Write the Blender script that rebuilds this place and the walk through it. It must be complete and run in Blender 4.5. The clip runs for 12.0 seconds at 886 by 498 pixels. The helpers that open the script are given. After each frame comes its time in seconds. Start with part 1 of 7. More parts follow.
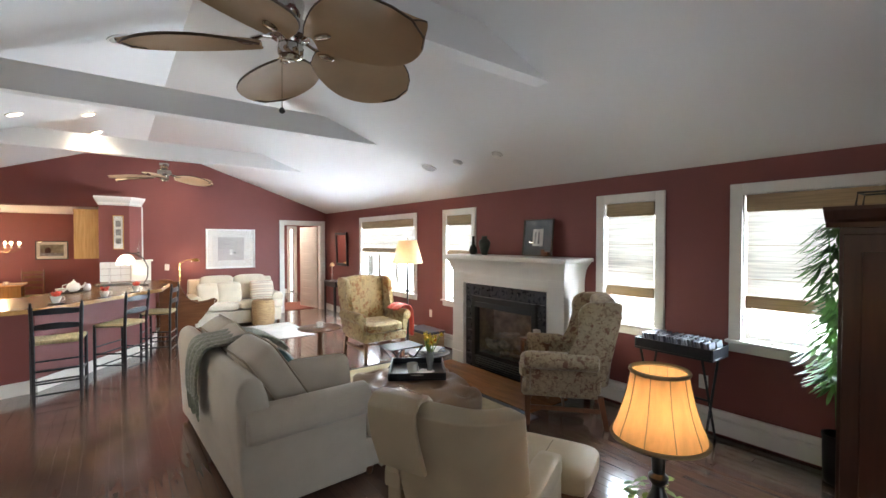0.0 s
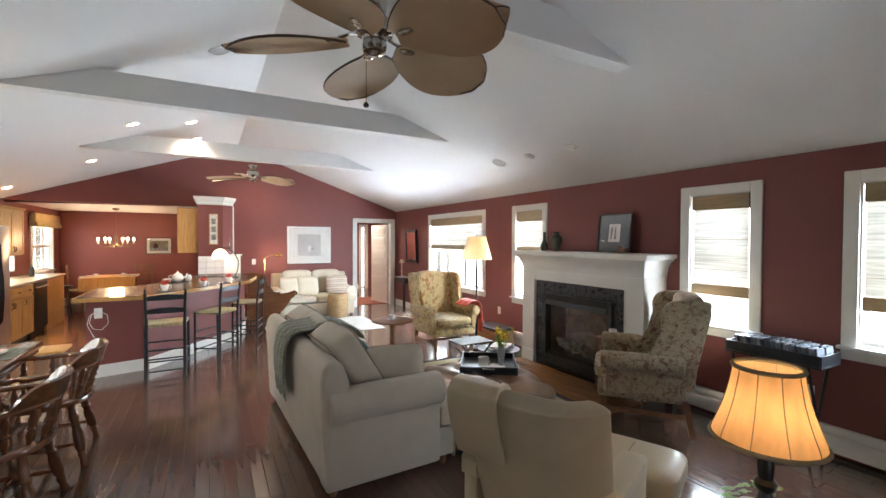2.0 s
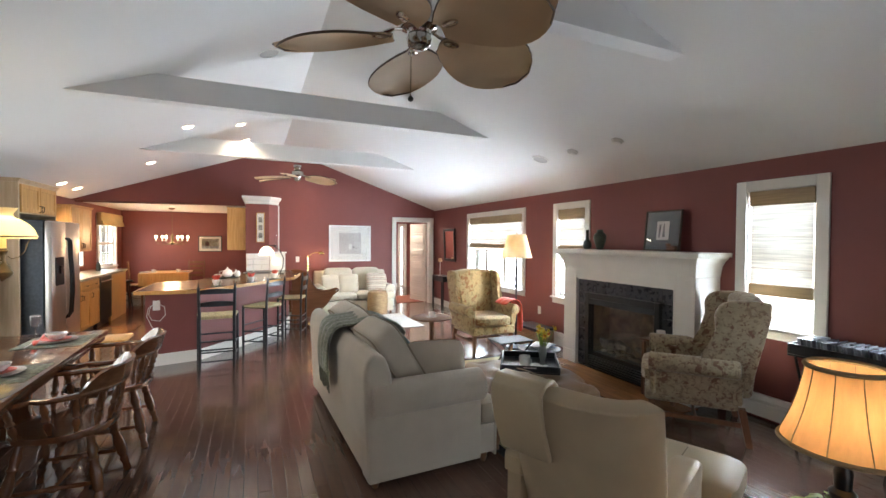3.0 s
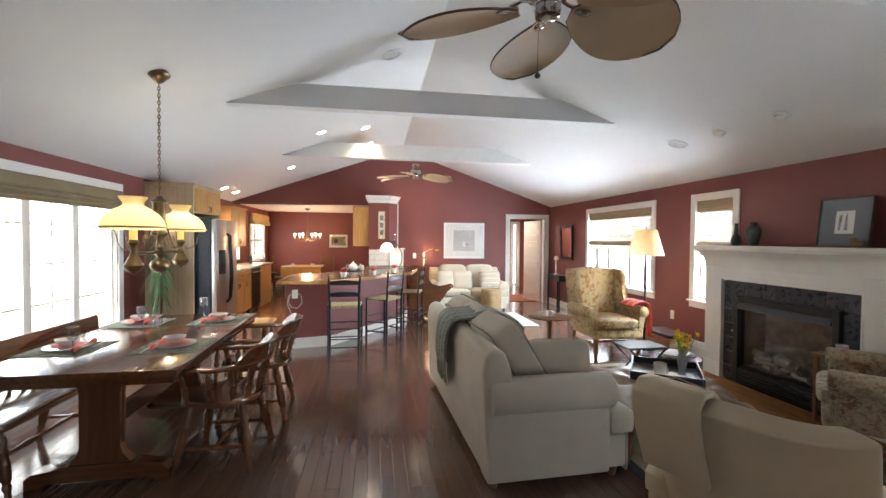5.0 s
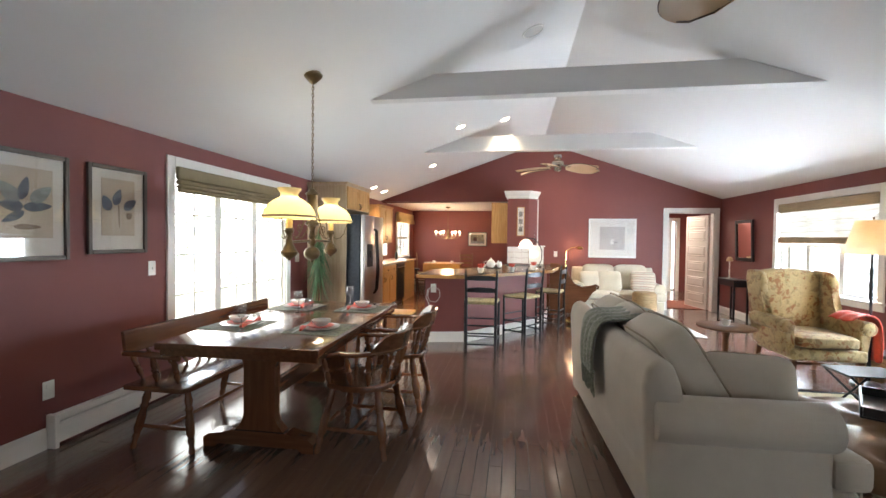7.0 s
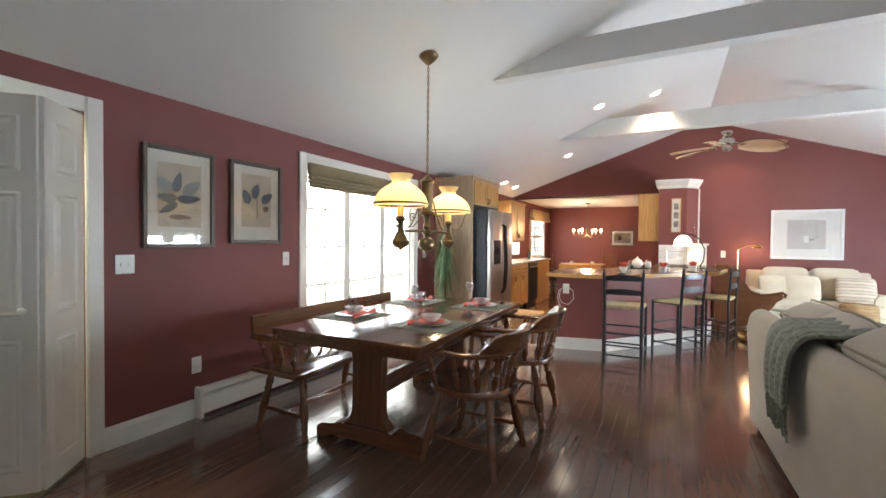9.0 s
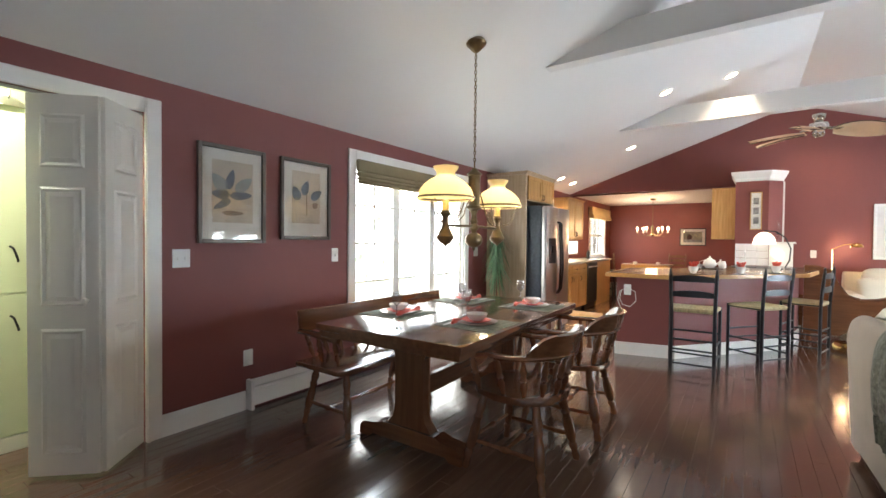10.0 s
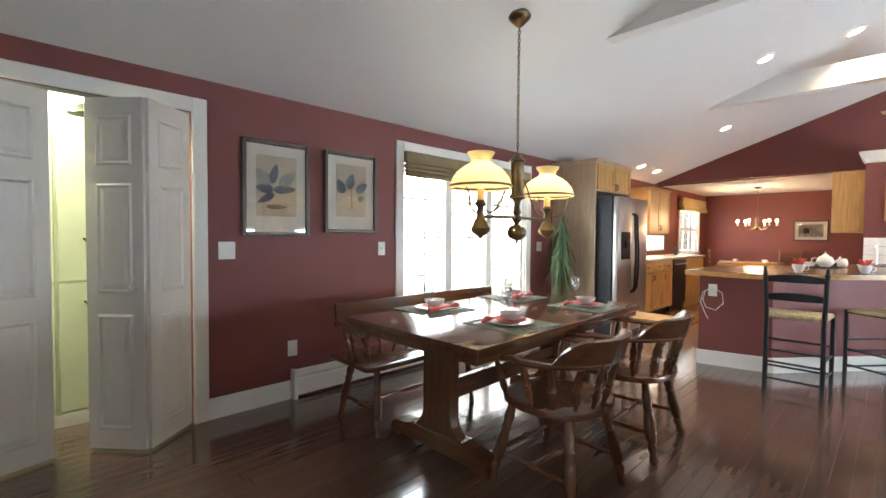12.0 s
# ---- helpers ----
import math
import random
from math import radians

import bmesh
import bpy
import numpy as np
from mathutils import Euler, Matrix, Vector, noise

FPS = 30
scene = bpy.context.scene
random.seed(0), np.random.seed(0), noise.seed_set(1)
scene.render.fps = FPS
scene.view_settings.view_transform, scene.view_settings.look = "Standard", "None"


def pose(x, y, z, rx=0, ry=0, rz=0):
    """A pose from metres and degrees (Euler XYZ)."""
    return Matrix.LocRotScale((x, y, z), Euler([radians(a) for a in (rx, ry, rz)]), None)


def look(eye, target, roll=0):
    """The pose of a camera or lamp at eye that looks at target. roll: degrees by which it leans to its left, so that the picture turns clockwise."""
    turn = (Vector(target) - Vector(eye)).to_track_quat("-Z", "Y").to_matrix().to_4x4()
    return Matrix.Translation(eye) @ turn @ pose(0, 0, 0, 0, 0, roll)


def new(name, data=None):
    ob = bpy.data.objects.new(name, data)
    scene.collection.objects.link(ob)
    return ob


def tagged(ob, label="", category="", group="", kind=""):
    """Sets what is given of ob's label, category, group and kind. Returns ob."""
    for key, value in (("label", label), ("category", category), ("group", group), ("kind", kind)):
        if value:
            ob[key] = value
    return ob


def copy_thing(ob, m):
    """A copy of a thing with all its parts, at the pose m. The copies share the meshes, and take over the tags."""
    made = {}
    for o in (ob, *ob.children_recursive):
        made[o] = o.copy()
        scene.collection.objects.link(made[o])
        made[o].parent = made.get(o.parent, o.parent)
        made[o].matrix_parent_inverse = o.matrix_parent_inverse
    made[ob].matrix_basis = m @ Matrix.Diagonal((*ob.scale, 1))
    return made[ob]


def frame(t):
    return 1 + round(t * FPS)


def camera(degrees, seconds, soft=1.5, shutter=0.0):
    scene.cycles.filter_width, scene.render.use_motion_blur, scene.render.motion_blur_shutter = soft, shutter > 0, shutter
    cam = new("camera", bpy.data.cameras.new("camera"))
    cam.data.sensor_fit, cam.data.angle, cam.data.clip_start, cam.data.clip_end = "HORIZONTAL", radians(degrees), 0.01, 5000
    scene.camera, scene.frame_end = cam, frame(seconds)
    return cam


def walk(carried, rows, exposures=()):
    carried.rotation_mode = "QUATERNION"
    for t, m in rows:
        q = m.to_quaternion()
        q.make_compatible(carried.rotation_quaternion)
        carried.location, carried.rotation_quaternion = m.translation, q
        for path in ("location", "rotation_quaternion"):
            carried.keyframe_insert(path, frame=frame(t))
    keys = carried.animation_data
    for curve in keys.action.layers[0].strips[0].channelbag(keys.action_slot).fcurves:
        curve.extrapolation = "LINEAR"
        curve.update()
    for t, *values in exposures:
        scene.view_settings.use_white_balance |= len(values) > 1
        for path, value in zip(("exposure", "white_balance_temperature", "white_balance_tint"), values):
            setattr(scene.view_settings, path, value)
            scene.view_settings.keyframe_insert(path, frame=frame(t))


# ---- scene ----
EXPO = 0.80
cam = camera(91.6, 12.0)
PATH = [
    (0, (0.299, 0.247, 1.641), (1.51, 1.838, 1.602), 0.0),
    (0.5, (0.293, 0.249, 1.633), (1.433, 1.891, 1.592), -0.0),
    (1, (0.276, 0.256, 1.619), (1.357, 1.939, 1.579), 0.1),
    (1.5, (0.257, 0.262, 1.607), (1.278, 1.981, 1.567), 0.1),
    (2, (0.243, 0.277, 1.59), (1.202, 2.031, 1.549), 0.2),
    (2.5, (0.233, 0.294, 1.575), (1.123, 2.085, 1.535), 0.3),
    (3, (0.221, 0.305, 1.555), (1.026, 2.135, 1.515), 0.4),
    (5, (0.197, 0.431, 1.498), (0.512, 2.405, 1.453), 0.5),
    (5.5, (0.202, 0.489, 1.47), (0.378, 2.48, 1.427), 0.6),
    (6, (0.213, 0.547, 1.448), (0.238, 2.546, 1.403), 0.6),
    (6.5, (0.214, 0.615, 1.431), (0.069, 2.609, 1.385), 0.7),
    (7, (0.211, 0.705, 1.41), (-0.112, 2.679, 1.364), 0.7),
    (9, (0.239, 1.124, 1.312), (-0.688, 2.896, 1.272), 0.6),
    (9.5, (0.239, 1.197, 1.299), (-0.816, 2.896, 1.256), 0.6),
    (10, (0.234, 1.278, 1.276), (-0.917, 2.913, 1.236), 0.6),
    (10.5, (0.259, 1.385, 1.268), (-0.98, 2.955, 1.222), 0.5),
    (11, (0.28, 1.474, 1.262), (-1.03, 2.985, 1.213), 0.5),
    (11.5, (0.313, 1.568, 1.25), (-1.067, 3.015, 1.197), 0.4),
    (12, (0.357, 1.631, 1.256), (-1.087, 3.013, 1.193), 0.5),
]
walk(cam, [(t, look(eye, target, roll)) for t, eye, target, roll in PATH])

# ---- world and large lights ----
world = bpy.data.worlds.new("sky")
scene.world = world
world.use_nodes = True
sky = world.node_tree.nodes.new("ShaderNodeTexSky")
sky.sky_type, sky.sun_disc = "NISHITA", False
sky.sun_elevation, sky.sun_rotation = radians(55), radians(195)
world.node_tree.links.new(sky.outputs[0], world.node_tree.nodes["Background"].inputs[0])
world.node_tree.nodes["Background"].inputs[1].default_value = 0.12
sun = new("sun", bpy.data.lights.new("sun", "SUN"))
sun.data.energy, sun.data.angle, sun.data.color = 5.0, radians(0.6), (1.0, 0.95, 0.88)
sun.matrix_basis = look((-5, -20, 30), (0, 0, 0))
scene.view_settings.exposure = EXPO


def bulb(name, at, watts, color=(1.0, 0.66, 0.34), r=0.03):
    d = bpy.data.lights.new(name, "POINT")
    d.energy, d.color, d.shadow_soft_size = watts, color, r
    ob = new(name, d)
    ob.location = at
    return ob


def area(name, at, target, sx, sy, watts, color):
    d = bpy.data.lights.new(name, "AREA")
    d.shape, d.size, d.size_y, d.energy, d.color = "RECTANGLE", sx, sy, watts, color
    ob = new(name, d)
    ob.matrix_basis = look(at, target)
    return ob


area("daylight_left_window", (-4.3, 5.1, 3.1), (-1.6, 5.1, .75), 2.4, 1.5, 200, (0.84, 0.93, 1.0))
# Unseen upward panels added outside, standing in for ground bounce onto the ceiling.
area("lawn_bounce_left_window", (-4.0, 5.1, -.28), (-1.4, 5.1, 2.6), 2.4, 1.2, 60, (0.88, 0.97, 0.96))
area("lawn_bounce_right_near", (4.98, 1.7, .2), (1.2, 1.7, 3.0), 2.4, .5, 110, (0.92, 0.96, 1.0))
area("lawn_bounce_right_far", (4.98, 6.4, .2), (1.2, 6.4, 3.0), 3.2, .5, 50, (0.92, 0.96, 1.0))
area("daylight_kitchen_window", (-2.95, 12.2, 1.45), (0, 12.2, 1.3), 1.2, 1.0, 12, (0.9, 0.95, 1.0))
# Unseen fill panel added before the windowless near wall to brighten the room.
area("daylight_behind", (0.8, -2.25, 1.4), (0.8, 1.5, 2.6), 2.4, 1.8, 20, (0.88, 0.94, 1.0))
area("closet_ceiling_lamp", (-3.2, 1.55, 2.26), (-3.2, 1.56, 0), 0.5, 0.3, 22, (0.95, 1.0, 0.78))
# Two fill panels added under the hall ceiling to lift its darkness; no fixture there.
area("hall_daylight", (3.6, 13.2, 2.3), (3.7, 12.0, 0), 0.9, 0.9, 40, (1.0, 0.93, 0.82))
area("hall_ceiling_lamp", (3.5, 11.6, 2.38), (3.5, 11.61, 0), .4, .4, 40, (1.0, 0.9, 0.74))
bulb("table_lamp_bulb", (1.745, 0.95, 1.08), 1.1, (1.0, 0.76, 0.48))
bulb("floor_lamp_bulb", (3.72, 5.60, 1.46), 4.5)
bulb("pendant_bulb_near", (-1.415, 3.675, 1.60), 2.6, (1.0, 0.82, 0.58))
bulb("pendant_bulb_far", (-1.435, 4.425, 1.60), 2.6, (1.0, 0.82, 0.58))
bulb("dome_lamp_bulb", (0.42, 8.5, 1.28), 3, (1.0, 0.85, 0.6))
bulb("reading_lamp_bulb", (1.45, 9.93, 1.22), 3.0)
bulb("nook_chandelier_bulbs", (-1.49, 11.8, 1.62), 36, (1.0, 0.62, 0.32), 0.12)
# Bare point light added to brighten the ledge; no lamp body belongs to it.
bulb("ledge_lamp_bulb", (0.62, 9.4, 1.12), 1.2, (1.0, 0.85, 0.6))

# ---- small builders ----
XL, XR, YN, YF, YA = -2.80, 4.34, -2.3, 10.19, 13.4
RX, RZ, SL = 0.80, 3.505, 0.345


def ceil_z(x):
    return RZ - SL * abs(x - RX)


def mesh_of(name, bm, material):
    me = bpy.data.meshes.new(name)
    bmesh.ops.recalc_face_normals(bm, faces=bm.faces)
    bm.to_mesh(me)
    bm.free()
    if isinstance(material, (list, tuple)):
        for m in material:
            me.materials.append(m)
    else:
        me.materials.append(material)
    return me


def part(name, bm, material, parent=None, label="", smooth=True, kind=""):
    me = mesh_of(name, bm, material)
    if smooth:
        for p in me.polygons:
            p.use_smooth = True
        me.set_sharp_from_angle(angle=radians(38))
    ob = new(name, me)
    if parent:
        ob.parent = parent
    return tagged(ob, label=label, kind=kind)


def thing(name, label, category, m=None, group=""):
    ob = new(name)
    ob.empty_display_size = 0.1
    if m is not None:
        ob.matrix_basis = m
    return tagged(ob, label, category, group)


def solo(name, bm, material, label, category, smooth=True, group="", kind=""):
    return tagged(part(name, bm, material, None, "", smooth), label, category, group, kind)


def B(*dims, bm=None, bevel=0.0, seg=1, rz=0.0, mat=0):
    """A box x0 x1 y0 y1 z0 z1, added to bm."""
    bm = bm if bm is not None else bmesh.new()
    x0, x1, y0, y1, z0, z1 = dims
    r = bmesh.ops.create_cube(bm, size=1.0)
    vs = r["verts"]
    for v in vs:
        v.co = Vector((x0 + (x1 - x0) * (v.co.x + 0.5), y0 + (y1 - y0) * (v.co.y + 0.5), z0 + (z1 - z0) * (v.co.z + 0.5)))
    fs = set(f for v in vs for f in v.link_faces)
    for f in fs:
        f.material_index = mat
    if rz:
        c = Vector(((x0 + x1) / 2, (y0 + y1) / 2, 0))
        bmesh.ops.rotate(bm, cent=c, matrix=Matrix.Rotation(radians(rz), 3, "Z"), verts=vs)
    if bevel:
        es = list(set(e for v in vs for e in v.link_edges))
        bmesh.ops.bevel(bm, geom=es, offset=bevel, segments=seg, profile=0.5, affect="EDGES")
    return bm


def prism(bm, pts, lo, hi, axis="z", bevel=0.0, seg=1):
    """A polygon of 2D points pushed from lo to hi along an axis."""
    bm = bm if bm is not None else bmesh.new()
    def at(p, h):
        return {"z": (p[0], p[1], h), "y": (p[0], h, p[1]), "x": (h, p[0], p[1])}[axis]
    a = [bm.verts.new(at(p, lo)) for p in pts]
    b = [bm.verts.new(at(p, hi)) for p in pts]
    n = len(pts)
    bm.faces.new(a[::-1])
    bm.faces.new(b)
    for i in range(n):
        bm.faces.new((a[i], a[(i + 1) % n], b[(i + 1) % n], b[i]))
    if bevel:
        es = list(set(e for v in a + b for e in v.link_edges))
        bmesh.ops.bevel(bm, geom=es, offset=bevel, segments=seg, profile=0.5, affect="EDGES")
    return bm


def lathe(bm, prof, seg=20, at=(0, 0, 0), m=None, mat=0):
    """Turns (r, z) pairs about z."""
    bm = bm if bm is not None else bmesh.new()
    rings = []
    for r, z in prof:
        if r < 1e-4:
            rings.append([bm.verts.new((0, 0, z))])
        else:
            rings.append([bm.verts.new((r * math.cos(2 * math.pi * i / seg), r * math.sin(2 * math.pi * i / seg), z)) for i in range(seg)])
    for a, b in zip(rings, rings[1:]):
        for i in range(seg):
            j = (i + 1) % seg
            if len(a) == 1 and len(b) == 1:
                break
            f = bm.faces.new([a[0], b[i], b[j]] if len(a) == 1 else [a[i], b[0], a[j]] if len(b) == 1 else [a[i], b[i], b[j], a[j]])
            f.material_index = mat
    for ring in (rings[0], rings[-1]):
        if len(ring) > 1:
            f = bm.faces.new(ring)
            f.material_index = mat
    m = (m or Matrix()) if m is not None else Matrix()
    for ring in rings:
        for v in ring:
            v.co = (m @ v.co) + Vector(at)
    return bm


def shell(bm, prof, seg=24, at=(0, 0, 0), mat=0):
    """An open turned skin, for shades."""
    bm = bm if bm is not None else bmesh.new()
    rings = [[bm.verts.new((at[0] + r * math.cos(2 * math.pi * i / seg), at[1] + r * math.sin(2 * math.pi * i / seg), at[2] + z)) for i in range(seg)] for r, z in prof]
    for a, b in zip(rings, rings[1:]):
        for i in range(seg):
            f = bm.faces.new((a[i], a[(i + 1) % seg], b[(i + 1) % seg], b[i]))
            f.material_index = mat
    return bm


def tube(bm, pts, r=0.01, seg=8, mat=0):
    """A round bar along points; r may be a list."""
    bm = bm if bm is not None else bmesh.new()
    pts = [Vector(p) for p in pts]
    rs = r if isinstance(r, (list, tuple)) else [r] * len(pts)
    rings, up = [], None
    for i, p in enumerate(pts):
        d = (pts[min(i + 1, len(pts) - 1)] - pts[max(i - 1, 0)]).normalized()
        if up is None:
            up = Vector((0, 0, 1)) if abs(d.z) < 0.9 else Vector((1, 0, 0))
        side = d.cross(up).normalized()
        up = side.cross(d).normalized()
        rings.append([bm.verts.new(p + rs[i] * (math.cos(2 * math.pi * k / seg) * side + math.sin(2 * math.pi * k / seg) * up)) for k in range(seg)])
    for a, b in zip(rings, rings[1:]):
        for k in range(seg):
            f = bm.faces.new((a[k], a[(k + 1) % seg], b[(k + 1) % seg], b[k]))
            f.material_index = mat
    for ring in (rings[0], rings[-1]):
        bm.faces.new(ring).material_index = mat
    return bm


def turned(bm, a, b, prof, seg=10):
    """A turned spindle from a to b; prof: (share of the length, radius)."""
    a, b = Vector(a), Vector(b)
    d = b - a
    m = d.to_track_quat("Z", "Y").to_matrix().to_4x4()
    return lathe(bm, [(r, s * d.length) for s, r in prof], seg, tuple(a), m)


LEG = [(a, r * 1.28) for a, r in ((0, .013), (.04, .017), (.12, .012), (.2, .019), (.24, .013), (.3, .021), (.5, .022), (.62, .015), (.66, .021), (.7, .015), (.78, .021), (.86, .016), (1, .014))]
SPIN = [(a, r * 1.25) for a, r in ((0, .008), (.12, .009), (.3, .016), (.42, .010), (.5, .017), (.58, .010), (.72, .015), (.9, .009), (1, .008))]
RUNG = [(a, r * 1.2) for a, r in ((0, .008), (.2, .011), (.42, .010), (.46, .015), (.5, .017), (.54, .015), (.58, .010), (.8, .011), (1, .008))]


def cushion(bm, sx, sy, sz, m=None, n=14, e=0.32, puff=1.0, mat=0):
    """A stuffed block with soft rounded edges and domed faces."""
    bm = bm if bm is not None else bmesh.new()
    old = set(bm.verts)
    r = bmesh.ops.create_cube(bm, size=2.0)
    es = list(set(x for v in r["verts"] for x in v.link_edges))
    bmesh.ops.subdivide_edges(bm, edges=es, cuts=max(1, n // 2), use_grid_fill=True)
    vs = [v for v in bm.verts if v not in old]
    m = m or Matrix()
    for v in vs:
        x, y, z = v.co
        q = (abs(x) ** 7 + abs(y) ** 7 + abs(z) ** 7) ** (1 / 7)
        x, y, z = x / q, y / q, z / q
        dome = (1 - x ** 4) * (1 - y ** 4)
        v.co = m @ Vector((x * sx / 2, y * sy / 2, z * sz / 2 * (1 - e + e * dome * puff)))
    for f in set(f for v in vs for f in v.link_faces):
        f.material_index = mat
    return bm


def strip(bm, pts, w0, w1, axis="y", t=0.02):
    """A curved board: a path of (u, z) points with thickness t, from w0 to w1 along an axis."""
    bm = bm if bm is not None else bmesh.new()
    n = len(pts)
    tops, bots = [], []
    for i, (u, z) in enumerate(pts):
        a, b = pts[max(0, i - 1)], pts[min(n - 1, i + 1)]
        d = Vector((b[0] - a[0], b[1] - a[1])).normalized()
        nx, nz = -d.y * t / 2, d.x * t / 2
        tops.append((u + nx, z + nz))
        bots.append((u - nx, z - nz))
    poly = tops + bots[::-1]
    def at(p, h):
        return (p[0], h, p[1]) if axis == "y" else (h, p[0], p[1])
    a = [bm.verts.new(at(p, w0)) for p in poly]
    b = [bm.verts.new(at(p, w1)) for p in poly]
    k = len(poly)
    for i in range(k):
        bm.faces.new((a[i], a[(i + 1) % k], b[(i + 1) % k], b[i]))
    for s in (a, b):
        for i in range(n - 1):
            bm.faces.new((s[i], s[i + 1], s[k - 2 - i], s[k - 1 - i]))
    return bm


# ---- materials ----
def mat(name, color, rough=0.5, metal=0.0, vary=0.12, scale=3.0, bump=0.05, bscale=60.0, stretch=(1, 1, 1), emit=0.0, ecol=None, coat=0.0, sheen=0.0, tint=None, trans=0.0, island=0.0, spec=0.5):
    m = bpy.data.materials.new(name)
    m.use_nodes = True
    nt = m.node_tree
    bs = nt.nodes["Principled BSDF"]
    N = nt.nodes.new
    L = nt.links.new
    tc = N("ShaderNodeTexCoord")
    mp = N("ShaderNodeMapping")
    mp.inputs["Scale"].default_value = stretch
    L(tc.outputs["Object"], mp.inputs[0])
    n1 = N("ShaderNodeTexNoise")
    n1.inputs["Scale"].default_value = scale
    n1.inputs["Detail"].default_value = 5
    L(mp.outputs[0], n1.inputs["Vector"])
    mix = N("ShaderNodeMix")
    mix.data_type = "RGBA"
    c = Vector(color)
    hi = Vector(tint) if tint else c * (1 + vary)
    mix.inputs[6].default_value = (*(c * (1 - vary)), 1)
    mix.inputs[7].default_value = (*[min(1, v) for v in hi], 1)
    ramp = N("ShaderNodeMapRange")
    ramp.inputs[1].default_value, ramp.inputs[2].default_value = 0.32, 0.68
    L(n1.outputs[0], ramp.inputs[0])
    L(ramp.outputs[0], mix.inputs[0])
    out = mix.outputs[2]
    if island:
        oi, gi, ad = N("ShaderNodeObjectInfo"), N("ShaderNodeNewGeometry"), N("ShaderNodeMath")
        ad.operation = "ADD"
        L(oi.outputs["Random"], ad.inputs[0])
        L(gi.outputs["Random Per Island"], ad.inputs[1])
        fr = N("ShaderNodeMath")
        fr.operation = "FRACT"
        L(ad.outputs[0], fr.inputs[0])
        mr = N("ShaderNodeMapRange")
        mr.inputs[3].default_value, mr.inputs[4].default_value = 1 - island, 1 + island
        L(fr.outputs[0], mr.inputs[0])
        hs = N("ShaderNodeHueSaturation")
        L(mr.outputs[0], hs.inputs["Value"])
        L(out, hs.inputs["Color"])
        out = hs.outputs[0]
    L(out, bs.inputs["Base Color"])
    rr = N("ShaderNodeMapRange")
    rr.inputs[3].default_value, rr.inputs[4].default_value = max(0.02, rough * 0.85), min(1, rough * 1.15)
    n2 = N("ShaderNodeTexNoise")
    n2.inputs["Scale"].default_value = bscale
    n2.inputs["Detail"].default_value = 4
    L(mp.outputs[0], n2.inputs["Vector"])
    L(n2.outputs[0], rr.inputs[0])
    L(rr.outputs[0], bs.inputs["Roughness"])
    bs.inputs["Metallic"].default_value = metal
    bs.inputs["Specular IOR Level"].default_value = spec
    if bump:
        bp = N("ShaderNodeBump")
        bp.inputs["Strength"].default_value = bump
        bp.inputs["Distance"].default_value = 0.004
        L(n2.outputs[0], bp.inputs["Height"])
        L(bp.outputs[0], bs.inputs["Normal"])
    if coat:
        bs.inputs["Coat Weight"].default_value = coat
        bs.inputs["Coat Roughness"].default_value = 0.12
    if sheen:
        bs.inputs["Sheen Weight"].default_value = sheen
    if emit:
        bs.inputs["Emission Strength"].default_value = emit
        bs.inputs["Emission Color"].default_value = (*(ecol or color), 1)
    if trans:
        tr, ms = N("ShaderNodeBsdfTranslucent"), N("ShaderNodeMixShader")
        L(out, tr.inputs[0])
        ms.inputs[0].default_value = trans
        L(bs.outputs[0], ms.inputs[1])
        L(tr.outputs[0], ms.inputs[2])
        L(ms.outputs[0], nt.nodes["Material Output"].inputs[0])
    return m


def wood(name, dark, light, rough=0.3, grain="x", scale=1.0, coat=0.0, island=0.0):
    """Wood with long grain along one axis."""
    s = {"x": (1.2, 14, 14), "y": (14, 1.2, 14), "z": (14, 14, 1.2)}[grain]
    return mat(name, dark, rough, vary=0.0, tint=light, scale=2.4 * scale, bump=0.06, bscale=9 * scale, stretch=s, coat=coat, island=island)


def floral(name, ground, a, b, scale=9.0):
    """Cloth with blotched flowers and leaves on a pale ground."""
    m = mat(name, ground, 0.9, vary=0.1, scale=30, bump=0.1, bscale=300, sheen=0.3)
    nt = m.node_tree
    bs = nt.nodes["Principled BSDF"]
    src = bs.inputs["Base Color"].links[0].from_socket
    tc = nt.nodes.new("ShaderNodeTexCoord")
    last = src
    for k, (col, sc, th) in enumerate(((b, scale * 1.7, 0.55), (a, scale, 0.57), (a, scale * 2.6, 0.62))):
        nz = nt.nodes.new("ShaderNodeTexNoise")
        nz.noise_dimensions = "4D"
        nz.inputs["W"].default_value = 3.1 * k
        nz.inputs["Scale"].default_value = sc
        nz.inputs["Detail"].default_value = 3
        nz.inputs["Roughness"].default_value = 0.65
        nz.inputs["Distortion"].default_value = 0.7
        nt.links.new(tc.outputs["Object"], nz.inputs["Vector"])
        mr = nt.nodes.new("ShaderNodeMapRange")
        mr.inputs[1].default_value, mr.inputs[2].default_value = th - 0.02, th + 0.03
        nt.links.new(nz.outputs[0], mr.inputs[0])
        mx = nt.nodes.new("ShaderNodeMix")
        mx.data_type = "RGBA"
        nt.links.new(mr.outputs[0], mx.inputs[0])
        nt.links.new(last, mx.inputs[6])
        mx.inputs[7].default_value = (*col, 1)
        last = mx.outputs[2]
    nt.links.new(last, bs.inputs["Base Color"])
    return m


def glowing(name, color, strength):
    m = bpy.data.materials.new(name)
    m.use_nodes = True
    nt = m.node_tree
    em = nt.nodes.new("ShaderNodeEmission")
    em.inputs[0].default_value, em.inputs[1].default_value = (*color, 1), strength
    nt.links.new(em.outputs[0], nt.nodes["Material Output"].inputs[0])
    return m


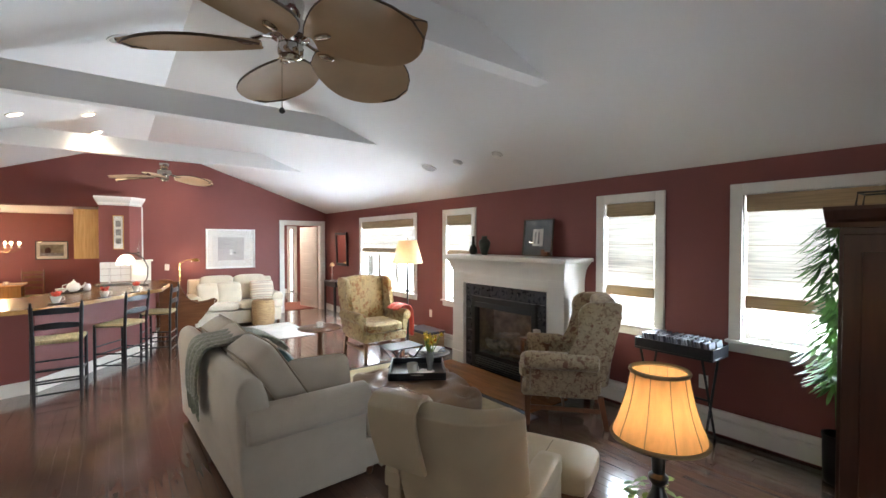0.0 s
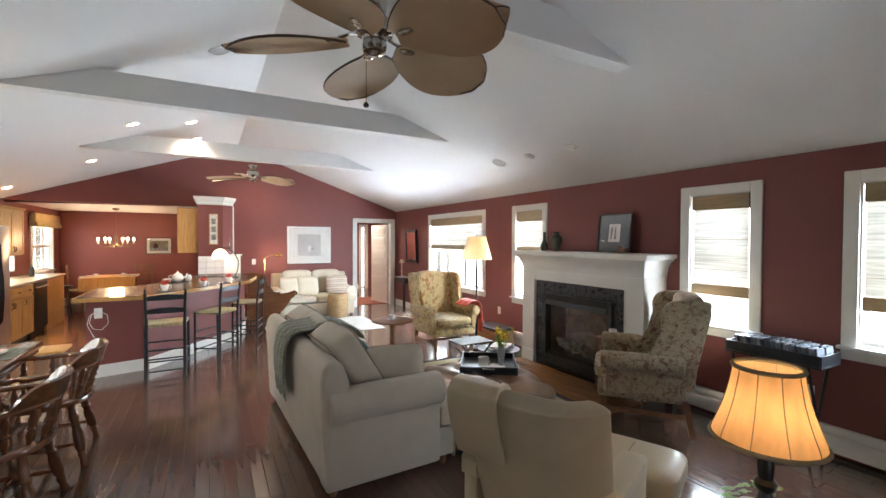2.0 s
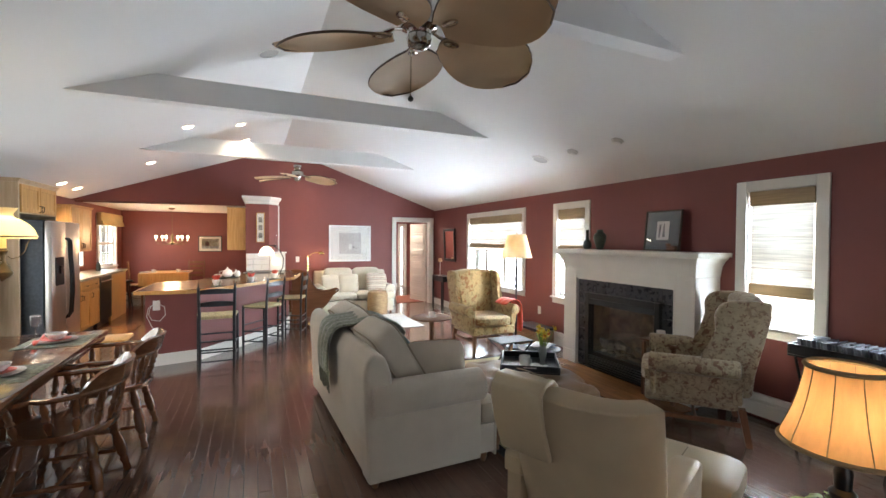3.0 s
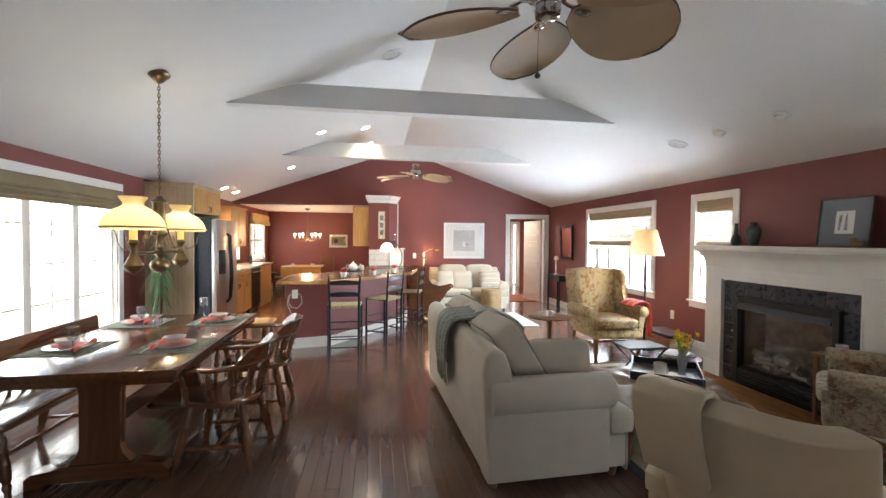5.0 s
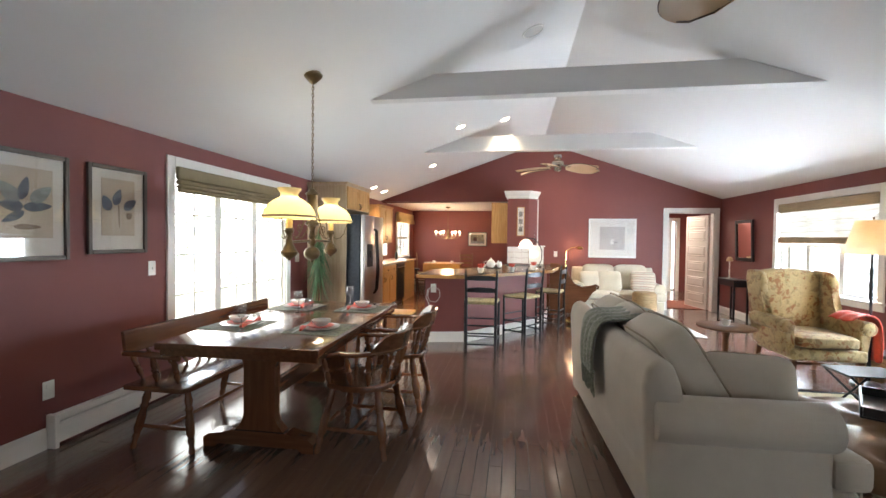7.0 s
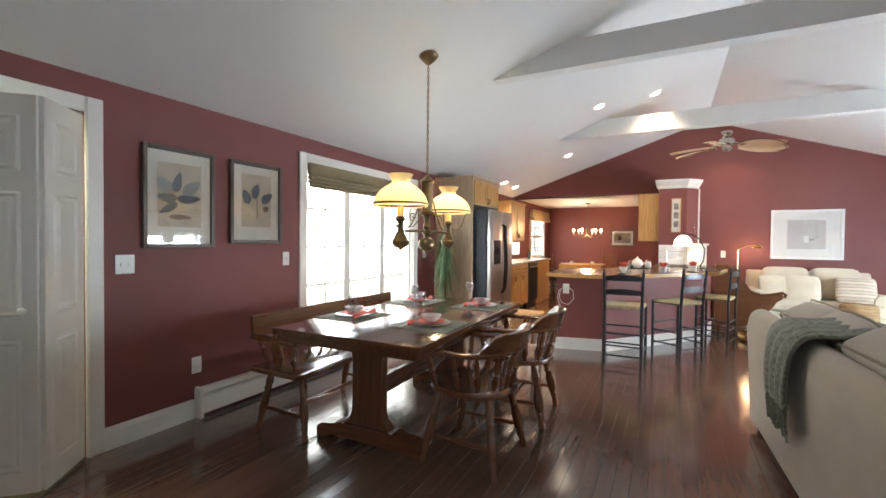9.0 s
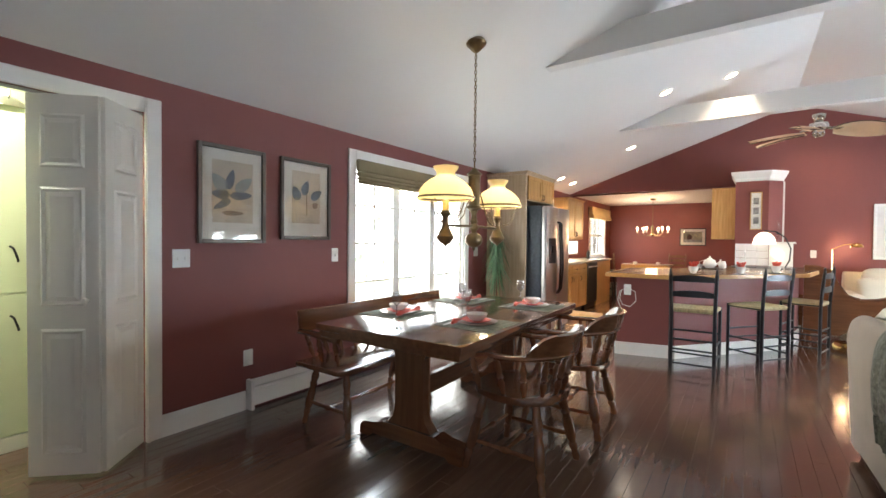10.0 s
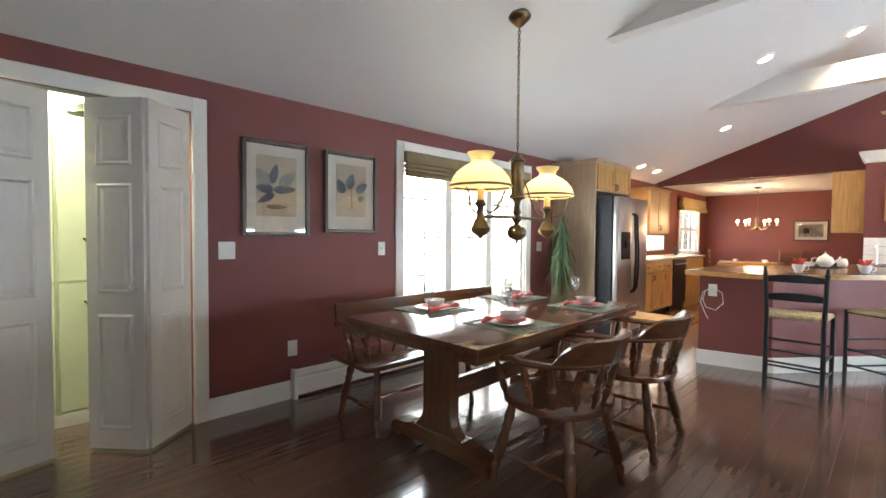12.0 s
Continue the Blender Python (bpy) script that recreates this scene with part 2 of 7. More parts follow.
def glass(name, rough=0.0, color=(1, 1, 1), gloss=0.055):
    m = bpy.data.materials.new(name)
    m.use_nodes = True
    nt = m.node_tree
    gl, tr, ms, lw, pw, fr = (nt.nodes.new("ShaderNode" + k) for k in ("BsdfGlossy", "BsdfTransparent", "MixShader", "LayerWeight", "Math", "MapRange"))
    pw.operation = "POWER"
    pw.inputs[1].default_value = 4.0
    nt.links.new(lw.outputs["Facing"], pw.inputs[0])
    nt.links.new(pw.outputs[0], fr.inputs[0])
    fr.inputs[3].default_value, fr.inputs[4].default_value = gloss, 0.8
    gl.inputs["Roughness"].default_value = 0.02 + rough
    tr.inputs[0].default_value = (*color, 1)
    nt.links.new(fr.outputs[0], ms.inputs[0])
    nt.links.new(tr.outputs[0], ms.inputs[1])
    nt.links.new(gl.outputs[0], ms.inputs[2])
    nt.links.new(ms.outputs[0], nt.nodes["Material Output"].inputs[0])
    return m


RED = mat("red_wall_paint", (0.200, 0.058, 0.050), 0.58, vary=0.05, scale=1.5, bump=0.08, bscale=180)
WHITE = mat("white_ceiling_paint", (0.74, 0.73, 0.72), 0.85, vary=0.015, scale=0.8, bump=0.03, bscale=120)
TRIM = mat("white_trim_paint", (0.78, 0.76, 0.71), 0.35, vary=0.03, scale=4, bump=0.02, bscale=50)
DOORP = mat("white_door_paint", (0.74, 0.705, 0.63), 0.4, vary=0.01, scale=4, bump=0.02, bscale=40, stretch=(6, 6, 1))
BOARD = mat("cherry_floor_lacquer", (0.116, 0.063, 0.044), 0.17, vary=0.0, tint=(0.136, 0.078, 0.055), scale=2.2, bump=0.03, bscale=5, stretch=(14, 1.0, 1), island=0.07, coat=0.55, spec=0.7)
SUBF = mat("dark_joint", (0.012, 0.007, 0.006), 0.6)
HEARTHW = wood("oak_hearth_boards", (0.20, 0.085, 0.030), (0.30, 0.14, 0.055), 0.16, "y", island=0.18)
CREAM = mat("cream_sofa_cloth", (0.51, 0.44, 0.345), 0.95, vary=0.05, scale=6, bump=0.25, bscale=420, sheen=0.4)
CREAM2 = mat("pale_sofa_cloth", (0.60, 0.53, 0.41), 0.95, vary=0.05, scale=6, bump=0.2, bscale=420, sheen=0.3)
LEATHER = mat("cream_leather", (0.50, 0.405, 0.27), 0.38, vary=0.07, scale=5, bump=0.15, bscale=150)
BROWNL = mat("brown_leather", (0.215, 0.125, 0.068), 0.36, vary=0.2, scale=4, bump=0.15, bscale=120)
FLOR1 = floral("gold_floral_cloth", (0.46, 0.335, 0.155), (0.28, 0.12, 0.035), (0.30, 0.21, 0.09), 8)
FLOR2 = floral("tan_floral_cloth", (0.40, 0.32, 0.21), (0.20, 0.105, 0.065), (0.26, 0.19, 0.12), 17)
PINE = wood("dark_stained_wood_x", (0.120, 0.048, 0.021), (0.180, 0.072, 0.032), 0.18, "x", coat=0.6)
PINEY = wood("dark_stained_wood_y", (0.115, 0.046, 0.020), (0.165, 0.066, 0.029), 0.16, "y", coat=0.8)
PINEZ = wood("dark_stained_wood_z", (0.120, 0.048, 0.021), (0.175, 0.070, 0.031), 0.20, "z", coat=0.6)
CHERRY = wood("cherry_cabinet_wood", (0.046, 0.015, 0.008), (0.060, 0.020, 0.010), 0.30, "z", coat=0.3)
OAK = wood("honey_maple", (0.46, 0.24, 0.075), (0.60, 0.35, 0.13), 0.35, "z")
OAKX = wood("honey_maple_edge", (0.46, 0.24, 0.075), (0.60, 0.35, 0.13), 0.35, "y")
PANTRYW = wood("pale_maple_panel", (0.46, 0.34, 0.21), (0.56, 0.43, 0.29), 0.4, "z")
LEGW = wood("walnut_leg_wood", (0.14, 0.058, 0.025), (0.21, 0.092, 0.040), 0.3, "z")
COUNTER = mat("brown_laminate_counter", (0.13, 0.075, 0.035), 0.22, vary=0.25, scale=25, bump=0.02)
COUNTERW = mat("pale_counter", (0.55, 0.48, 0.38), 0.25, vary=0.1, scale=30)
BLACKP = mat("black_painted_wood", (0.012, 0.013, 0.016), 0.32, vary=0.3, scale=12, bump=0.1, bscale=60)
RUSH = mat("woven_rush", (0.42, 0.34, 0.19), 0.85, vary=0.25, scale=8, bump=0.9, bscale=70, stretch=(8, 1, 1))
BRASS = mat("aged_brass", (0.20, 0.145, 0.08), 0.30, 0.95, vary=0.3, scale=12, bump=0.08, bscale=60)
BRIGHTB = mat("bright_brass", (0.75, 0.50, 0.18), 0.2, 1.0, vary=0.1)
CHROME = mat("polished_nickel", (0.55, 0.53, 0.50), 0.12, 1.0, vary=0.08)
STEEL = mat("brushed_steel", (0.66, 0.65, 0.63), 0.36, 1.0, vary=0.05, bump=0.05, bscale=60, stretch=(1, 20, 1))
FRIDGES = mat("fridge_side_grey_blue", (0.045, 0.060, 0.080), 0.45, vary=0.2, scale=30, bump=0.2, bscale=200)
BLACK = mat("black_satin", (0.012, 0.012, 0.012), 0.3)
IRON = mat("black_iron", (0.018, 0.017, 0.018), 0.45, 0.4, bump=0.1)
SLATE = mat("dark_slate_tile", (0.030, 0.032, 0.040), 0.28, vary=0.35, scale=9, bump=0.25, bscale=25, island=0.35)
CHINA = mat("white_china", (0.80, 0.77, 0.74), 0.12, vary=0.02)
CORAL = mat("coral_linen", (0.62, 0.075, 0.045), 0.85, vary=0.12, scale=20, bump=0.2, bscale=200, sheen=0.3)
SAGE = mat("sage_knit", (0.205, 0.215, 0.165), 0.95, vary=0.45, scale=55, bump=1.0, bscale=90, sheen=0.4)
TEAL = mat("teal_velvet", (0.035, 0.09, 0.09), 0.8, vary=0.2, sheen=0.5)
GREEN = mat("green_leaf", (0.10, 0.20, 0.05), 0.42, vary=0.35, scale=6, trans=0.35, island=0.35)
GRASSL = mat("blue_green_grass_leaf", (0.15, 0.25, 0.13), 0.5, vary=0.35, scale=6, trans=0.4, island=0.4)
PALELEAF = mat("pale_green_leaf", (0.28, 0.42, 0.10), 0.45, vary=0.3, scale=10, trans=0.35, island=0.3)
YELLOW = mat("daffodil_petal", (0.80, 0.62, 0.06), 0.6, vary=0.15, trans=0.3)
ORANGE = mat("daffodil_trumpet", (0.80, 0.30, 0.02), 0.6, vary=0.1)
WOVEN = mat("woven_seagrass", (0.34, 0.22, 0.11), 0.85, vary=0.3, scale=12, bump=1.0, bscale=60, stretch=(1, 1, 9))
RUGC = mat("cream_wool_rug", (0.46, 0.38, 0.24), 0.95, vary=0.15, scale=5, bump=0.6, bscale=220)
RUGB = mat("dark_rug_border", (0.035, 0.032, 0.040), 0.95, vary=0.3, scale=20, bump=0.6, bscale=220)
RUGW = mat("white_rug", (0.52, 0.50, 0.47), 0.95, vary=0.06, scale=6, bump=0.6, bscale=200)
RUGR = mat("red_door_mat", (0.20, 0.060, 0.035), 0.95, vary=0.3, scale=16, bump=0.6, bscale=200)
SHADEW = mat("woven_sheer_shade", (0.58, 0.53, 0.45), 0.9, vary=0.22, scale=3, bump=0.5, bscale=30, stretch=(1, 1, 22), trans=0.036)
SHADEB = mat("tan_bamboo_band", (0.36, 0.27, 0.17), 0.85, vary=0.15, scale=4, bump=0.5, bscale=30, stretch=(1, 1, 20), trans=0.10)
VALANCE = mat("olive_tan_fabric", (0.27, 0.215, 0.125), 0.9, vary=0.1, scale=5, bump=0.25, bscale=150, trans=0.08)
CREAMV = mat("cream_valance_fabric", (0.60, 0.46, 0.24), 0.9, vary=0.08, trans=0.2)
PARCH = mat("parchment_shade", (0.74, 0.58, 0.36), 0.8, vary=0.05, scale=8, bump=0.2, bscale=150, trans=0.36)
AMBER = mat("amber_silk_shade", (0.76, 0.46, 0.21), 0.75, vary=0.10, scale=3, bump=0.3, bscale=60, stretch=(12, 12, 1), trans=0.42)
OPALY = mat("yellow_opal_glass", (0.92, 0.74, 0.38), 0.15, vary=0.02, trans=0.6, emit=0.06, ecol=(1.0, 0.60, 0.20))
OPALW = mat("white_opal_glass", (0.85, 0.82, 0.72), 0.15, vary=0.02, trans=0.65)
PALMP = mat("pale_palm_blade", (0.62, 0.42, 0.26), 0.6, vary=.08, bump=.2, bscale=16)
PALM = mat("palm_leaf_blade", (0.48, 0.33, 0.20), 0.65, vary=0.12, scale=2, bump=0.4, bscale=16, trans=0.06)
PALMR = mat("dark_blade_rim", (0.075, 0.042, 0.022), 0.5)
GLASS = glass("window_glass")
CLEAR = glass("clear_glass")
WINEG = glass("wine_glass", 0.0, (0.80, 0.82, 0.84), 0.22)
MIRROR = mat("mirror_silver", (0.85, 0.86, 0.86), 0.02, 1.0, vary=0, bump=0)
PLASTIC = mat("white_plastic", (0.78, 0.77, 0.73), 0.35, vary=0.02)
PAPER = mat("white_paper", (0.72, 0.71, 0.68), 0.8, vary=0.05, scale=15)
MATB = mat("cream_picture_mat", (0.66, 0.62, 0.54), 0.85, vary=0.03)
SAND = mat("tan_print_paper", (0.50, 0.42, 0.31), 0.85, vary=0.12, scale=6)
INKB = mat("slate_blue_ink", (0.10, 0.12, 0.15), 0.85, vary=0.25, scale=20)
PEWTER = mat("pewter_frame", (0.10, 0.085, 0.07), 0.4, 0.5, vary=0.2)
STRIPE = mat("grey_print", (0.25, 0.25, 0.25), 0.8, vary=0.4, scale=14)
# Cream closet paint with the fluorescent lamp's green cast mixed into its colour.
CLOSETP = mat("closet_paint_lamp_tint", (0.66, 0.70, 0.52), 0.6, vary=0.03)
BULB = glowing("warm_bulb", (1.0, 0.74, 0.42), 14)
CANL = glowing("can_lamp_glow", (1.0, 0.84, 0.64), 26)

# ---- structure ----
def wall_x(name, x0, x1, y0, y1, z0, z1, holes=(), material=RED):
    """A wall slab that runs along y, with holes (y0, y1, z0, z1)."""
    bm = bmesh.new()
    ys = sorted({y0, y1, *[h[0] for h in holes], *[h[1] for h in holes]})
    for a, b in zip(ys, ys[1:]):
        cut = sorted([(h[2], h[3]) for h in holes if h[0] <= a + 1e-6 and h[1] >= b - 1e-6])
        z = z0
        for c, d in cut:
            if c > z:
                B(x0, x1, a, b, z, c, bm=bm)
            z = d
        if z1 > z:
            B(x0, x1, a, b, z, z1, bm=bm)
    bmesh.ops.remove_doubles(bm, verts=bm.verts, dist=1e-4)
    return solo(name, bm, material, "deep red painted wall", "wall", smooth=False, kind="structure")


def struct(name, bm, material, label, category, smooth=False):
    return solo(name, bm, material, label, category, smooth, kind="structure")


# window holes: y0, y1, sill, head (inside of the casing)
W1, W2, W3, W4 = (6.36, 8.30, 0.74, 2.02), (4.87, 5.455, 0.74, 2.02), (2.255, 2.785, 0.82, 2.015), (0.45, 1.55, 0.83, 2.01)
PW = (4.13, 6.06, 0.44, 2.03)
KW = (11.60, 12.85, 0.92, 1.95)
CLO = (1.02, 2.39, 0.0, 2.04)
wall_x("wall_right", XR, XR + 0.14, YN, YF, 0, ceil_z(XR) - .001, (W1, W2, W3, W4))
wall_x("wall_left", XL - 0.12, XL, YN, YA, 0, ceil_z(XL) - .001, (PW, KW, CLO))
HD = (3.335, 4.205)
bm = bmesh.new()
for poly in ([(XL - .12, 2.25), (0.30, 2.25), (0.30, ceil_z(.30)), (XL - .12, ceil_z(XL - .12))],
             [(0.30, 0), (HD[0], 0), (HD[0], ceil_z(HD[0])), (RX, RZ), (0.30, ceil_z(.30))],
             [(HD[0], 2.01), (HD[1], 2.01), (HD[1], ceil_z(HD[1])), (HD[0], ceil_z(HD[0]))],
             [(HD[1], 0), (XR + .14, 0), (XR + .14, ceil_z(XR + .14)), (HD[1], ceil_z(HD[1]))]):
    prism(bm, poly, YF, YF + 0.14, "y")
struct("wall_gable", bm, RED, "deep red gable wall with a doorway and a wide opening", "wall")
struct("wall_near", prism(None, [(XL, 0), (XR, 0), (XR, ceil_z(XR)), (RX, RZ), (XL, ceil_z(XL))], YN - 0.14, YN, "y"), RED, "deep red painted wall", "wall")
# sloped ceiling in two planes
for nm, xa, xb in (("ceiling_left", XL - 0.12, RX), ("ceiling_right", RX, XR + 0.14)):
    struct(nm, prism(None, [(xa, ceil_z(xa)), (xb, ceil_z(xb)), (xb, ceil_z(xb) + .12), (xa, ceil_z(xa) + .12)], YN - .14, YF + .14, "y"), WHITE, "white painted sloping ceiling", "ceiling")
# alcove beyond the kitchen
struct("ceiling_alcove", B(XL, 0.44, YF + .141, YA, 2.25, 2.37), WHITE, "white flat ceiling over the eating nook", "ceiling")
struct("wall_alcove_back", B(XL - .12, 0.44, YA, YA + .12, 0, 2.37), RED, "deep red painted wall", "wall")
struct("wall_alcove_side", B(0.30, 0.44, YF + .141, YA - .001, 0, 2.249), RED, "deep red painted wall", "wall")
# hall behind the doorway
struct("wall_hall_left", B(2.72, 2.84, YF + .141, 14.2, 0, 2.4), RED, "deep red hall wall", "wall")
struct("wall_hall_right", B(5.4, 5.52, YF + .141, 14.2, 0, 2.4), RED, "deep red hall wall", "wall")
bm = B(2.84, 4.66, 13.9, 14.02, 0, 2.4)
B(4.78, 5.4, 13.9, 14.02, 0, 2.4, bm=bm)
B(4.66, 4.78, 13.9, 14.02, 2.0, 2.4, bm=bm)
struct("wall_hall_back", bm, RED, "deep red hall wall", "wall")
struct("wall_hall_front", B(XR + .1401, 5.4, YF, YF + .14, 0, 2.4), RED, "deep red hall wall", "wall")
struct("ceiling_hall", B(2.84, 5.4, YF + .141, 13.9, 2.4, 2.5), WHITE, "white hall ceiling", "ceiling")
# closet shell
struct("wall_closet", prism(None, [(XL - .1201, 0.82), (XL - .1201, 0.9), (-3.62, 0.9), (-3.62, 2.55), (XL - .1201, 2.55), (XL - .1201, 2.63), (-3.7, 2.63), (-3.7, 0.82)], 0, 2.4, "z"), CLOSETP, "pale closet walls, tinted with the closet lamp's green light", "wall")
struct("ceiling_closet", B(-3.62, XL - .121, 0.9, 2.55, 2.3, 2.4), WHITE, "white closet ceiling", "ceiling")
# beams
for nm, y in (("beam_near", -0.27), ("beam_first", 2.30), ("beam_middle", 4.90), ("beam_far", 7.53)):
    zb, zt = 2.80, 3.03
    a, b = (RZ - zb) / SL, (RZ - zt) / SL
    struct(nm, prism(None, [(RX - a, zb), (RX + a, zb), (RX + b, zt), (RX - b, zt)], y, y + 0.13, "y"), WHITE, "white painted collar beam across the vault", "beam")

# sub-floor; its boards come last in the file
struct("floor", B(-3.75, 5.5, YN - .14, 14.2, -0.12, -0.004), SUBF, "dark cherry board floor", "floor")

# outside: lawn and glowing hazy daylight behind trees
def backdrop_mat(name, strength, green):
    m = bpy.data.materials.new(name)
    m.use_nodes = True
    nt = m.node_tree
    em = nt.nodes.new("ShaderNodeEmission")
    tc, n1, mp, mx = (nt.nodes.new("ShaderNode" + k) for k in ("TexCoord", "TexNoise", "MapRange", "Mix"))
    mx.data_type = "RGBA"
    n1.inputs["Scale"].default_value, n1.inputs["Detail"].default_value, n1.inputs["Roughness"].default_value = 1.1, 8, 0.75
    mp.inputs[1].default_value, mp.inputs[2].default_value = 0.45, 0.6
    mx.inputs[6].default_value, mx.inputs[7].default_value = (1, 1, 1, 1), (*green, 1)
    nt.links.new(tc.outputs["Object"], n1.inputs["Vector"])
    nt.links.new(n1.outputs[0], mp.inputs[0])
    nt.links.new(mp.outputs[0], mx.inputs[0])
    nt.links.new(mx.outputs[2], em.inputs[0])
    em.inputs[1].default_value = strength
    nt.links.new(em.outputs[0], nt.nodes["Material Output"].inputs[0])
    return m


struct("ground", B(-60, -3.8, -60, 70, -0.45, -0.35), mat("bright_lawn", (0.45, 0.48, 0.36), 0.9, vary=0.3, scale=2), "sunlit lawn outside", "ground")
struct("backdrop", B(-12.1, -12.0, -14, 34, -0.4, 7.5), backdrop_mat("sunlit_trees", 7.5, (0.08, 0.11, 0.07)), "hazy sunlit trees beyond the lawn", "backdrop")
struct("backdrop_right", B(5.5, 5.6, -4, 10.0, -0.5, 4.2), glowing("overexposed_daylight", (0.93, 0.97, 1.0), 2.6), "overexposed hazy daylight", "backdrop")
struct("backdrop_hall", B(4.4, 5.1, 14.6, 14.7, 0.0, 2.3), glowing("daylight_beyond_side_door", (1, 0.97, 0.9), 2.0), "daylight beyond the side door", "backdrop")


# ---- windows, trim, baseboards ----
def casing_x(parent, x, dirn, y0, y1, z0, z1, w=0.09, sill=True):
    """Casing round a hole in a wall that runs along y; dirn is towards the room."""
    t = 0.022 * dirn
    xs = (x, x + t) if dirn > 0 else (x + t, x)
    def bx(*d):
        return B(xs[0], xs[1], *d, bevel=0.004)
    part("casing_side", bx(y0 - w, y0, z0, z1 + w), TRIM, parent)
    part("casing_side", bx(y1, y1 + w, z0, z1 + w), TRIM, parent)
    part("casing_head", bx(y0, y1, z1, z1 + w), TRIM, parent)
    xo = sorted((x - .001 * dirn, x - .115 * dirn))
    for nm, d in (("jamb_liner", (y0 + .0005, y0 + .012, z0, z1)), ("jamb_liner", (y1 - .012, y1 - .0005, z0, z1)), ("head_liner", (y0 + .0125, y1 - .0125, z1 - .012, z1 - .0005)), ("stool", (y0 + .0125, y1 - .0125, z0 + .0005, z0 + .012))):
        part(nm, B(xo[0], xo[1], *d), TRIM, parent, smooth=False)
    if sill:
        part("sill", B(min(x, x + 0.05 * dirn), max(x, x + 0.05 * dirn), y0 - w - .02, y1 + w + .02, z0 - .025, z0, bevel=.006), TRIM, parent)
        part("apron", B(min(x, x + 0.02 * dirn), max(x, x + 0.02 * dirn), y0 - w, y1 + w, z0 - .10, z0 - .0255, bevel=.004), TRIM, parent)


def sash(parent, xg, y0, y1, z0, z1, rows, cols, mid=False, fr=0.045):
    bm = bmesh.new()
    for d in ((y0, y0 + fr, z0, z1), (y1 - fr, y1, z0, z1), (y0 + fr, y1 - fr, z0, z0 + fr), (y0 + fr, y1 - fr, z1 - fr, z1)):
        B(xg - .02, xg + .02, *d, bm=bm)
    if mid:
        B(xg - .022, xg + .022, y0 + fr, y1 - fr, (z0 + z1) / 2 - .025, (z0 + z1) / 2 + .025, bm=bm)
    part("window_frame", bm, TRIM, parent, smooth=False)
    bm = bmesh.new()
    for i in range(1, cols):
        y = y0 + fr + (y1 - y0 - 2 * fr) * i / cols
        B(xg - .008, xg + .008, y - .008, y + .008, z0 + fr, z1 - fr, bm=bm)
    for j in range(1, rows):
        z = z0 + fr + (z1 - z0 - 2 * fr) * j / rows
        if not (mid and abs(z - (z0 + z1) / 2) < .04):
            B(xg - .009, xg + .009, y0 + fr, y1 - fr, z - .008, z + .008, bm=bm)
    if cols > 1 or rows > 1:
        part("muntins", bm, TRIM, parent, smooth=False)
    p = part("pane", B(xg - .003, xg + .003, y0 + fr, y1 - fr, z0 + fr, z1 - fr), GLASS, parent, smooth=False)
    p.visible_shadow = False


def roman(name, parent_label, x, y0, y1, z_top, z_band1, z_low, z_bot, folds=4, dirn=-1):
    """A woven roman shade: tan head band, sheer field with folds, tan hem band."""
    t = thing(name, parent_label, "roman shade", pose(x, (y0 + y1) / 2, z_top))
    w = (y1 - y0) / 2 + .008
    part("head_band", B(-.025, .0, -w, w, z_band1 - z_top, 0, bevel=.003), SHADEB, t, "tan woven head band")
    bm = bmesh.new()
    n = folds * 4
    rows = []
    for i in range(n + 1):
        s = i / n
        z = (z_band1 - z_top) + (z_low - z_band1) * s
        bx = 0.004 + 0.006 * (1 - abs((s * folds) % 1 * 2 - 1)) if 0 < i < n else 0.004
        rows.append([bm.verts.new((-bx, -w + .01 + (2 * w - .02) * k / 8, z)) for k in range(9)])
    for a, b in zip(rows, rows[1:]):
        for k in range(8):
            bm.faces.new((a[k], a[k + 1], b[k + 1], b[k]))
    part("sheer_field", bm, SHADEW, t, "sheer cream woven field")
    for i in (folds // 3 + 1, folds - 1):
        z = (z_band1 - z_top) + (z_low - z_band1) * i / folds
        bm = B(-.016, -.008, -w + .01, w - .01, z - .002, z + .002)
        part("batten", bm, SHADEB, t, "thin horizontal batten")
    part("hem_band", B(-.028, -.004, -w, w, z_bot - z_top, z_low - z_top, bevel=.006), SHADEB, t, "tan woven hem band")
    return t


def window_light(name, y0, y1, z0, z1, watts, x=XR + 0.135):
    d = bpy.data.lights.new(name, "AREA")
    d.shape, d.size, d.size_y, d.energy, d.color = "RECTANGLE", y1 - y0, z1 - z0, watts, (0.72, 0.86, 1.0)
    ob = new(name, d)
    ob.matrix_basis = look((x, (y0 + y1) / 2, (z0 + z1) / 2), (x - 1, (y0 + y1) / 2, (z0 + z1) / 2))


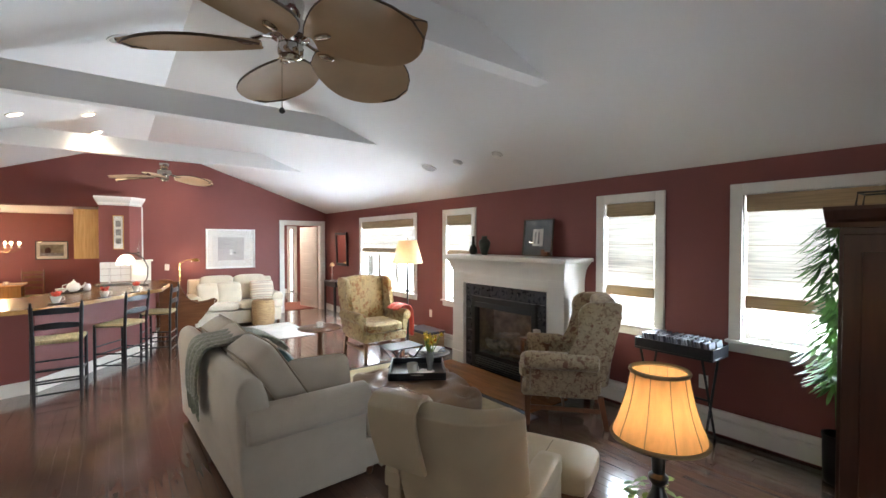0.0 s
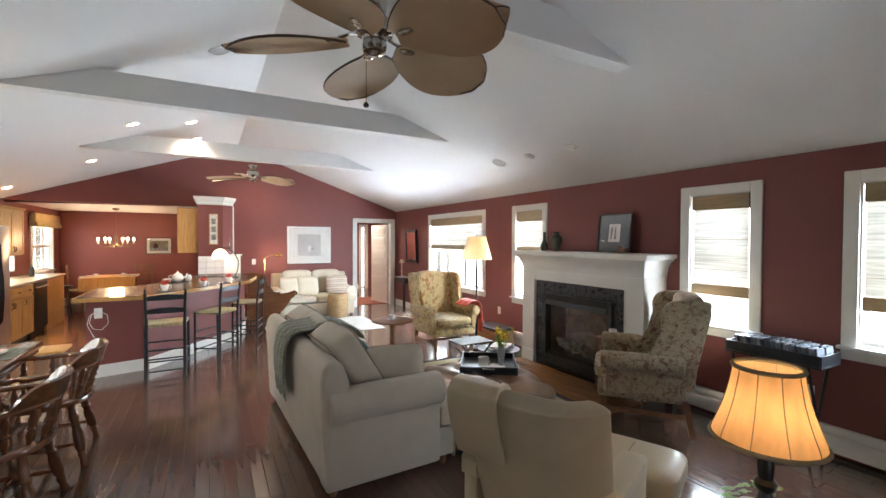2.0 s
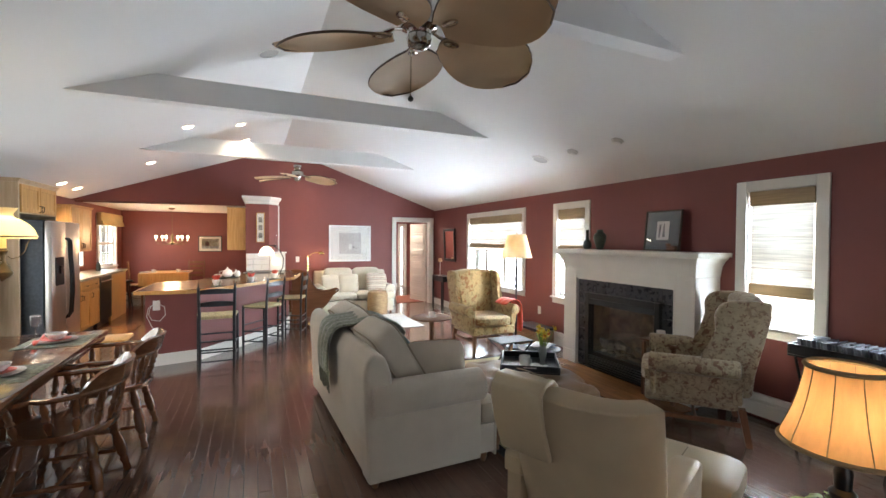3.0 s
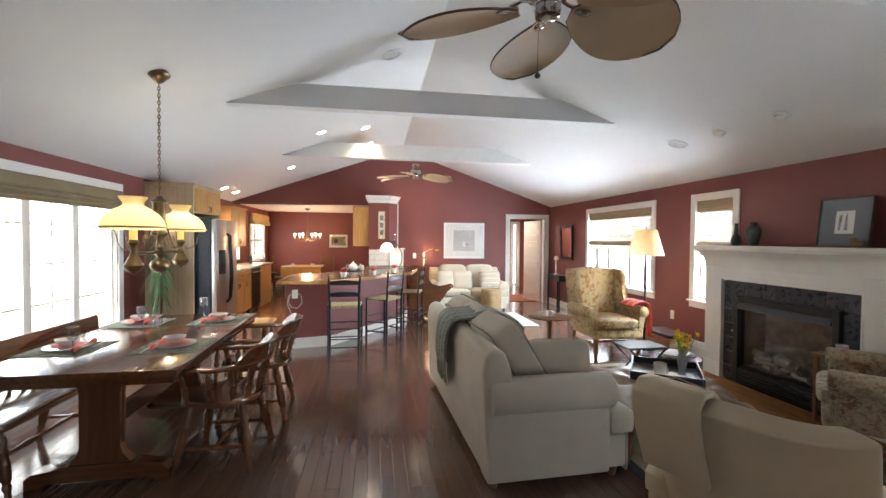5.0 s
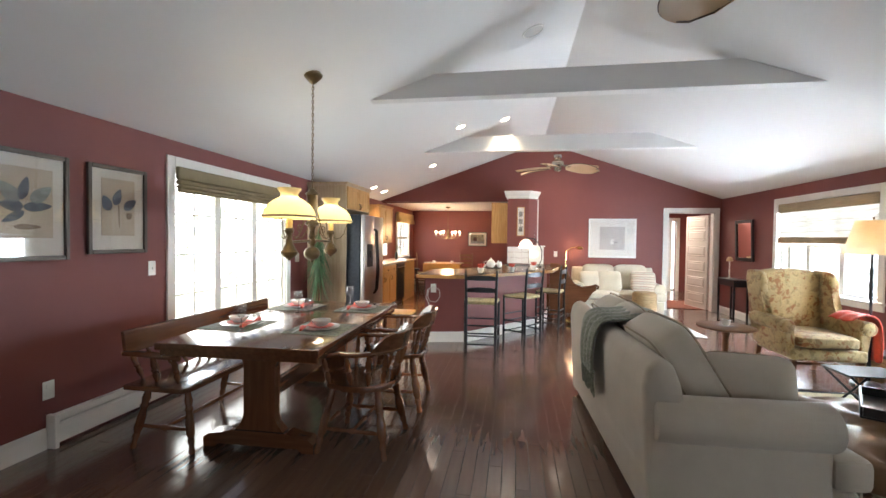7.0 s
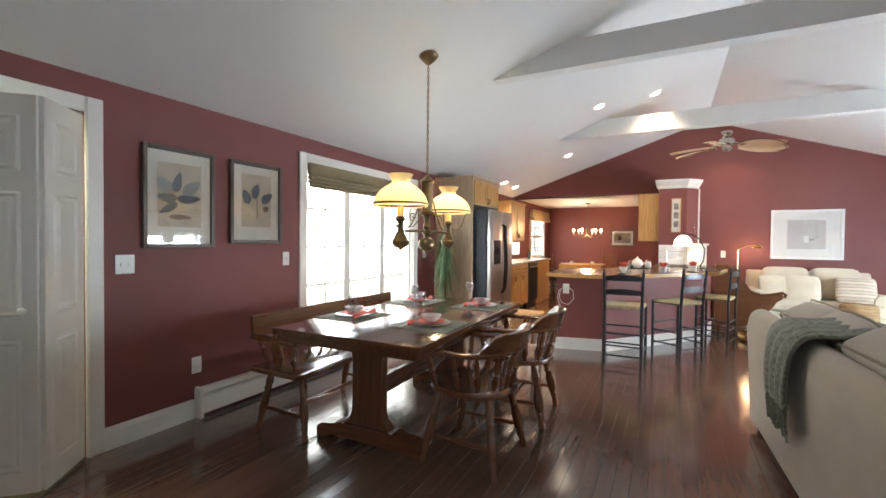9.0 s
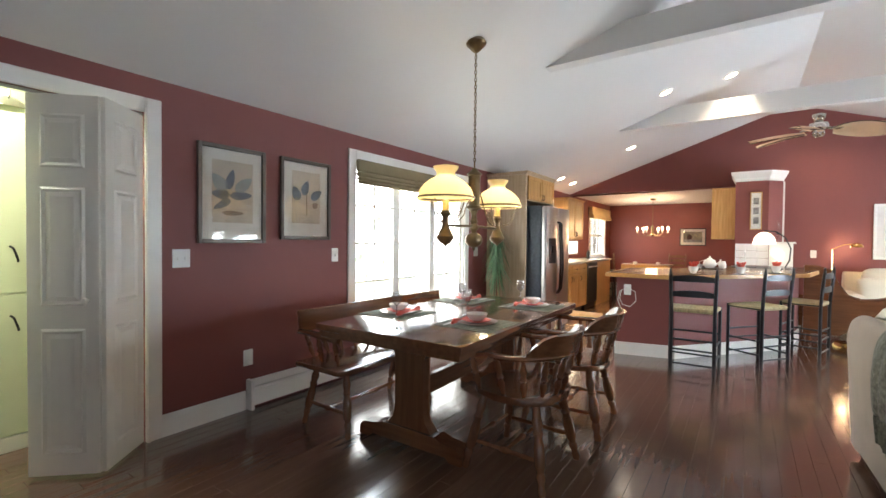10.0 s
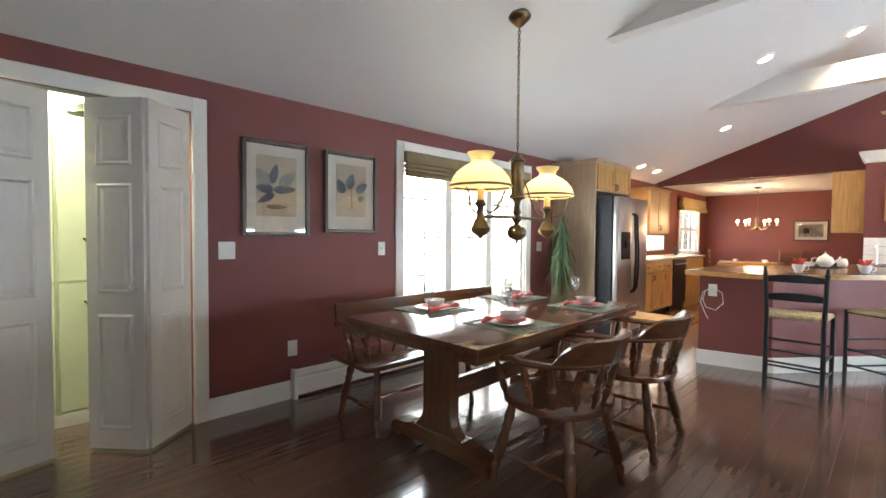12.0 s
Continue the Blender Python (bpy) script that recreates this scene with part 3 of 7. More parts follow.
for i, (w, rows, cols, shade) in enumerate(((W1, 1, 1, (1.88, 1.50, 1.41)), (W2, 1, 1, (1.87, 1.50, 1.40)), (W3, 1, 1, (1.88, 1.19, 1.09)), (W4, 1, 1, (1.87, 1.20, 1.10)))):
    t = tagged(thing("window_%d" % (i + 1), "white cased sash window with a woven shade, blown out by daylight", "window", pose(XR, (w[0] + w[1]) / 2, w[2])), kind="structure")
    loc = Matrix.Translation((-XR, -(w[0] + w[1]) / 2, -w[2]))
    casing_x(t, XR, -1, *w)
    bm = bmesh.new()
    if i == 0:
        for k in range(3):
            a = w[0] + (w[1] - w[0]) * k / 3
            sash(t, XR + .07, a, a + (w[1] - w[0]) / 3, w[2], w[3], 1, 1, True)
    else:
        sash(t, XR + .07, w[0], w[1], w[2], w[3], 1, 1, True)
    bm.free()
    for c in t.children:
        c.matrix_basis = loc @ c.matrix_basis
    sh = roman("roman_shade", "tan and sheer cream woven roman shade, half down", XR + .012, w[0] + .02, w[1] - .03, w[3] - .005, *shade, folds=5)
    window_light("daylight_window_%d" % (i + 1), w[0], w[1], w[2], w[3], 120 * (w[1] - w[0]) * (w[3] - w[2]))

t = tagged(thing("window_5", "wide white three-part window with grilles onto a sunlit lawn", "window", pose(XL, 5.1, PW[2])), kind="structure")
casing_x(t, XL, 1, *PW)
for k in range(3):
    a = PW[0] + (PW[1] - PW[0]) * k / 3
    sash(t, XL - .06, a, a + (PW[1] - PW[0]) / 3, PW[2], PW[3], 4, 2)
for c in t.children:
    c.matrix_basis = Matrix.Translation((-XL, -5.1, -PW[2])) @ c.matrix_basis
t = tagged(thing("window_6", "white sash window over the kitchen with light behind", "window", pose(XL, 12.2, KW[2])), kind="structure")
casing_x(t, XL, 1, *KW)
sash(t, XL - .06, KW[0], KW[1], KW[2], KW[3], 4, 3, True)
for c in t.children:
    c.matrix_basis = Matrix.Translation((-XL, -12.2, -KW[2])) @ c.matrix_basis


def base_profile(h=0.14):
    return [(0, 0), (0.016, 0), (0.016, h - .03), (0.010, h - .012), (0.006, h), (0, h)]


def baseboard_x(name, x, dirn, y0, y1, h=0.14):
    struct(name, prism(None, [(x + dirn * u, z) for u, z in base_profile(h)], y0, y1, "y"), TRIM, "white moulded baseboard", "baseboard")


def baseboard_y(name, y, x0, x1, h=0.14):
    bm = prism(None, [(y - u, z) for u, z in base_profile(h)], x0, x1, "x")
    struct(name, bm, TRIM, "white moulded baseboard", "baseboard")


baseboard_x("baseboard_left", XL, 1, 2.48, 3.045)
baseboard_x("baseboard_left_near", XL, 1, YN, 0.92)
baseboard_x("baseboard_right", XR, -1, 8.95, YF - .017)
baseboard_x("baseboard_alcove", XL, 1, 11.5, YA)
baseboard_y("baseboard_gable", YF, 0.7, 3.24)
baseboard_y("baseboard_nook", YA, XL, 0.3)
baseboard_y("baseboard_hall", 13.9, 2.84, 4.56)


def heater(name, x, dirn, y0, y1):
    """A hydronic baseboard heater: back, front panel, top lip, dark slot, end caps."""
    t = thing(name, "white steel baseboard heater along the wall", "baseboard heater", pose(x, (y0 + y1) / 2, 0))
    L = (y1 - y0) / 2
    def X(u):
        return sorted((dirn * u[0], dirn * u[1]))
    part("back_plate", B(*X((0.001, .012)), -L, L, 0.02, 0.215, bevel=0), TRIM, t, smooth=False)
    part("front_panel", prism(None, [(dirn * a, b) for a, b in ((.058, .035), (.066, .035), (.066, .150), (.052, .165), (.047, .160), (.058, .145))], -L + .03, L - .03, "y"), TRIM, t, smooth=False)
    part("top_lip", prism(None, [(dirn * a, b) for a, b in ((.012, .215), (.012, .207), (.040, .205), (.060, .178), (.066, .180), (.045, .215))], -L + .03, L - .03, "y"), TRIM, t, smooth=False)
    part("fins", B(*X((.014, .045)), -L + .03, L - .03, .05, .15), BLACK, t, "dark finned tube in the slot", smooth=False)
    for s in (-1, 1):
        ys = sorted((s * L, s * (L - .03)))
        part("end_cap", B(*X((0.0, .072)), ys[0], ys[1], 0.0, 0.225, bevel=.004), TRIM, t)
    return t


heater("baseboard_heater", XL, 1, 3.05, 6.45)
heater("baseboard_heater", XR, -1, -0.3, 2.90)
heater("baseboard_heater", XR, -1, 5.0, 8.93)

# doorway casing to the hall
t = tagged(thing("door_1", "white cased doorway with an open white panelled door into a hall", "doorway", pose(3.77, YF, 0)), kind="structure")
for nm, d in (("casing_side", (3.24, 3.335, 0, 2.10)), ("casing_side", (4.205, 4.30, 0, 2.10)), ("casing_head", (3.335, 4.205, 2.01, 2.10))):
    part(nm, B(d[0] - 3.77, d[1] - 3.77, -.022, -.0005, d[2], d[3], bevel=.004), TRIM, t)
for nm, d in (("jamb", (3.336, 3.350, 0, 2.0)), ("jamb", (4.190, 4.204, 0, 2.0)), ("head_jamb", (3.336, 4.204, 1.995, 2.009))):
    part(nm, B(d[0] - 3.77, d[1] - 3.77, 0, .14, d[2], d[3]), TRIM, t, smooth=False)


def panel_door(name, label, w, h, panels, m, knob=True, group="", thick=0.035, knob_z=0.95):
    """A door leaf with its hinge edge at x = 0, with raised panels (x0, x1, z0, z1) on both faces."""
    t = thing(name, label, "door", m, group)
    bm = B(0, w, -thick / 2, thick / 2, 0.008, h, bevel=.002)
    part("leaf", bm, DOORP, t, smooth=False)
    for x0, x1, z0, z1 in panels:
        bm = bmesh.new()
        for s in (-1, 1):
            y = s * thick / 2
            o = [bm.verts.new((a, y + s * .001, b)) for a, b in ((x0, z0), (x1, z0), (x1, z1), (x0, z1))]
            k = .012
            p = [bm.verts.new((a, y + s * .009, b)) for a, b in ((x0 + k, z0 + k), (x1 - k, z0 + k), (x1 - k, z1 - k), (x0 + k, z1 - k))]
            k = .026
            q = [bm.verts.new((a, y + s * .001, b)) for a, b in ((x0 + k, z0 + k), (x1 - k, z0 + k), (x1 - k, z1 - k), (x0 + k, z1 - k))]
            k = .050
            r = [bm.verts.new((a, y + s * .008, b)) for a, b in ((x0 + k, z0 + k), (x1 - k, z0 + k), (x1 - k, z1 - k), (x0 + k, z1 - k))]
            for u, v in ((o, p), (p, q), (q, r)):
                for i in range(4):
                    bm.faces.new((u[i], u[(i + 1) % 4], v[(i + 1) % 4], v[i]))
            bm.faces.new(r)
        part("panel", bm, DOORP, t, smooth=False)
    if knob:
        bm = lathe(None, [(0.006, 0), (.006, .02), (.016, .028), (.018, .038), (.012, .046), (0, .048)], 14, (w - .05, -thick / 2, knob_z), Matrix.Rotation(radians(90), 4, "X"))
        part("knob", bm, DOORP, t, "white round knob")
    return t


six = [(.08, .68, z, z + .22) for z in (.12, .45, .78, 1.11, 1.44, 1.70)]
panel_door("hall_door", "white panelled door standing open in the hall", 0.76, 1.97, six, pose(4.18, YF + .17, 0, 0, 0, 101), knob_z=.95)
panel_door("side_door", "narrow white door ajar with daylight beside it", 0.70, 1.97, [(.1, .6, .2, .9), (.1, .6, 1.0, 1.8)], pose(3.0, 13.0, 0, 0, 0, -62))
t = tagged(thing("door_3", "white cased narrow opening at the end of the hall with daylight beyond", "doorway", pose(4.72, 13.9, 0)), kind="structure")
for a, b in ((-.15, -.06), (.06, .15)):
    part("casing_side", B(a, b, -.022, -.0005, 0, 2.09, bevel=.004), TRIM, t)
part("casing_head", B(-.06, .06, -.022, -.0005, 2.0, 2.09), TRIM, t, smooth=False)
# closet casing and folding leaves
t = tagged(thing("door_2", "white cased closet opening with folding doors partly open", "doorway", pose(XL, 1.7, 0)), kind="structure")
for nm, d in (("casing_side", (CLO[0] - .09, CLO[0], 0, CLO[3] + .09)), ("casing_side", (CLO[1], CLO[1] + .09, 0, CLO[3] + .09)), ("casing_head", (CLO[0], CLO[1], CLO[3], CLO[3] + .09))):
    part(nm, B(.0005, .022, d[0] - 1.7, d[1] - 1.7, d[2], d[3], bevel=.005), TRIM, t)
    if nm == "casing_side":
        yy = d[0] - 1.7 if d[0] > 2 else d[1] - 1.7
        part("bead", B(.022, .030, d[0] - 1.7 + .008, d[0] - 1.7 + .02, d[2], d[3] - .01), TRIM, t, smooth=False)
part("track", B(-.045, -.012, CLO[0] - 1.7, CLO[1] - 1.7, CLO[3] - .02, CLO[3] - .0005), CHROME, t, "steel door track", smooth=False)
LW = .342
six = [(.065, LW - .065, a, b) for a, b in ((.12, .78), (.90, 1.52), (1.62, 1.90))]
def leaf(x0, y0, x1, y1, knob):
    a = math.degrees(math.atan2(y1 - y0, x1 - x0))
    panel_door("folding_door", "white raised-panel folding closet door leaf, part open", LW, 2.0, six, pose(x0, y0, 0.012, 0, 0, a), knob, "folding closet doors", knob_z=.93)
leaf(-2.555, 2.105, -2.782, 2.361, False)
leaf(-2.81, 1.868, -2.570, 2.093, True)
leaf(-2.80, 1.045, -2.70, 1.367, False)
leaf(-2.70, 1.377, -2.80, 1.70, False)

# ---- fireplace ----
brickm = mat("sooty_firebrick", (0.20, 0.14, 0.10), 0.9, vary=0.4, scale=9, bump=0.4, bscale=40)
FX, FY0, FY1 = 3.98, 3.02, 4.86
t = thing("fireplace", "white painted mantel fireplace with dark slate tile surround", "fireplace", pose(4.2, 3.94, 0))
def fb(name, bm, m, label="", smooth=True, parent=None):
    bmesh.ops.translate(bm, vec=(-4.2, -3.94, 0), verts=bm.verts)
    return part(name, bm, m, parent or t, label, smooth)
fb("pilaster", B(FX, XR - .001, FY0, 3.24, 0, 1.22, bevel=.004), TRIM, smooth=False)
fb("pilaster", B(FX, XR - .001, 4.62, FY1, 0, 1.22, bevel=.004), TRIM, smooth=False)
for a, b in ((FY0, 3.24), (4.62, FY1)):
    fb("plinth", B(FX - .012, FX - .0005, a, b, 0, .16, bevel=.003), TRIM)
fb("frieze", B(FX, XR - .001, 3.24, 4.62, 1.085, 1.22), TRIM, smooth=False)
cove = [(FX, 1.22), (FX - .005, 1.25), (FX - .02, 1.32), (FX - .05, 1.37), (FX - .085, 1.40), (FX - .085, 1.415), (XR - .001, 1.415), (XR - .001, 1.22)]
bm = bmesh.new()
rows = []
for k, (x, z) in enumerate(cove[:6]):
    f = (FX - x) * 0.9
    rows.append([bm.verts.new(p) for p in ((XR - .001, FY0 - f, z), (x, FY0 - f, z), (x, FY1 + f, z), (XR - .001, FY1 + f, z))])
for u, v in zip(rows, rows[1:]):
    for i in range(3):
        bm.faces.new((u[i], u[i + 1], v[i + 1], v[i]))
bm.faces.new(rows[-1])
fb("cove_moulding", bm, TRIM)
fb("shelf", B(FX - .115, XR - .001, FY0 - .11, FY1 + .08, 1.415, 1.455, bevel=.005), TRIM, "white mantel shelf")
for z in (1.14, 1.19):
    fb("bead", B(FX - .006, FX - .0005, FY0 + .01, FY1 - .01, z, z + .008), TRIM, smooth=False)
fb("inner_bead", B(FX - .01, FX - .0005, 3.225, 3.239, .16, 1.10), TRIM, smooth=False)
fb("inner_bead", B(FX - .01, FX - .0005, 4.621, 4.635, .16, 1.10), TRIM, smooth=False)
bm = B(4.03, 4.06, 3.2405, 3.46, 0.008, 1.084)
for q in ((4.40, 4.6195, .008, 1.084), (3.46, 4.40, .008, .20), (3.46, 4.40, .80, 1.084)):
    B(4.03, 4.06, *q, bm=bm)
fb("backing", bm, SUBF, "dark grout", smooth=False)
tile = 0.152
shared_tile = {}
def slate(y0, y1, z0, z1):
    ob = fb("slate_tile", B(4.012, 4.0295, y0 + .002, y1 - .002, z0 + .002, z1 - .002, bevel=.002), SLATE, smooth=False)
for i in range(9):
    w = (4.62 - 3.24) / 9
    slate(3.24 + i * w, 3.24 + (i + 1) * w, .932, 1.084)
for i in range(6):
    z = .01 + i * .1535
    slate(3.24, 3.395, z, z + .1535)
    slate(4.465, 4.62, z, z + .1535)
ins = tagged(new("insert"), "black metal gas insert behind glass")
ins.parent = t
fr = [("insert_frame", (3.975, 4.02, 3.40, 3.46, .03, .93)), ("insert_frame", (3.975, 4.02, 4.40, 4.46, .03, .93)), ("insert_frame", (3.975, 4.02, 3.46, 4.40, .86, .93)), ("insert_frame", (3.985, 4.02, 3.46, 4.40, .03, .06))]
for nm, d in fr:
    fb(nm, B(*d, bevel=.004), BLACK, parent=ins)
for i in range(4):
    fb("louvre", B(3.972, 4.01, 3.46, 4.40, .07 + i * .028, .085 + i * .028, bevel=.003), BLACK, parent=ins)
fb("hood", prism(None, [(3.955, .80), (3.985, .86), (4.02, .86), (4.02, .80)], 3.46, 4.40, "y"), BLACK, parent=ins)
fb("firebox", B(4.32, 4.335, 3.46, 4.40, .18, .80), brickm, smooth=False, parent=ins)
for a, b in ((3.445, 3.4595), (4.4005, 4.415)):
    fb("firebox_side", B(4.061, 4.319, a, b, .18, .80), brickm, smooth=False, parent=ins)
fb("firebox_top", B(4.061, 4.319, 3.46, 4.40, .80, .81), BLACK, smooth=False, parent=ins)
fb("firebox_floor", B(4.061, 4.319, 3.46, 4.40, .18, .20), BLACK, smooth=False, parent=ins)
fb("fire_glass", B(4.022, 4.026, 3.47, 4.39, .20, .80), CLEAR, smooth=False, parent=ins).visible_shadow = False
lr = random.Random(3)
logm = mat("grey_ceramic_logs", (0.17, 0.14, 0.12), 0.9, vary=0.4, scale=12, bump=0.8, bscale=30)
for i in range(9):
    y = 3.56 + .74 * lr.random()
    fb("log", tube(None, [(4.12 + .1 * lr.random(), y - .13, .23 + .13 * lr.random()), (4.16, y, .27 + .1 * lr.random()), (4.20, y + .13, .24 + .15 * lr.random())], [.035, .045, .03], 8), logm, parent=ins)
for i in range(26):
    fb("ember", cushion(None, .06, .06, .04, pose(4.08 + .1 * lr.random(), 3.52 + .82 * lr.random(), .215 + .03 * lr.random()), n=2), logm, parent=ins)

# ---- peninsula, column, kitchen ----
pen = thing("breakfast_peninsula", "red panelled angled breakfast peninsula with white baseboard", "kitchen island", pose(0, 7.5, 0))
def pp(name, bm, m, parent, label="", smooth=False):
    bmesh.ops.translate(bm, vec=(0, -7.5, 0), verts=bm.verts)
    return part(name, bm, m, parent, label, smooth)
outline = [(-.97, 6.46), (-.40, 6.60), (.08, 7.22), (.66, 7.95), (.82, 8.75), (.80, 9.47), (.08, 9.47), (0.0, 8.7), (-.18, 8.2), (-.52, 7.55), (-.97, 7.30)]
pp("body", prism(None, outline, 0, .895), RED, pen)
def offset_strip(pts, d, z0, z1):
    bm = bmesh.new()
    pv = []
    for i, p in enumerate(pts):
        a, b = Vector(pts[max(0, i - 1)]), Vector(pts[min(len(pts) - 1, i + 1)])
        n = (b - a).normalized()
        pv.append((p, (p[0] + n.y * d, p[1] - n.x * d)))
    for (p, q), (r, s) in zip(pv, pv[1:]):
        prism(bm, [p, q, s, r], z0, z1)
    return bm
run = outline[:6]
brun = [(-.97, 7.30)] + run
for i in range(len(brun) - 1):
    pp("baseboard", offset_strip(brun[i:i + 2], .016, 0, .14), TRIM, pen, "white baseboard")
top = tagged(part("worktop", prism(None, [(-1.04, 6.30), (-.52, 6.27), (-.33, 6.33), (.22, 7.02), (.82, 7.75), (1.0, 8.65), (.98, 9.40), (.08, 9.44), (-.08, 8.75), (-.28, 8.25), (-.62, 7.62), (-1.04, 7.46)], .896, .938, bevel=.004), [COUNTER], None, "", False), "brown laminate worktop with a wood edge on the peninsula", "worktop")
edge = offset_strip([(-1.04, 7.46), (-1.04, 6.30), (-.52, 6.27), (-.33, 6.33), (.22, 7.02), (.82, 7.75), (1.0, 8.65), (.98, 9.40)], .018, .893, .935)
part("edge", edge, OAKX, top, "honey wood edge", False)

col = [(.08, 9.48), (.50, 9.48), (.68, 9.70), (.68, YF - .001), (.08, YF - .001)]
struct("column", prism(None, col, 0, 2.24), RED, "red painted half-height wall column", "column")
c = tagged(thing("column_cap", "white crown moulding capping the red column", "moulding", pose(.4, 9.8, 2.24)), kind="structure")
bm = bmesh.new()
prev = None
for z, o in ((0, .0), (.02, .012), (.05, .015), (.10, .05), (.125, .062), (.15, .062)):
    pts = [(.08 - o, 9.48 - o), (.50 + o * .5, 9.48 - o), (.68 + o, 9.70 - o * .5), (.68 + o, YF - .001), (.08 - o, YF - .001)]
    ring = [bm.verts.new((x - .4, y - 9.8, z)) for x, y in pts]
    if prev:
        for i in range(5):
            bm.faces.new((prev[i], prev[(i + 1) % 5], ring[(i + 1) % 5], ring[i]))
    else:
        bm.faces.new(ring)
    prev = ring
bm.faces.new(prev)
part("crown", bm, TRIM, c, smooth=False)
struct("corner_trim", B(.681, .705, 9.72, 9.75, 1.29, 2.239), TRIM, "white vertical corner trim", "trim")
led = thing("tiled_ledge", "white tiled splashback with a capped ledge behind the sink", "splashback", pose(.4, 9.44, .94))
for r in range(3):
    for k in range(3):
        part("tile", B(-.31 + k * .14, -.312 + (k + 1) * .14, .010, .022, .002 + r * .112, .110 + r * .112, bevel=.002), CHINA, led, smooth=False)
part("ledge_body", B(.115, .40, -.02, .035, 0, .34), TRIM, led, smooth=False)
part("ledge_cap", B(.10, .43, -.04, .036, .34, .365, bevel=.004), TRIM, led)

def cab_door(parent, x, y0, y1, z0, z1, handle=None, name="door"):
    """A framed cabinet front facing +x at x."""
    d = tagged(new(name), "honey wood framed front")
    d.parent = parent
    bm = bmesh.new()
    f = .05
    for q in ((y0, y0 + f, z0, z1), (y1 - f, y1, z0, z1), (y0 + f, y1 - f, z0, z0 + f), (y0 + f, y1 - f, z1 - f, z1)):
        B(x, x + .02, *q, bm=bm, bevel=.002)
    part("frame", bm, OAK, d, smooth=False)
    part("panel", B(x, x + .011, y0 + f, y1 - f, z0 + f, z1 - f), OAK, d, smooth=False)
    if handle:
        part("handle", tube(None, [(x + .02, handle[0], handle[1] - .04), (x + .045, handle[0], handle[1] - .03), (x + .045, handle[0], handle[1] + .03), (x + .02, handle[0], handle[1] + .04)], .005, 6), IRON, d)

pan = thing("refrigerator_cabinet", "pale maple tall cabinet enclosing the refrigerator, with two upper doors", "kitchen cabinet", pose(0, 0, 0))
part("side_panel", B(XL + .001, -2.20, 6.67, 6.70, 0, 2.18, bevel=.002), PANTRYW, pan, "pale maple side panel", False)
part("side_panel", B(XL + .001, -2.20, 7.66, 7.69, 0, 2.18, bevel=.002), PANTRYW, pan, smooth=False)
part("upper_body", B(XL + .001, -2.205, 6.7005, 7.6595, 1.83, 2.18), PANTRYW, pan, smooth=False)
cab_door(pan, -2.204, 6.71, 7.175, 1.845, 2.165, (7.15, 1.90))
cab_door(pan, -2.204, 7.185, 7.65, 1.845, 2.165, (7.21, 1.90))
part("crown", prism(None, [(XL + .001, 2.1805), (-2.20, 2.1805), (-2.17, 2.215), (-2.17, 2.225), (XL + .001, 2.225)], 6.65, 7.71, "y"), PANTRYW, pan, smooth=False)

fr = thing("refrigerator", "stainless side-by-side refrigerator with an ice dispenser", "refrigerator", pose(-2.35, 7.18, 0))
part("body", B(-.40, .34, -.44, .44, .03, 1.76, bevel=.008), FRIDGES, fr, "textured blue-grey side")
part("freezer_door", B(.345, .42, -.44, -.025, .06, 1.75, bevel=.018, seg=2), STEEL, fr)
part("fridge_door", B(.345, .42, -.015, .44, .06, 1.75, bevel=.018, seg=2), STEEL, fr)
for y, s in ((-.055, -1), (.015, 1)):
    part("handle", tube(None, [(.42, y, 1.55), (.455, y, 1.52), (.462, y, 1.30), (.475, y + .004 * s, 1.12), (.478, y + .008 * s, .90), (.462, y, .62), (.42, y, .55)], .014, 8), BLACK, fr, "black curved handle")
part("dispenser", B(.4205, .428, -.36, -.12, .98, 1.32, bevel=.008), BLACK, fr, "black water dispenser")
part("dispenser_spout", B(.428, .45, -.28, -.20, 1.12, 1.22, bevel=.006), BLACK, fr)
part("toe_grille", B(.30, .38, -.43, .43, .0, .058), BLACK, fr, smooth=False)

low = thing("lower_cabinet", "honey wood lower kitchen cabinets with black pulls", "kitchen cabinet", pose(0, 0, 0))
part("carcass", B(XL + .001, -2.225, 7.70, 9.46, .10, .88), OAK, low, smooth=False)
part("toe_kick", B(XL + .001, -2.30, 7.70, 9.46, 0, .0995), BLACK, low, smooth=False)
for y0, y1 in ((7.71, 8.10), (8.11, 8.60), (8.61, 9.02), (9.03, 9.45)):
    dr = tagged(new("drawer"), "honey wood drawer front")
    dr.parent = low
    part("front", B(-2.224, -2.205, y0, y1, .72, .865, bevel=.004), OAKX, dr, smooth=False)
    part("knob", lathe(None, [(.005, 0), (.005, .015), (.012, .02), (.012, .028), (0, .03)], 10, (-2.205, (y0 + y1) / 2, .79), Matrix.Rotation(radians(90), 4, "Y")), IRON, dr)
    cab_door(low, -2.224, y0, y1, .115, .705, (y1 - .03 if int(y0 * 10) % 2 else y0 + .03, .62))
solo("worktop_kitchen", B(XL + .001, -2.19, 7.70, 11.2, .881, .92, bevel=.006), COUNTERW, "pale speckled kitchen worktop", "worktop", False)
dw = thing("dishwasher", "black built-in dishwasher under the worktop", "dishwasher", pose(-2.5, 9.80, 0))
part("door", B(.0, .30, -.32, .32, .10, .875, bevel=.006), BLACK, dw)
part("handle", tube(None, [(.30, -.25, .80), (.33, -.25, .80), (.33, .25, .80), (.30, .25, .80)], .01), STEEL, dw)
part("kick", B(.0, .25, -.32, .32, 0, .099), BLACK, dw, smooth=False)
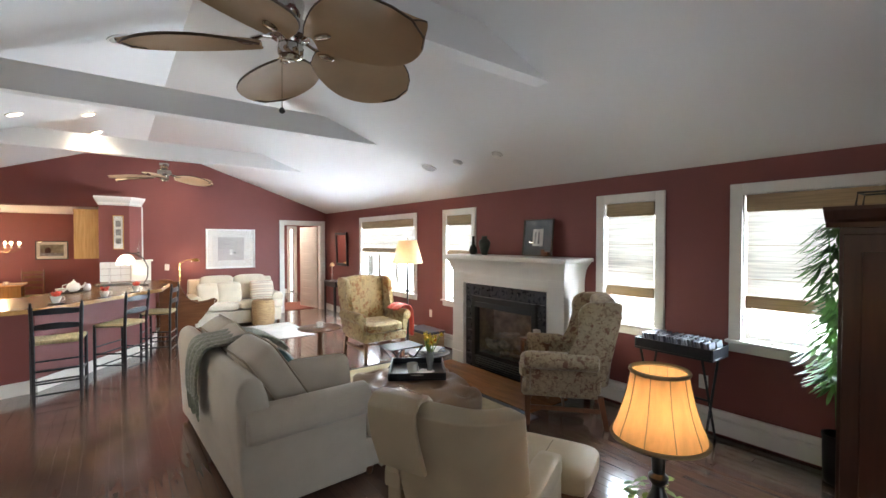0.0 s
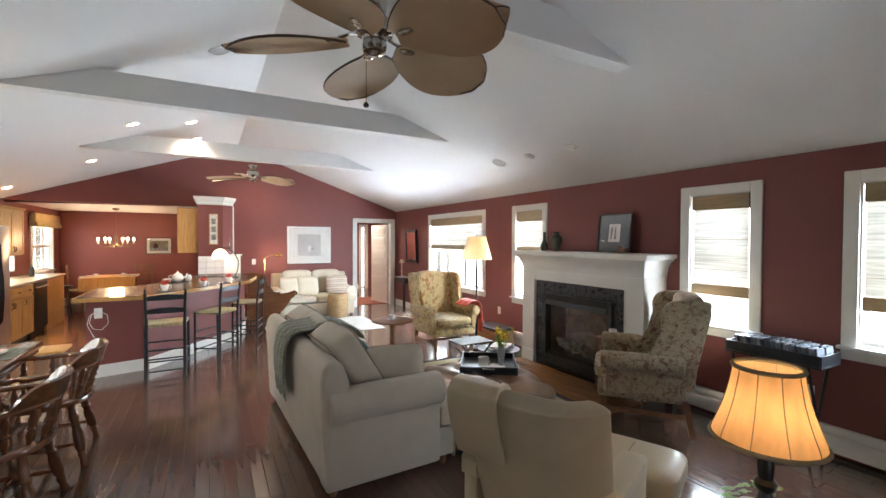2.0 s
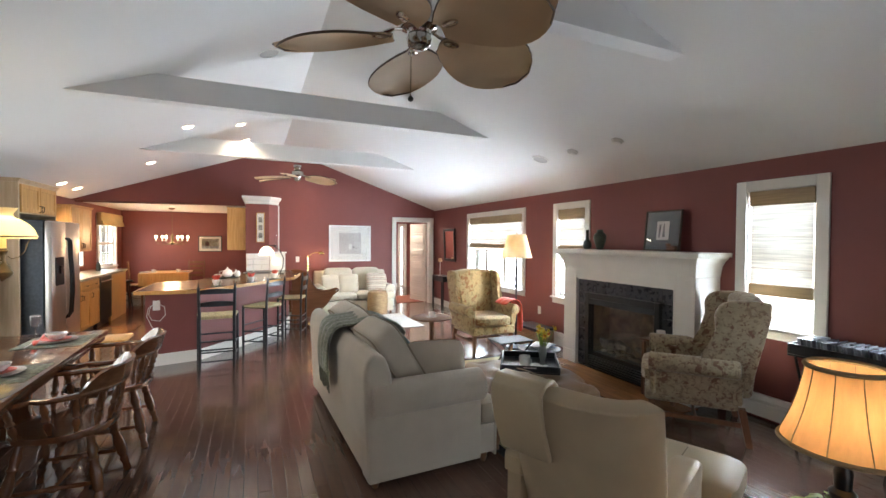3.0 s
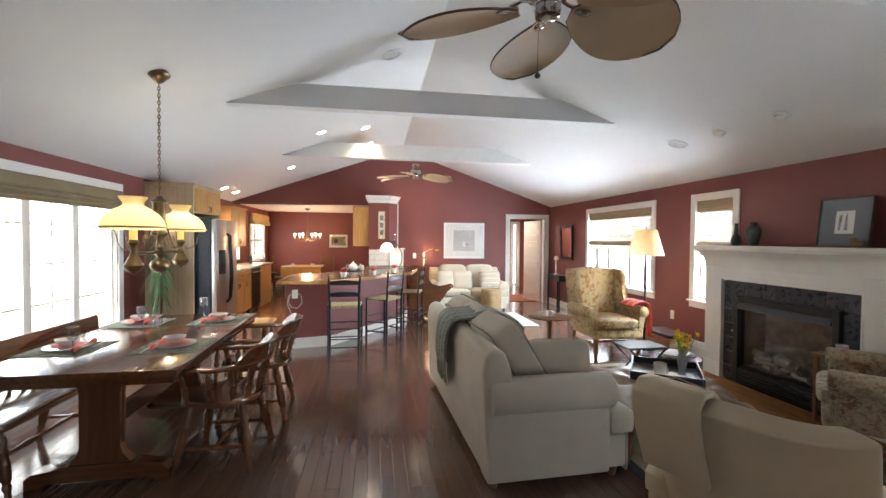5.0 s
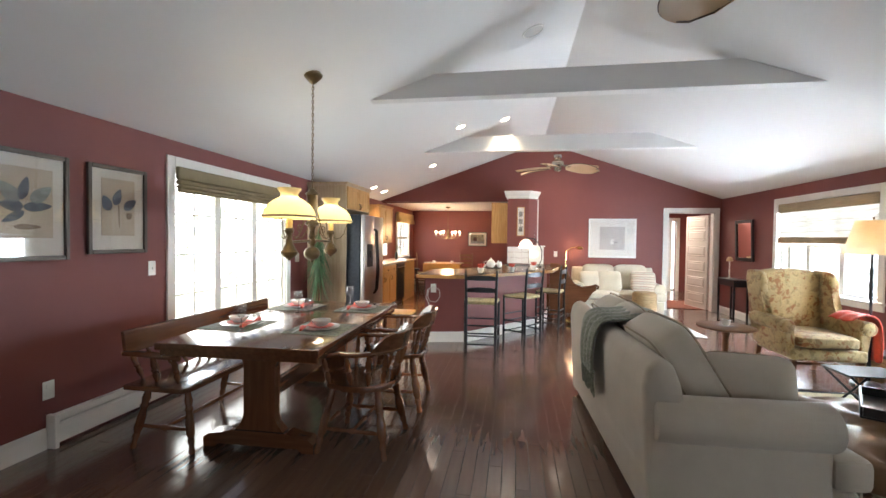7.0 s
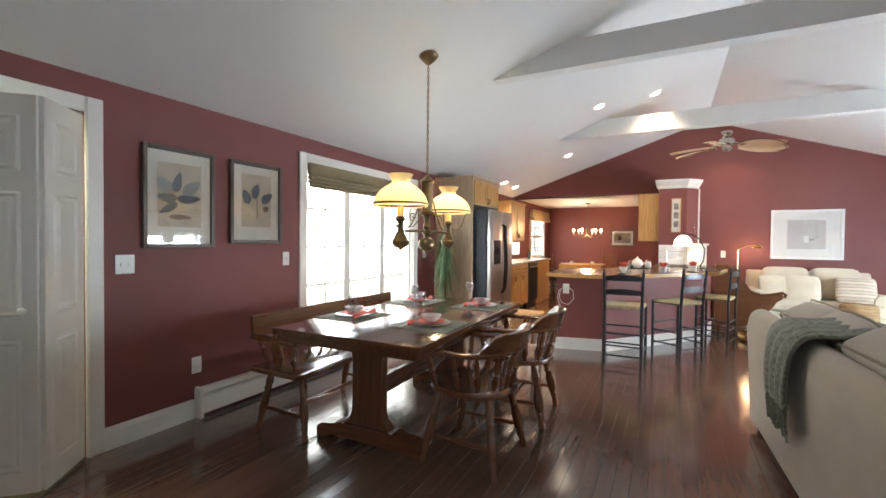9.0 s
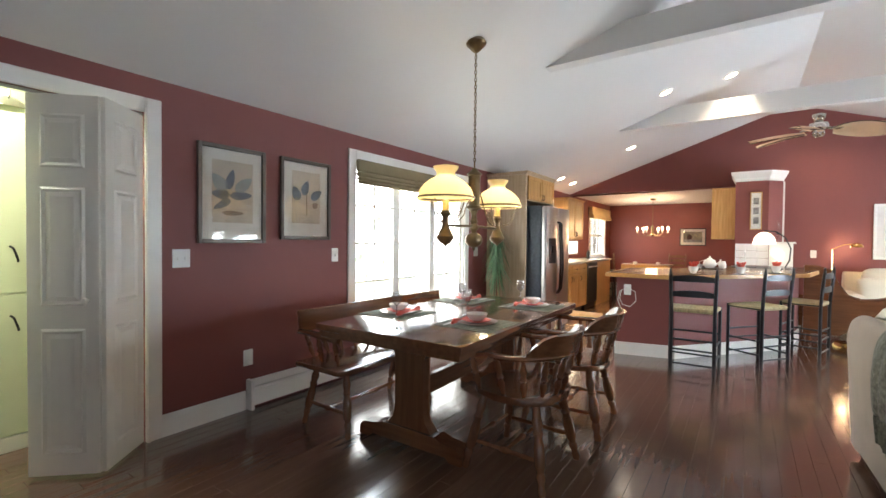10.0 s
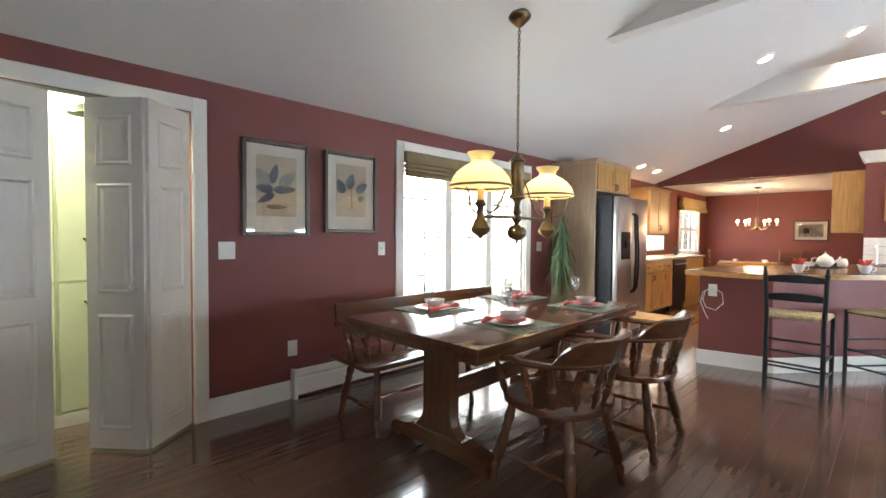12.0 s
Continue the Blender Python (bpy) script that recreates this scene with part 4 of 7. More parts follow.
low2 = thing("end_cabinet", "honey wood end cabinet", "kitchen cabinet", pose(0, 0, 0))
part("carcass", B(XL + .001, -2.225, 10.14, 11.2, 0, .88), OAK, low2, smooth=False)
up = thing("wall_cabinet", "honey wood wall cabinet with crown, over the worktop", "kitchen cabinet", pose(0, 0, 0))
part("carcass", B(XL + .001, -2.47, 9.05, 9.98, 1.32, 2.05), OAK, up, smooth=False)
cab_door(up, -2.469, 9.06, 9.51, 1.33, 2.04, (9.48, 1.42))
cab_door(up, -2.469, 9.52, 9.97, 1.33, 2.04, (9.55, 1.42))
part("crown", prism(None, [(XL + .001, 2.0505), (-2.46, 2.0505), (-2.42, 2.09), (XL + .001, 2.09)], 9.03, 10.0, "y"), OAKX, up, smooth=False)
upr = thing("wall_cabinet", "plain honey wood end of a wall cabinet beside the column", "kitchen cabinet", pose(0, 0, 0))
part("carcass", B(-.24, .079, 9.55, 9.95, 1.34, 2.14, bevel=.002), OAK, upr, smooth=False)
part("light_rail", B(-.245, .079, 9.545, 9.955, 2.1405, 2.165), OAKX, upr, smooth=False)
area("under_cabinet_strip", (-2.6, 9.5, 1.30), (-2.6, 9.5, 0), .2, .8, 5, (1, .85, .62))

# ---- sofa near the walk ----
def rolled_arm(bm, x0, x1, y0, y1, z, r, out):
    """An arm that runs along x with a rolled top leaning outwards in y."""
    yc = (y0 + y1) / 2
    prof = []
    for a in range(-60, 241, 20):
        prof.append((yc + out * .02 + r * math.cos(radians(a)), z - r + r * math.sin(radians(a))))
    prism(bm, prof, x0, x1, "x", bevel=.02, seg=2)
    return bm


def sofa(name, label, w, d, h, arm_h, seat_n, cloth, m, back_n=2, foot=LEGW):
    """Built with its back along x = 0, width along y, seat towards +x."""
    t = thing(name, label, "sofa", m)
    aw = .19
    hw = w / 2
    part("base", B(.06, d - .03, -hw + .03, hw - .03, .07, .28, bevel=.02, seg=2), cloth, t)
    part("skirt_front", B(d - .029, d - .012, -hw + .04, hw - .04, .04, .28, bevel=.004), cloth, t)
    bm = prism(None, [(0, .06), (-.01, .3), (-.035, h - .14), (-.015, h - .04), (.04, h), (.11, h - .03), (.15, h - .14), (.20, .3), (.20, .06)], -hw + .02, hw - .02, "y", bevel=.03, seg=3)
    part("back", bm, cloth, t, "upholstered back")
    for s in (-1, 1):
        y0, y1 = sorted((s * hw, s * (hw - aw)))
        bm = B(.0, d - .15, y0 + .015, y1 - .015, .05, arm_h - .10, bevel=.02, seg=2)
        rolled_arm(bm, .02, d - .13, y0, y1, arm_h, .115, s)
        part("arm", bm, cloth, t, "rolled arm")
        for x in (.06, d - .10):
            part("foot", lathe(None, [(.018, 0), (.024, .02), (.03, .05), (.03, .07)], 12, (x, s * (hw - .08), 0)), foot, t, "turned wooden foot")
    wi = (w - 2 * aw - .01)
    for i in range(seat_n):
        y = -wi / 2 + wi * (i + .5) / seat_n
        cu = part("seat_cushion", cushion(None, d - .20, wi / seat_n - .005, .17, pose(.21 + (d - .20) / 2, y, .365)), cloth, t, "boxed seat cushion")
    for s in (-1, 1):
        part("seat_cushion_return", cushion(None, .17, aw + .01, .165, pose(d - .075, s * (hw - aw / 2 - .005), .365), n=8, e=.15), cloth, t, "cushion end wrapping the arm")
    for i in range(back_n):
        y = -wi / 2 + wi * (i + .5) / back_n
        part("back_cushion", cushion(None, .20, wi / back_n - .01, h - .38, pose(.27, y, .44 + (h - .38) / 2, 0, -12, 0), e=.05, n=12), cloth, t, "plump back cushion")
    return t


s1 = sofa("sofa", "cream upholstered three-seat sofa with rolled arms", 2.06, .95, .86, .67, 3, CREAM, pose(.82, 3.87, 0, 0, 0, 2.3), back_n=0)
# loose cushions along the back
def throw(name, label, at, rot, sx, sy, sz, m, e=.55, cat="cushion", welt=None, group="", boxed=False):
    t = thing(name, label, cat, pose(*at, *rot), group)
    part("cover", cushion(None, sx, sy, sz, e=e, n=16), m, t)
    q = []
    for k in range(40):
        a = 2 * math.pi * k / 40
        c, s = math.cos(a), math.sin(a)
        g = (abs(c) ** 7 + abs(s) ** 7) ** (1 / 7)
        q.append((c / g * sx / 2, s / g * sy / 2, 0))
    q.append(q[0])
    for dz in ((-1, 1) if boxed else (0,)):
        part("piping", tube(None, [(a * (.985 if boxed else 1), b * (.985 if boxed else 1), dz * sz / 2 * (1 - e) * .96) for a, b, c in q], .0065, 5), welt or m, t, "corded seam")
    return t
WELT = mat("tan_piping", (0.30, 0.245, 0.18), 0.9)
for y, z, tilt in ((3.37, .715, 4), (3.97, .70, -2), (4.48, .69, 3)):
    throw("back_cushion_loose", "cream boxed back cushion with tan piping on the sofa", (1.13, y, z), (0, 58, tilt), .52, .59, .25, CREAM, .22, welt=WELT, boxed=True, group="sofa back cushions")
throw("throw_pillow", "cream square pillow with tan piping leaning on the sofa arm", (1.43, 3.18, .63), (76, 0, -8), .44, .38, .15, CREAM, .5, welt=WELT)
throw("throw_pillow", "small teal velvet pillow on the sofa", (1.42, 3.95, .60), (0, 50, 12), .40, .40, .13, TEAL)
throw("throw_pillow", "brown and cream patterned pillow on the sofa", (1.36, 4.50, .62), (0, 52, 20), .42, .42, .14, FLOR2)

# knitted throw over the sofa back
tb = thing("knitted_throw", "sage green knitted throw with fringe over the sofa back", "throw blanket", pose(.80, 3.86, .86, 0, 0, 2.3))
bm = bmesh.new()
path = [(-.052, -.34), (-.055, -.22), (-.050, -.10), (-.030, .005), (.03, .035), (.11, .03), (.20, .045), (.30, .06), (.42, .03), (.53, -.03), (.60, -.12)]
rr = random.Random(5)
rows = []
for i, (x, z) in enumerate(path):
    s = i / (len(path) - 1)
    w = .20 + .10 * math.sin(math.pi * min(1, s * 1.2)) + .02
    sh = .10 * s - .05
    rows.append([bm.verts.new((x - .012 * math.sin(k * 1.7 + i * .5) - (.012 if i < 3 else 0), sh + (k / 14 - .5) * 2 * w * .78, z + .012 * math.sin(k * 1.9 + i * .7))) for k in range(15)])
for u, v in zip(rows, rows[1:]):
    for k in range(14):
        bm.faces.new((u[k], u[k + 1], v[k + 1], v[k]))
ob = part("blanket", bm, SAGE, tb)
so = ob.modifiers.new("thick", "SOLIDIFY")
so.thickness, so.offset = .022, 1
sb = ob.modifiers.new("smooth", "SUBSURF")
sb.levels = sb.render_levels = 2
bm = bmesh.new()
for k in range(34):
    y = -.05 + (k / 33 - .5) * .36
    x = -.058 - .012 * rr.random()
    dz = .09 + .05 * rr.random()
    tube(bm, [(x, y, -.31), (x - .006, y + .01 * (rr.random() - .5), -.36), (x + .004, y + .02 * (rr.random() - .5), -.34 - dz)], .006, 5)
part("fringe", bm, SAGE, tb, "twisted fringe")

sofa("loveseat", "pale cream loveseat with rolled arms against the red wall", 1.62, .90, .88, .60, 2, CREAM2, pose(2.22, 10.13, 0, 0, 0, -90), back_n=2)
throw("throw_pillow", "pale square pillow on the loveseat", (1.72, 9.55, .62), (66, 0, 12), .40, .40, .13, CREAM2)
throw("throw_pillow", "pale square pillow on the loveseat", (2.08, 9.55, .62), (66, 0, -4), .42, .42, .13, CREAM2)
STR = mat("striped_pillow_cloth", (0.60, 0.52, 0.42), 0.9, vary=0.05)
nt = STR.node_tree
wv = nt.nodes.new("ShaderNodeTexWave")
wv.bands_direction = "Y"
wv.inputs["Scale"].default_value = 3.2
tcs = nt.nodes.new("ShaderNodeTexCoord")
cr = nt.nodes.new("ShaderNodeValToRGB")
cr.color_ramp.interpolation = "CONSTANT"
for p, c3 in ((0.0, (.62, .54, .43)), (.35, (.30, .07, .06)), (.5, (.62, .54, .43)), (.7, (.25, .23, .2)), (.82, (.55, .48, .38))):
    e = cr.color_ramp.elements.new(p) if p else cr.color_ramp.elements[0]
    e.position, e.color = p, (*c3, 1)
nt.links.new(tcs.outputs["Object"], wv.inputs["Vector"])
nt.links.new(wv.outputs["Fac"], cr.inputs[0])
nt.links.new(cr.outputs[0], nt.nodes["Principled BSDF"].inputs["Base Color"])
throw("throw_pillow", "red and cream striped pillow on the loveseat", (2.68, 9.50, .64), (66, 0, -8), .44, .40, .13, STR)

# ---- wing chairs ----
def wing_chair(name, label, cloth, m):
    """Faces +y; its origin is under the middle of the seat."""
    t = thing(name, label, "armchair", m)
    part("seat_rail", B(-.34, .34, -.28, .32, .25, .36, bevel=.025, seg=3), cloth, t)
    part("seat_cushion", cushion(None, .56, .60, .14, pose(0, .05, .425), e=.2), cloth, t, "boxed seat cushion")
    bm = B(-.31, .31, -.37, -.22, .34, 1.04, bevel=.04, seg=4)
    bmesh.ops.subdivide_edges(bm, edges=[e for e in bm.edges if abs(e.verts[0].co.x - e.verts[1].co.x) > .3], cuts=7)
    for v in bm.verts:
        if v.co.z > .85:
            v.co.z += .035 * (1 - (v.co.x / .31) ** 2)
        v.co.y -= .10 * (v.co.z - .4)
    part("back", bm, cloth, t, "tall padded back")
    for s in (-1, 1):
        w = [(-.34, .40), (.02, .50), (.0, .56), (-.07, .63), (-.12, .72), (-.13, .84), (-.12, .95), (-.15, 1.015), (-.21, 1.05), (-.36, 1.055), (-.46, 1.045), (-.45, .95)]
        x0, x1 = sorted((s * .30, s * .37))
        bm = prism(None, w, x0, x1, "x", bevel=.024, seg=3)
        for v in bm.verts:
            v.co.x += s * .10 * max(0, (v.co.y + .30)) * max(0, min(1, (v.co.z - .55) * 4))
        part("wing", bm, cloth, t, "curved side wing")
        bm = B(x0, x1, -.30, .25, .30, .56, bevel=.02, seg=2)
        prof = [(.07 * math.cos(radians(a)) + s * .365, .56 + .07 * math.sin(radians(a))) for a in range(0, 360, 24)]
        prism(bm, prof, -.28, .30, "y", bevel=.02, seg=2)
        prism(bm, [(s * .32 - .035, .30), (s * .32 + .035, .30), (s * .345 + .05, .54), (s * .345 - .05, .54)], .25, .285, "y", bevel=.01)
        part("arm", bm, cloth, t, "rolled arm")
        for y, dy in ((.27, 0), (-.30, -.05)):
            part("leg", turnleg(s * .30, y, dy), LEGW, t, "square walnut leg", False)
    part("stretcher", B(-.29, .29, -.03, -.01, .13, .16, bevel=.003), LEGW, t, smooth=False)
    for s in (-1, 1):
        part("stretcher", B(s * .30 - .011, s * .30 + .011, -.30, .26, .13, .165, bevel=.003), LEGW, t, smooth=False)
    return t


def turnleg(x, y, dy):
    bm = bmesh.new()
    a = [bm.verts.new((x + i, y + j, .27)) for i, j in ((-.024, -.024), (.024, -.024), (.024, .024), (-.024, .024))]
    b = [bm.verts.new((x + i, y + j + dy, .0)) for i, j in ((-.019, -.019), (.019, -.019), (.019, .019), (-.019, .019))]
    for i in range(4):
        bm.faces.new((a[i], a[(i + 1) % 4], b[(i + 1) % 4], b[i]))
    bm.faces.new(a)
    bm.faces.new(b)
    return bm


wing_chair("wing_chair", "gold floral wing chair with a coral throw on its arm", FLOR1, pose(3.25, 5.74, 0, 0, 0, 180) @ Matrix.Diagonal((.97, 1.06, 1.05, 1)))
wing_chair("wing_chair", "tan floral wing chair with wooden legs beside the hearth", FLOR2, pose(3.67, 2.83, 0, 0, 0, 40) @ Matrix.Diagonal((1.10, 1.08, 1.06, 1)))
ct = thing("coral_throw", "coral red throw draped over the wing chair arm", "throw blanket", pose(3.65, 5.58, .67, 0, 0, 0))
bm = bmesh.new()
pth = [(-.22, -.02), (-.14, .045), (-.05, .05), (.03, .03), (.07, -.03), (.085, -.15), (.09, -.30), (.08, -.42)]
rows = []
for i, (x, z) in enumerate(pth):
    rows.append([bm.verts.new((x + .012 * math.sin(k * 1.3 + i), (k / 10 - .5) * (.34 - .02 * i), z + .010 * math.sin(k * 1.8 + i * 1.1))) for k in range(11)])
for u, v in zip(rows, rows[1:]):
    for k in range(10):
        bm.faces.new((u[k], u[k + 1], v[k + 1], v[k]))
ob = part("blanket", bm, CORAL, ct)
so = ob.modifiers.new("thick", "SOLIDIFY")
so.thickness, so.offset = .014, 1
sb = ob.modifiers.new("smooth", "SUBSURF")
sb.levels = sb.render_levels = 1

# ---- recliner and footstool ----
rc = thing("recliner", "cream leather recliner with a head flap, seen from behind", "armchair", pose(1.755, 1.86, 0, 0, 0, -66))
bm = bmesh.new()
rows = []
for z in (0, .03, .2, .4, .6, .8, .93, .985, 1.0):
    half = .262 + .038 * z ** .5
    row = []
    for u in (-1, -.97, -.85, -.55, -.2, .2, .55, .85, .97, 1):
        zz = .26 + .695 * z - (.018 * abs(u) ** 3 * z)
        y = -.28 - .20 * z + .20 * abs(u) ** 5
        row.append(bm.verts.new((u * half, y, zz)))
    rows.append(row)
for a_, b_ in zip(rows, rows[1:]):
    for k in range(9):
        bm.faces.new((a_[k], a_[k + 1], b_[k + 1], b_[k]))
ob = part("back_shell", bm, LEATHER, rc, "curved leather back")
for p in ob.data.polygons:
    p.use_smooth = True
so = ob.modifiers.new("thick", "SOLIDIFY")
so.thickness, so.offset = .11, 0
sb = ob.modifiers.new("round", "SUBSURF")
sb.levels = sb.render_levels = 3
bm = strip(None, [(-.462, .66), (-.478, .70), (-.520, .80), (-.546, .90), (-.546, .950), (-.512, .984), (-.45, .984), (-.41, .95)], -.27, -.03, "x", .024)
ob = part("head_flap", bm, LEATHER, rc, "folded leather head flap")
bv = ob.modifiers.new("round", "BEVEL")
bv.width, bv.segments = .009, 3
part("seam", tube(None, [(-.30, -.30, .955), (-.20, -.40, .99), (-.05, -.47, 1.0)], .003, 5), WELT, rc)
part("seat", cushion(None, .54, .48, .18, pose(0, -.04, .36), e=.15), LEATHER, rc, "padded seat")
for s in (-1, 1):
    part("arm", cushion(None, .13, .56, .12, pose(s * .31, -.04, .50), e=.1, n=10), LEATHER, rc, "padded arm")
    part("arm_side", B(s * .33 - .045, s * .33 + .045, -.28, .20, .25, .50, bevel=.03, seg=2), LEATHER, rc)
part("base", lathe(None, [(.28, 0), (.28, .025), (.24, .035), (.05, .05), (.04, .22), (.12, .26)], 28), LEGW, rc, "round wooden base")
fs = thing("footstool", "cream leather footstool on a wooden base", "footstool", pose(2.25, 1.82, 0, 0, 0, -66))
part("pad", cushion(None, .52, .40, .15, pose(0, 0, .385), e=.2), LEATHER, fs, "padded leather top")
part("seam", tube(None, [(0, -.215, .41), (0, -.1, .462), (0, .1, .462), (0, .215, .41)], .003, 5), WELT, fs)
part("frame", B(-.22, .22, -.14, .14, .24, .31, bevel=.01), LEGW, fs)
part("column_leg", lathe(None, [(.21, 0), (.21, .02), (.035, .04), (.03, .24)], 24), LEGW, fs)

# ---- tufted ottoman ----
ot = thing("ottoman", "brown leather tufted ottoman on turned brass-tipped legs", "ottoman", pose(2.36, 3.38, 0, 0, 0, -14) @ Matrix.Diagonal((1.08, 1.06, 1, 1)))
bm = cushion(None, .86, .98, .22, pose(0, 0, .32), n=36, e=.12)
tufts = [(i * .26 + (.13 if j % 2 else 0) - .26, j * .2 - .4) for j in range(5) for i in range(3)]
for v in bm.verts:
    if v.co.z > .36:
        for a, b in tufts:
            d2 = (v.co.x - a) ** 2 + (v.co.y - b) ** 2
            v.co.z -= .055 * math.exp(-d2 / .0030)
part("pad", bm, BROWNL, ot, "deep-buttoned leather pad")
for a, b in tufts:
    if abs(a) < .36 and abs(b) < .42:
        part("button", lathe(None, [(.011, 0), (.009, .005), (0, .008)], 10, (a, b, .383)), BROWNL, ot)
for x in (-.36, .36):
    for y in (-.42, .42):
        part("leg", lathe(None, [(.012, 0), (.016, .02), (.012, .035), (.016, .05), (.028, .10), (.020, .13), (.034, .16), (.036, .22)], 14, (x, y, 0)), LEGW, ot, "turned dark leg")

# ---- dining set ----
tb = thing("trestle_table", "dark polished trestle dining table laid for four", "dining table", pose(-1.46, 3.985, 0, 0, 0, 1.5))
TX, TY = .535, .945
bm = B(-TX, TX, -TY, TY, .705, .75, bevel=.006, seg=2)
part("tabletop", bm, PINEY, tb, "glossy dark plank top")
part("under_frame", B(-TX + .02, TX - .02, -TY + .02, TY - .02, .665, .7045, bevel=.004), PINEY, tb, "moulded lower edge")
for s in (-1, 1):
    y = s * .64
    prof = [(-.13, .66), (-.13, .60), (-.105, .55), (-.105, .22), (-.12, .17), (-.17, .12), (-.19, .10), (.19, .10), (.17, .12), (.12, .17), (.105, .22), (.105, .55), (.13, .60), (.13, .66)]
    part("trestle", prism(None, prof, y - .035, y + .035, "y", bevel=.006), PINEZ, tb, "shaped plank trestle", False)
    foot = [(-.39, .0), (-.39, .06), (-.35, .09), (-.26, .10), (-.20, .12), (.20, .12), (.26, .10), (.35, .09), (.39, .06), (.39, 0), (.31, 0), (.28, .025), (-.28, .025), (-.31, 0)]
    bm = bmesh.new()
    for a, b in ((foot[0:5] + [(-.20, .025), (-.28, .025), (-.31, 0)], 0), ([(-.20, .12), (.20, .12), (.20, .025), (-.20, .025)], 0), ([(.20, .12), (.26, .10), (.35, .09), (.39, .06), (.39, 0), (.31, 0), (.28, .025), (.20, .025)], 0)):
        prism(bm, a, y - .055, y + .055, "y")
    part("foot", bm, PINE, tb, "heavy shaped foot", False)
part("stretcher", B(-.02, .02, -.60, .60, .28, .40, bevel=.004), PINEY, tb, smooth=False)

def captain(name, label, m, group):
    """A captain's chair facing +y."""
    t = thing(name, label, "chair", m, group)
    out = []
    for k in range(28):
        a = 2 * math.pi * k / 28
        c, s = math.cos(a), math.sin(a)
        r = (abs(c) ** 2.8 + abs(s) ** 2.8) ** (-1 / 2.8)
        out.append((.235 * c * r, .225 * s * r))
    bm = prism(None, out, .425, .46, "z", bevel=.010, seg=2)
    part("seat", bm, PINE, t, "saddled round-cornered seat")
    pts, rail = [], []
    for a in range(-20, 201, 10):
        c, s = math.cos(radians(a)), math.sin(radians(a))
        pts.append((.265 * c, -.02 - .23 * s, .675 + .02 * max(0, s)))
    arm = [(.27, .20, .665), (.275, .10, .67)] + pts + [(-.275, .10, .67), (-.27, .20, .665)]
    bm = tube(None, arm, [.026, .030] + [.027] * len(pts) + [.030, .026], 8)
    for v in bm.verts:
        v.co.z = .67 + (v.co.z - .67) * .62
    part("arm_rail", bm, PINE, t, "bowed arm rail")
    bm = bmesh.new()
    n = 15
    rows = []
    for k in range(n):
        a = radians(25 + 130 * k / (n - 1))
        h = .115 * min(1, math.sin(math.pi * k / (n - 1)) * 1.9) ** .8
        for r0, dz in (((.245), 0),):
            ring = [bm.verts.new(((rr_) * math.cos(a), -.02 - (rr_ * .92) * math.sin(a), z)) for rr_, z in ((.245, .68), (.275, .68), (.285 + .02 * h * 10, .685 + h), (.262 + .02 * h * 10, .69 + h))]
        rows.append(ring)
    for u, v in zip(rows, rows[1:]):
        for i in range(4):
            bm.faces.new((u[i], u[(i + 1) % 4], v[(i + 1) % 4], v[i]))
    bm.faces.new(rows[0])
    bm.faces.new(rows[-1])
    part("crest_rail", bm, PINE, t, "scrolled crest rail")
    for a in (-8, 25, 52, 78, 102, 128, 155, 188):
        c, s = math.cos(radians(a)), math.sin(radians(a))
        part("spindle", turned(None, (.20 * c, -.02 - .18 * s, .455), (.262 * c, -.02 - .228 * s, .665), SPIN), PINEZ, t)
    for s in (-1, 1):
        part("front_post", turned(None, (s * .20, .14, .455), (s * .268, .15, .66), SPIN), PINEZ, t)
    for x in (-1, 1):
        for y in (-1, 1):
            part("leg", turned(None, (x * .218, y * .212, 0), (x * .145, y * .14, .43), LEG), PINEZ, t, "splayed turned leg")
        part("rung", turned(None, (x * .185, -.18, .15), (x * .185, .18, .15), RUNG), PINE, t, "turned rung")
    part("rung", turned(None, (-.185, .0, .15), (.185, .0, .15), RUNG), PINE, t)
    part("rung", turned(None, (-.185, .18, .17), (.185, .18, .17), RUNG), PINE, t)
    return t


ch = captain("captains_chair", "dark turned captain's chair drawn up to the dining table", pose(-.80, 3.56, 0, 0, 0, 88) @ Matrix.Diagonal((1.10, 1.10, 1.0, 1)), "chairs at the dining table")
copy_thing(ch, pose(-.79, 4.35, 0, 0, 0, 93) @ Matrix.Diagonal((1.10, 1.10, 1.0, 1)))

bn = thing("dining_bench", "dark deacon's bench with turned legs along the dining table", "bench", pose(-2.03, 3.97, 0))
BL = .89
part("seat", prism(None, [(-.22, -BL), (.20, -BL), (.235, -BL + .05), (.235, BL - .05), (.20, BL), (-.22, BL)], .415, .45, "z", bevel=.010, seg=2), PINEY, bn, "polished plank seat")
part("crest_rail", prism(None, [(-.31, .62), (-.285, .62), (-.295, .765), (-.312, .775), (-.33, .765)], -BL + .09, BL, "y", bevel=.004), PINEY, bn, "wide back board")
for k in range(13):
    y = -BL + .14 + (2 * BL - .20) * k / 12
    part("spindle", turned(None, (-.20, y, .445), (-.30, y, .625), SPIN), PINEZ, bn)
for s in (-1, 1):
    part("arm", tube(None, [(-.30, s * (BL - .09), .625), (-.15, s * (BL - .07), .635), (.05, s * (BL - .06), .63), (.14, s * (BL - .06), .62)], [.018, .022, .024, .018], 8), PINE, bn, "short arm")
    part("arm_post", turned(None, (.10, s * (BL - .10), .445), (.10, s * (BL - .06), .615), SPIN), PINEZ, bn)
    part("arm_post", turned(None, (-.06, s * (BL - .10), .445), (-.06, s * (BL - .06), .615), SPIN), PINEZ, bn)
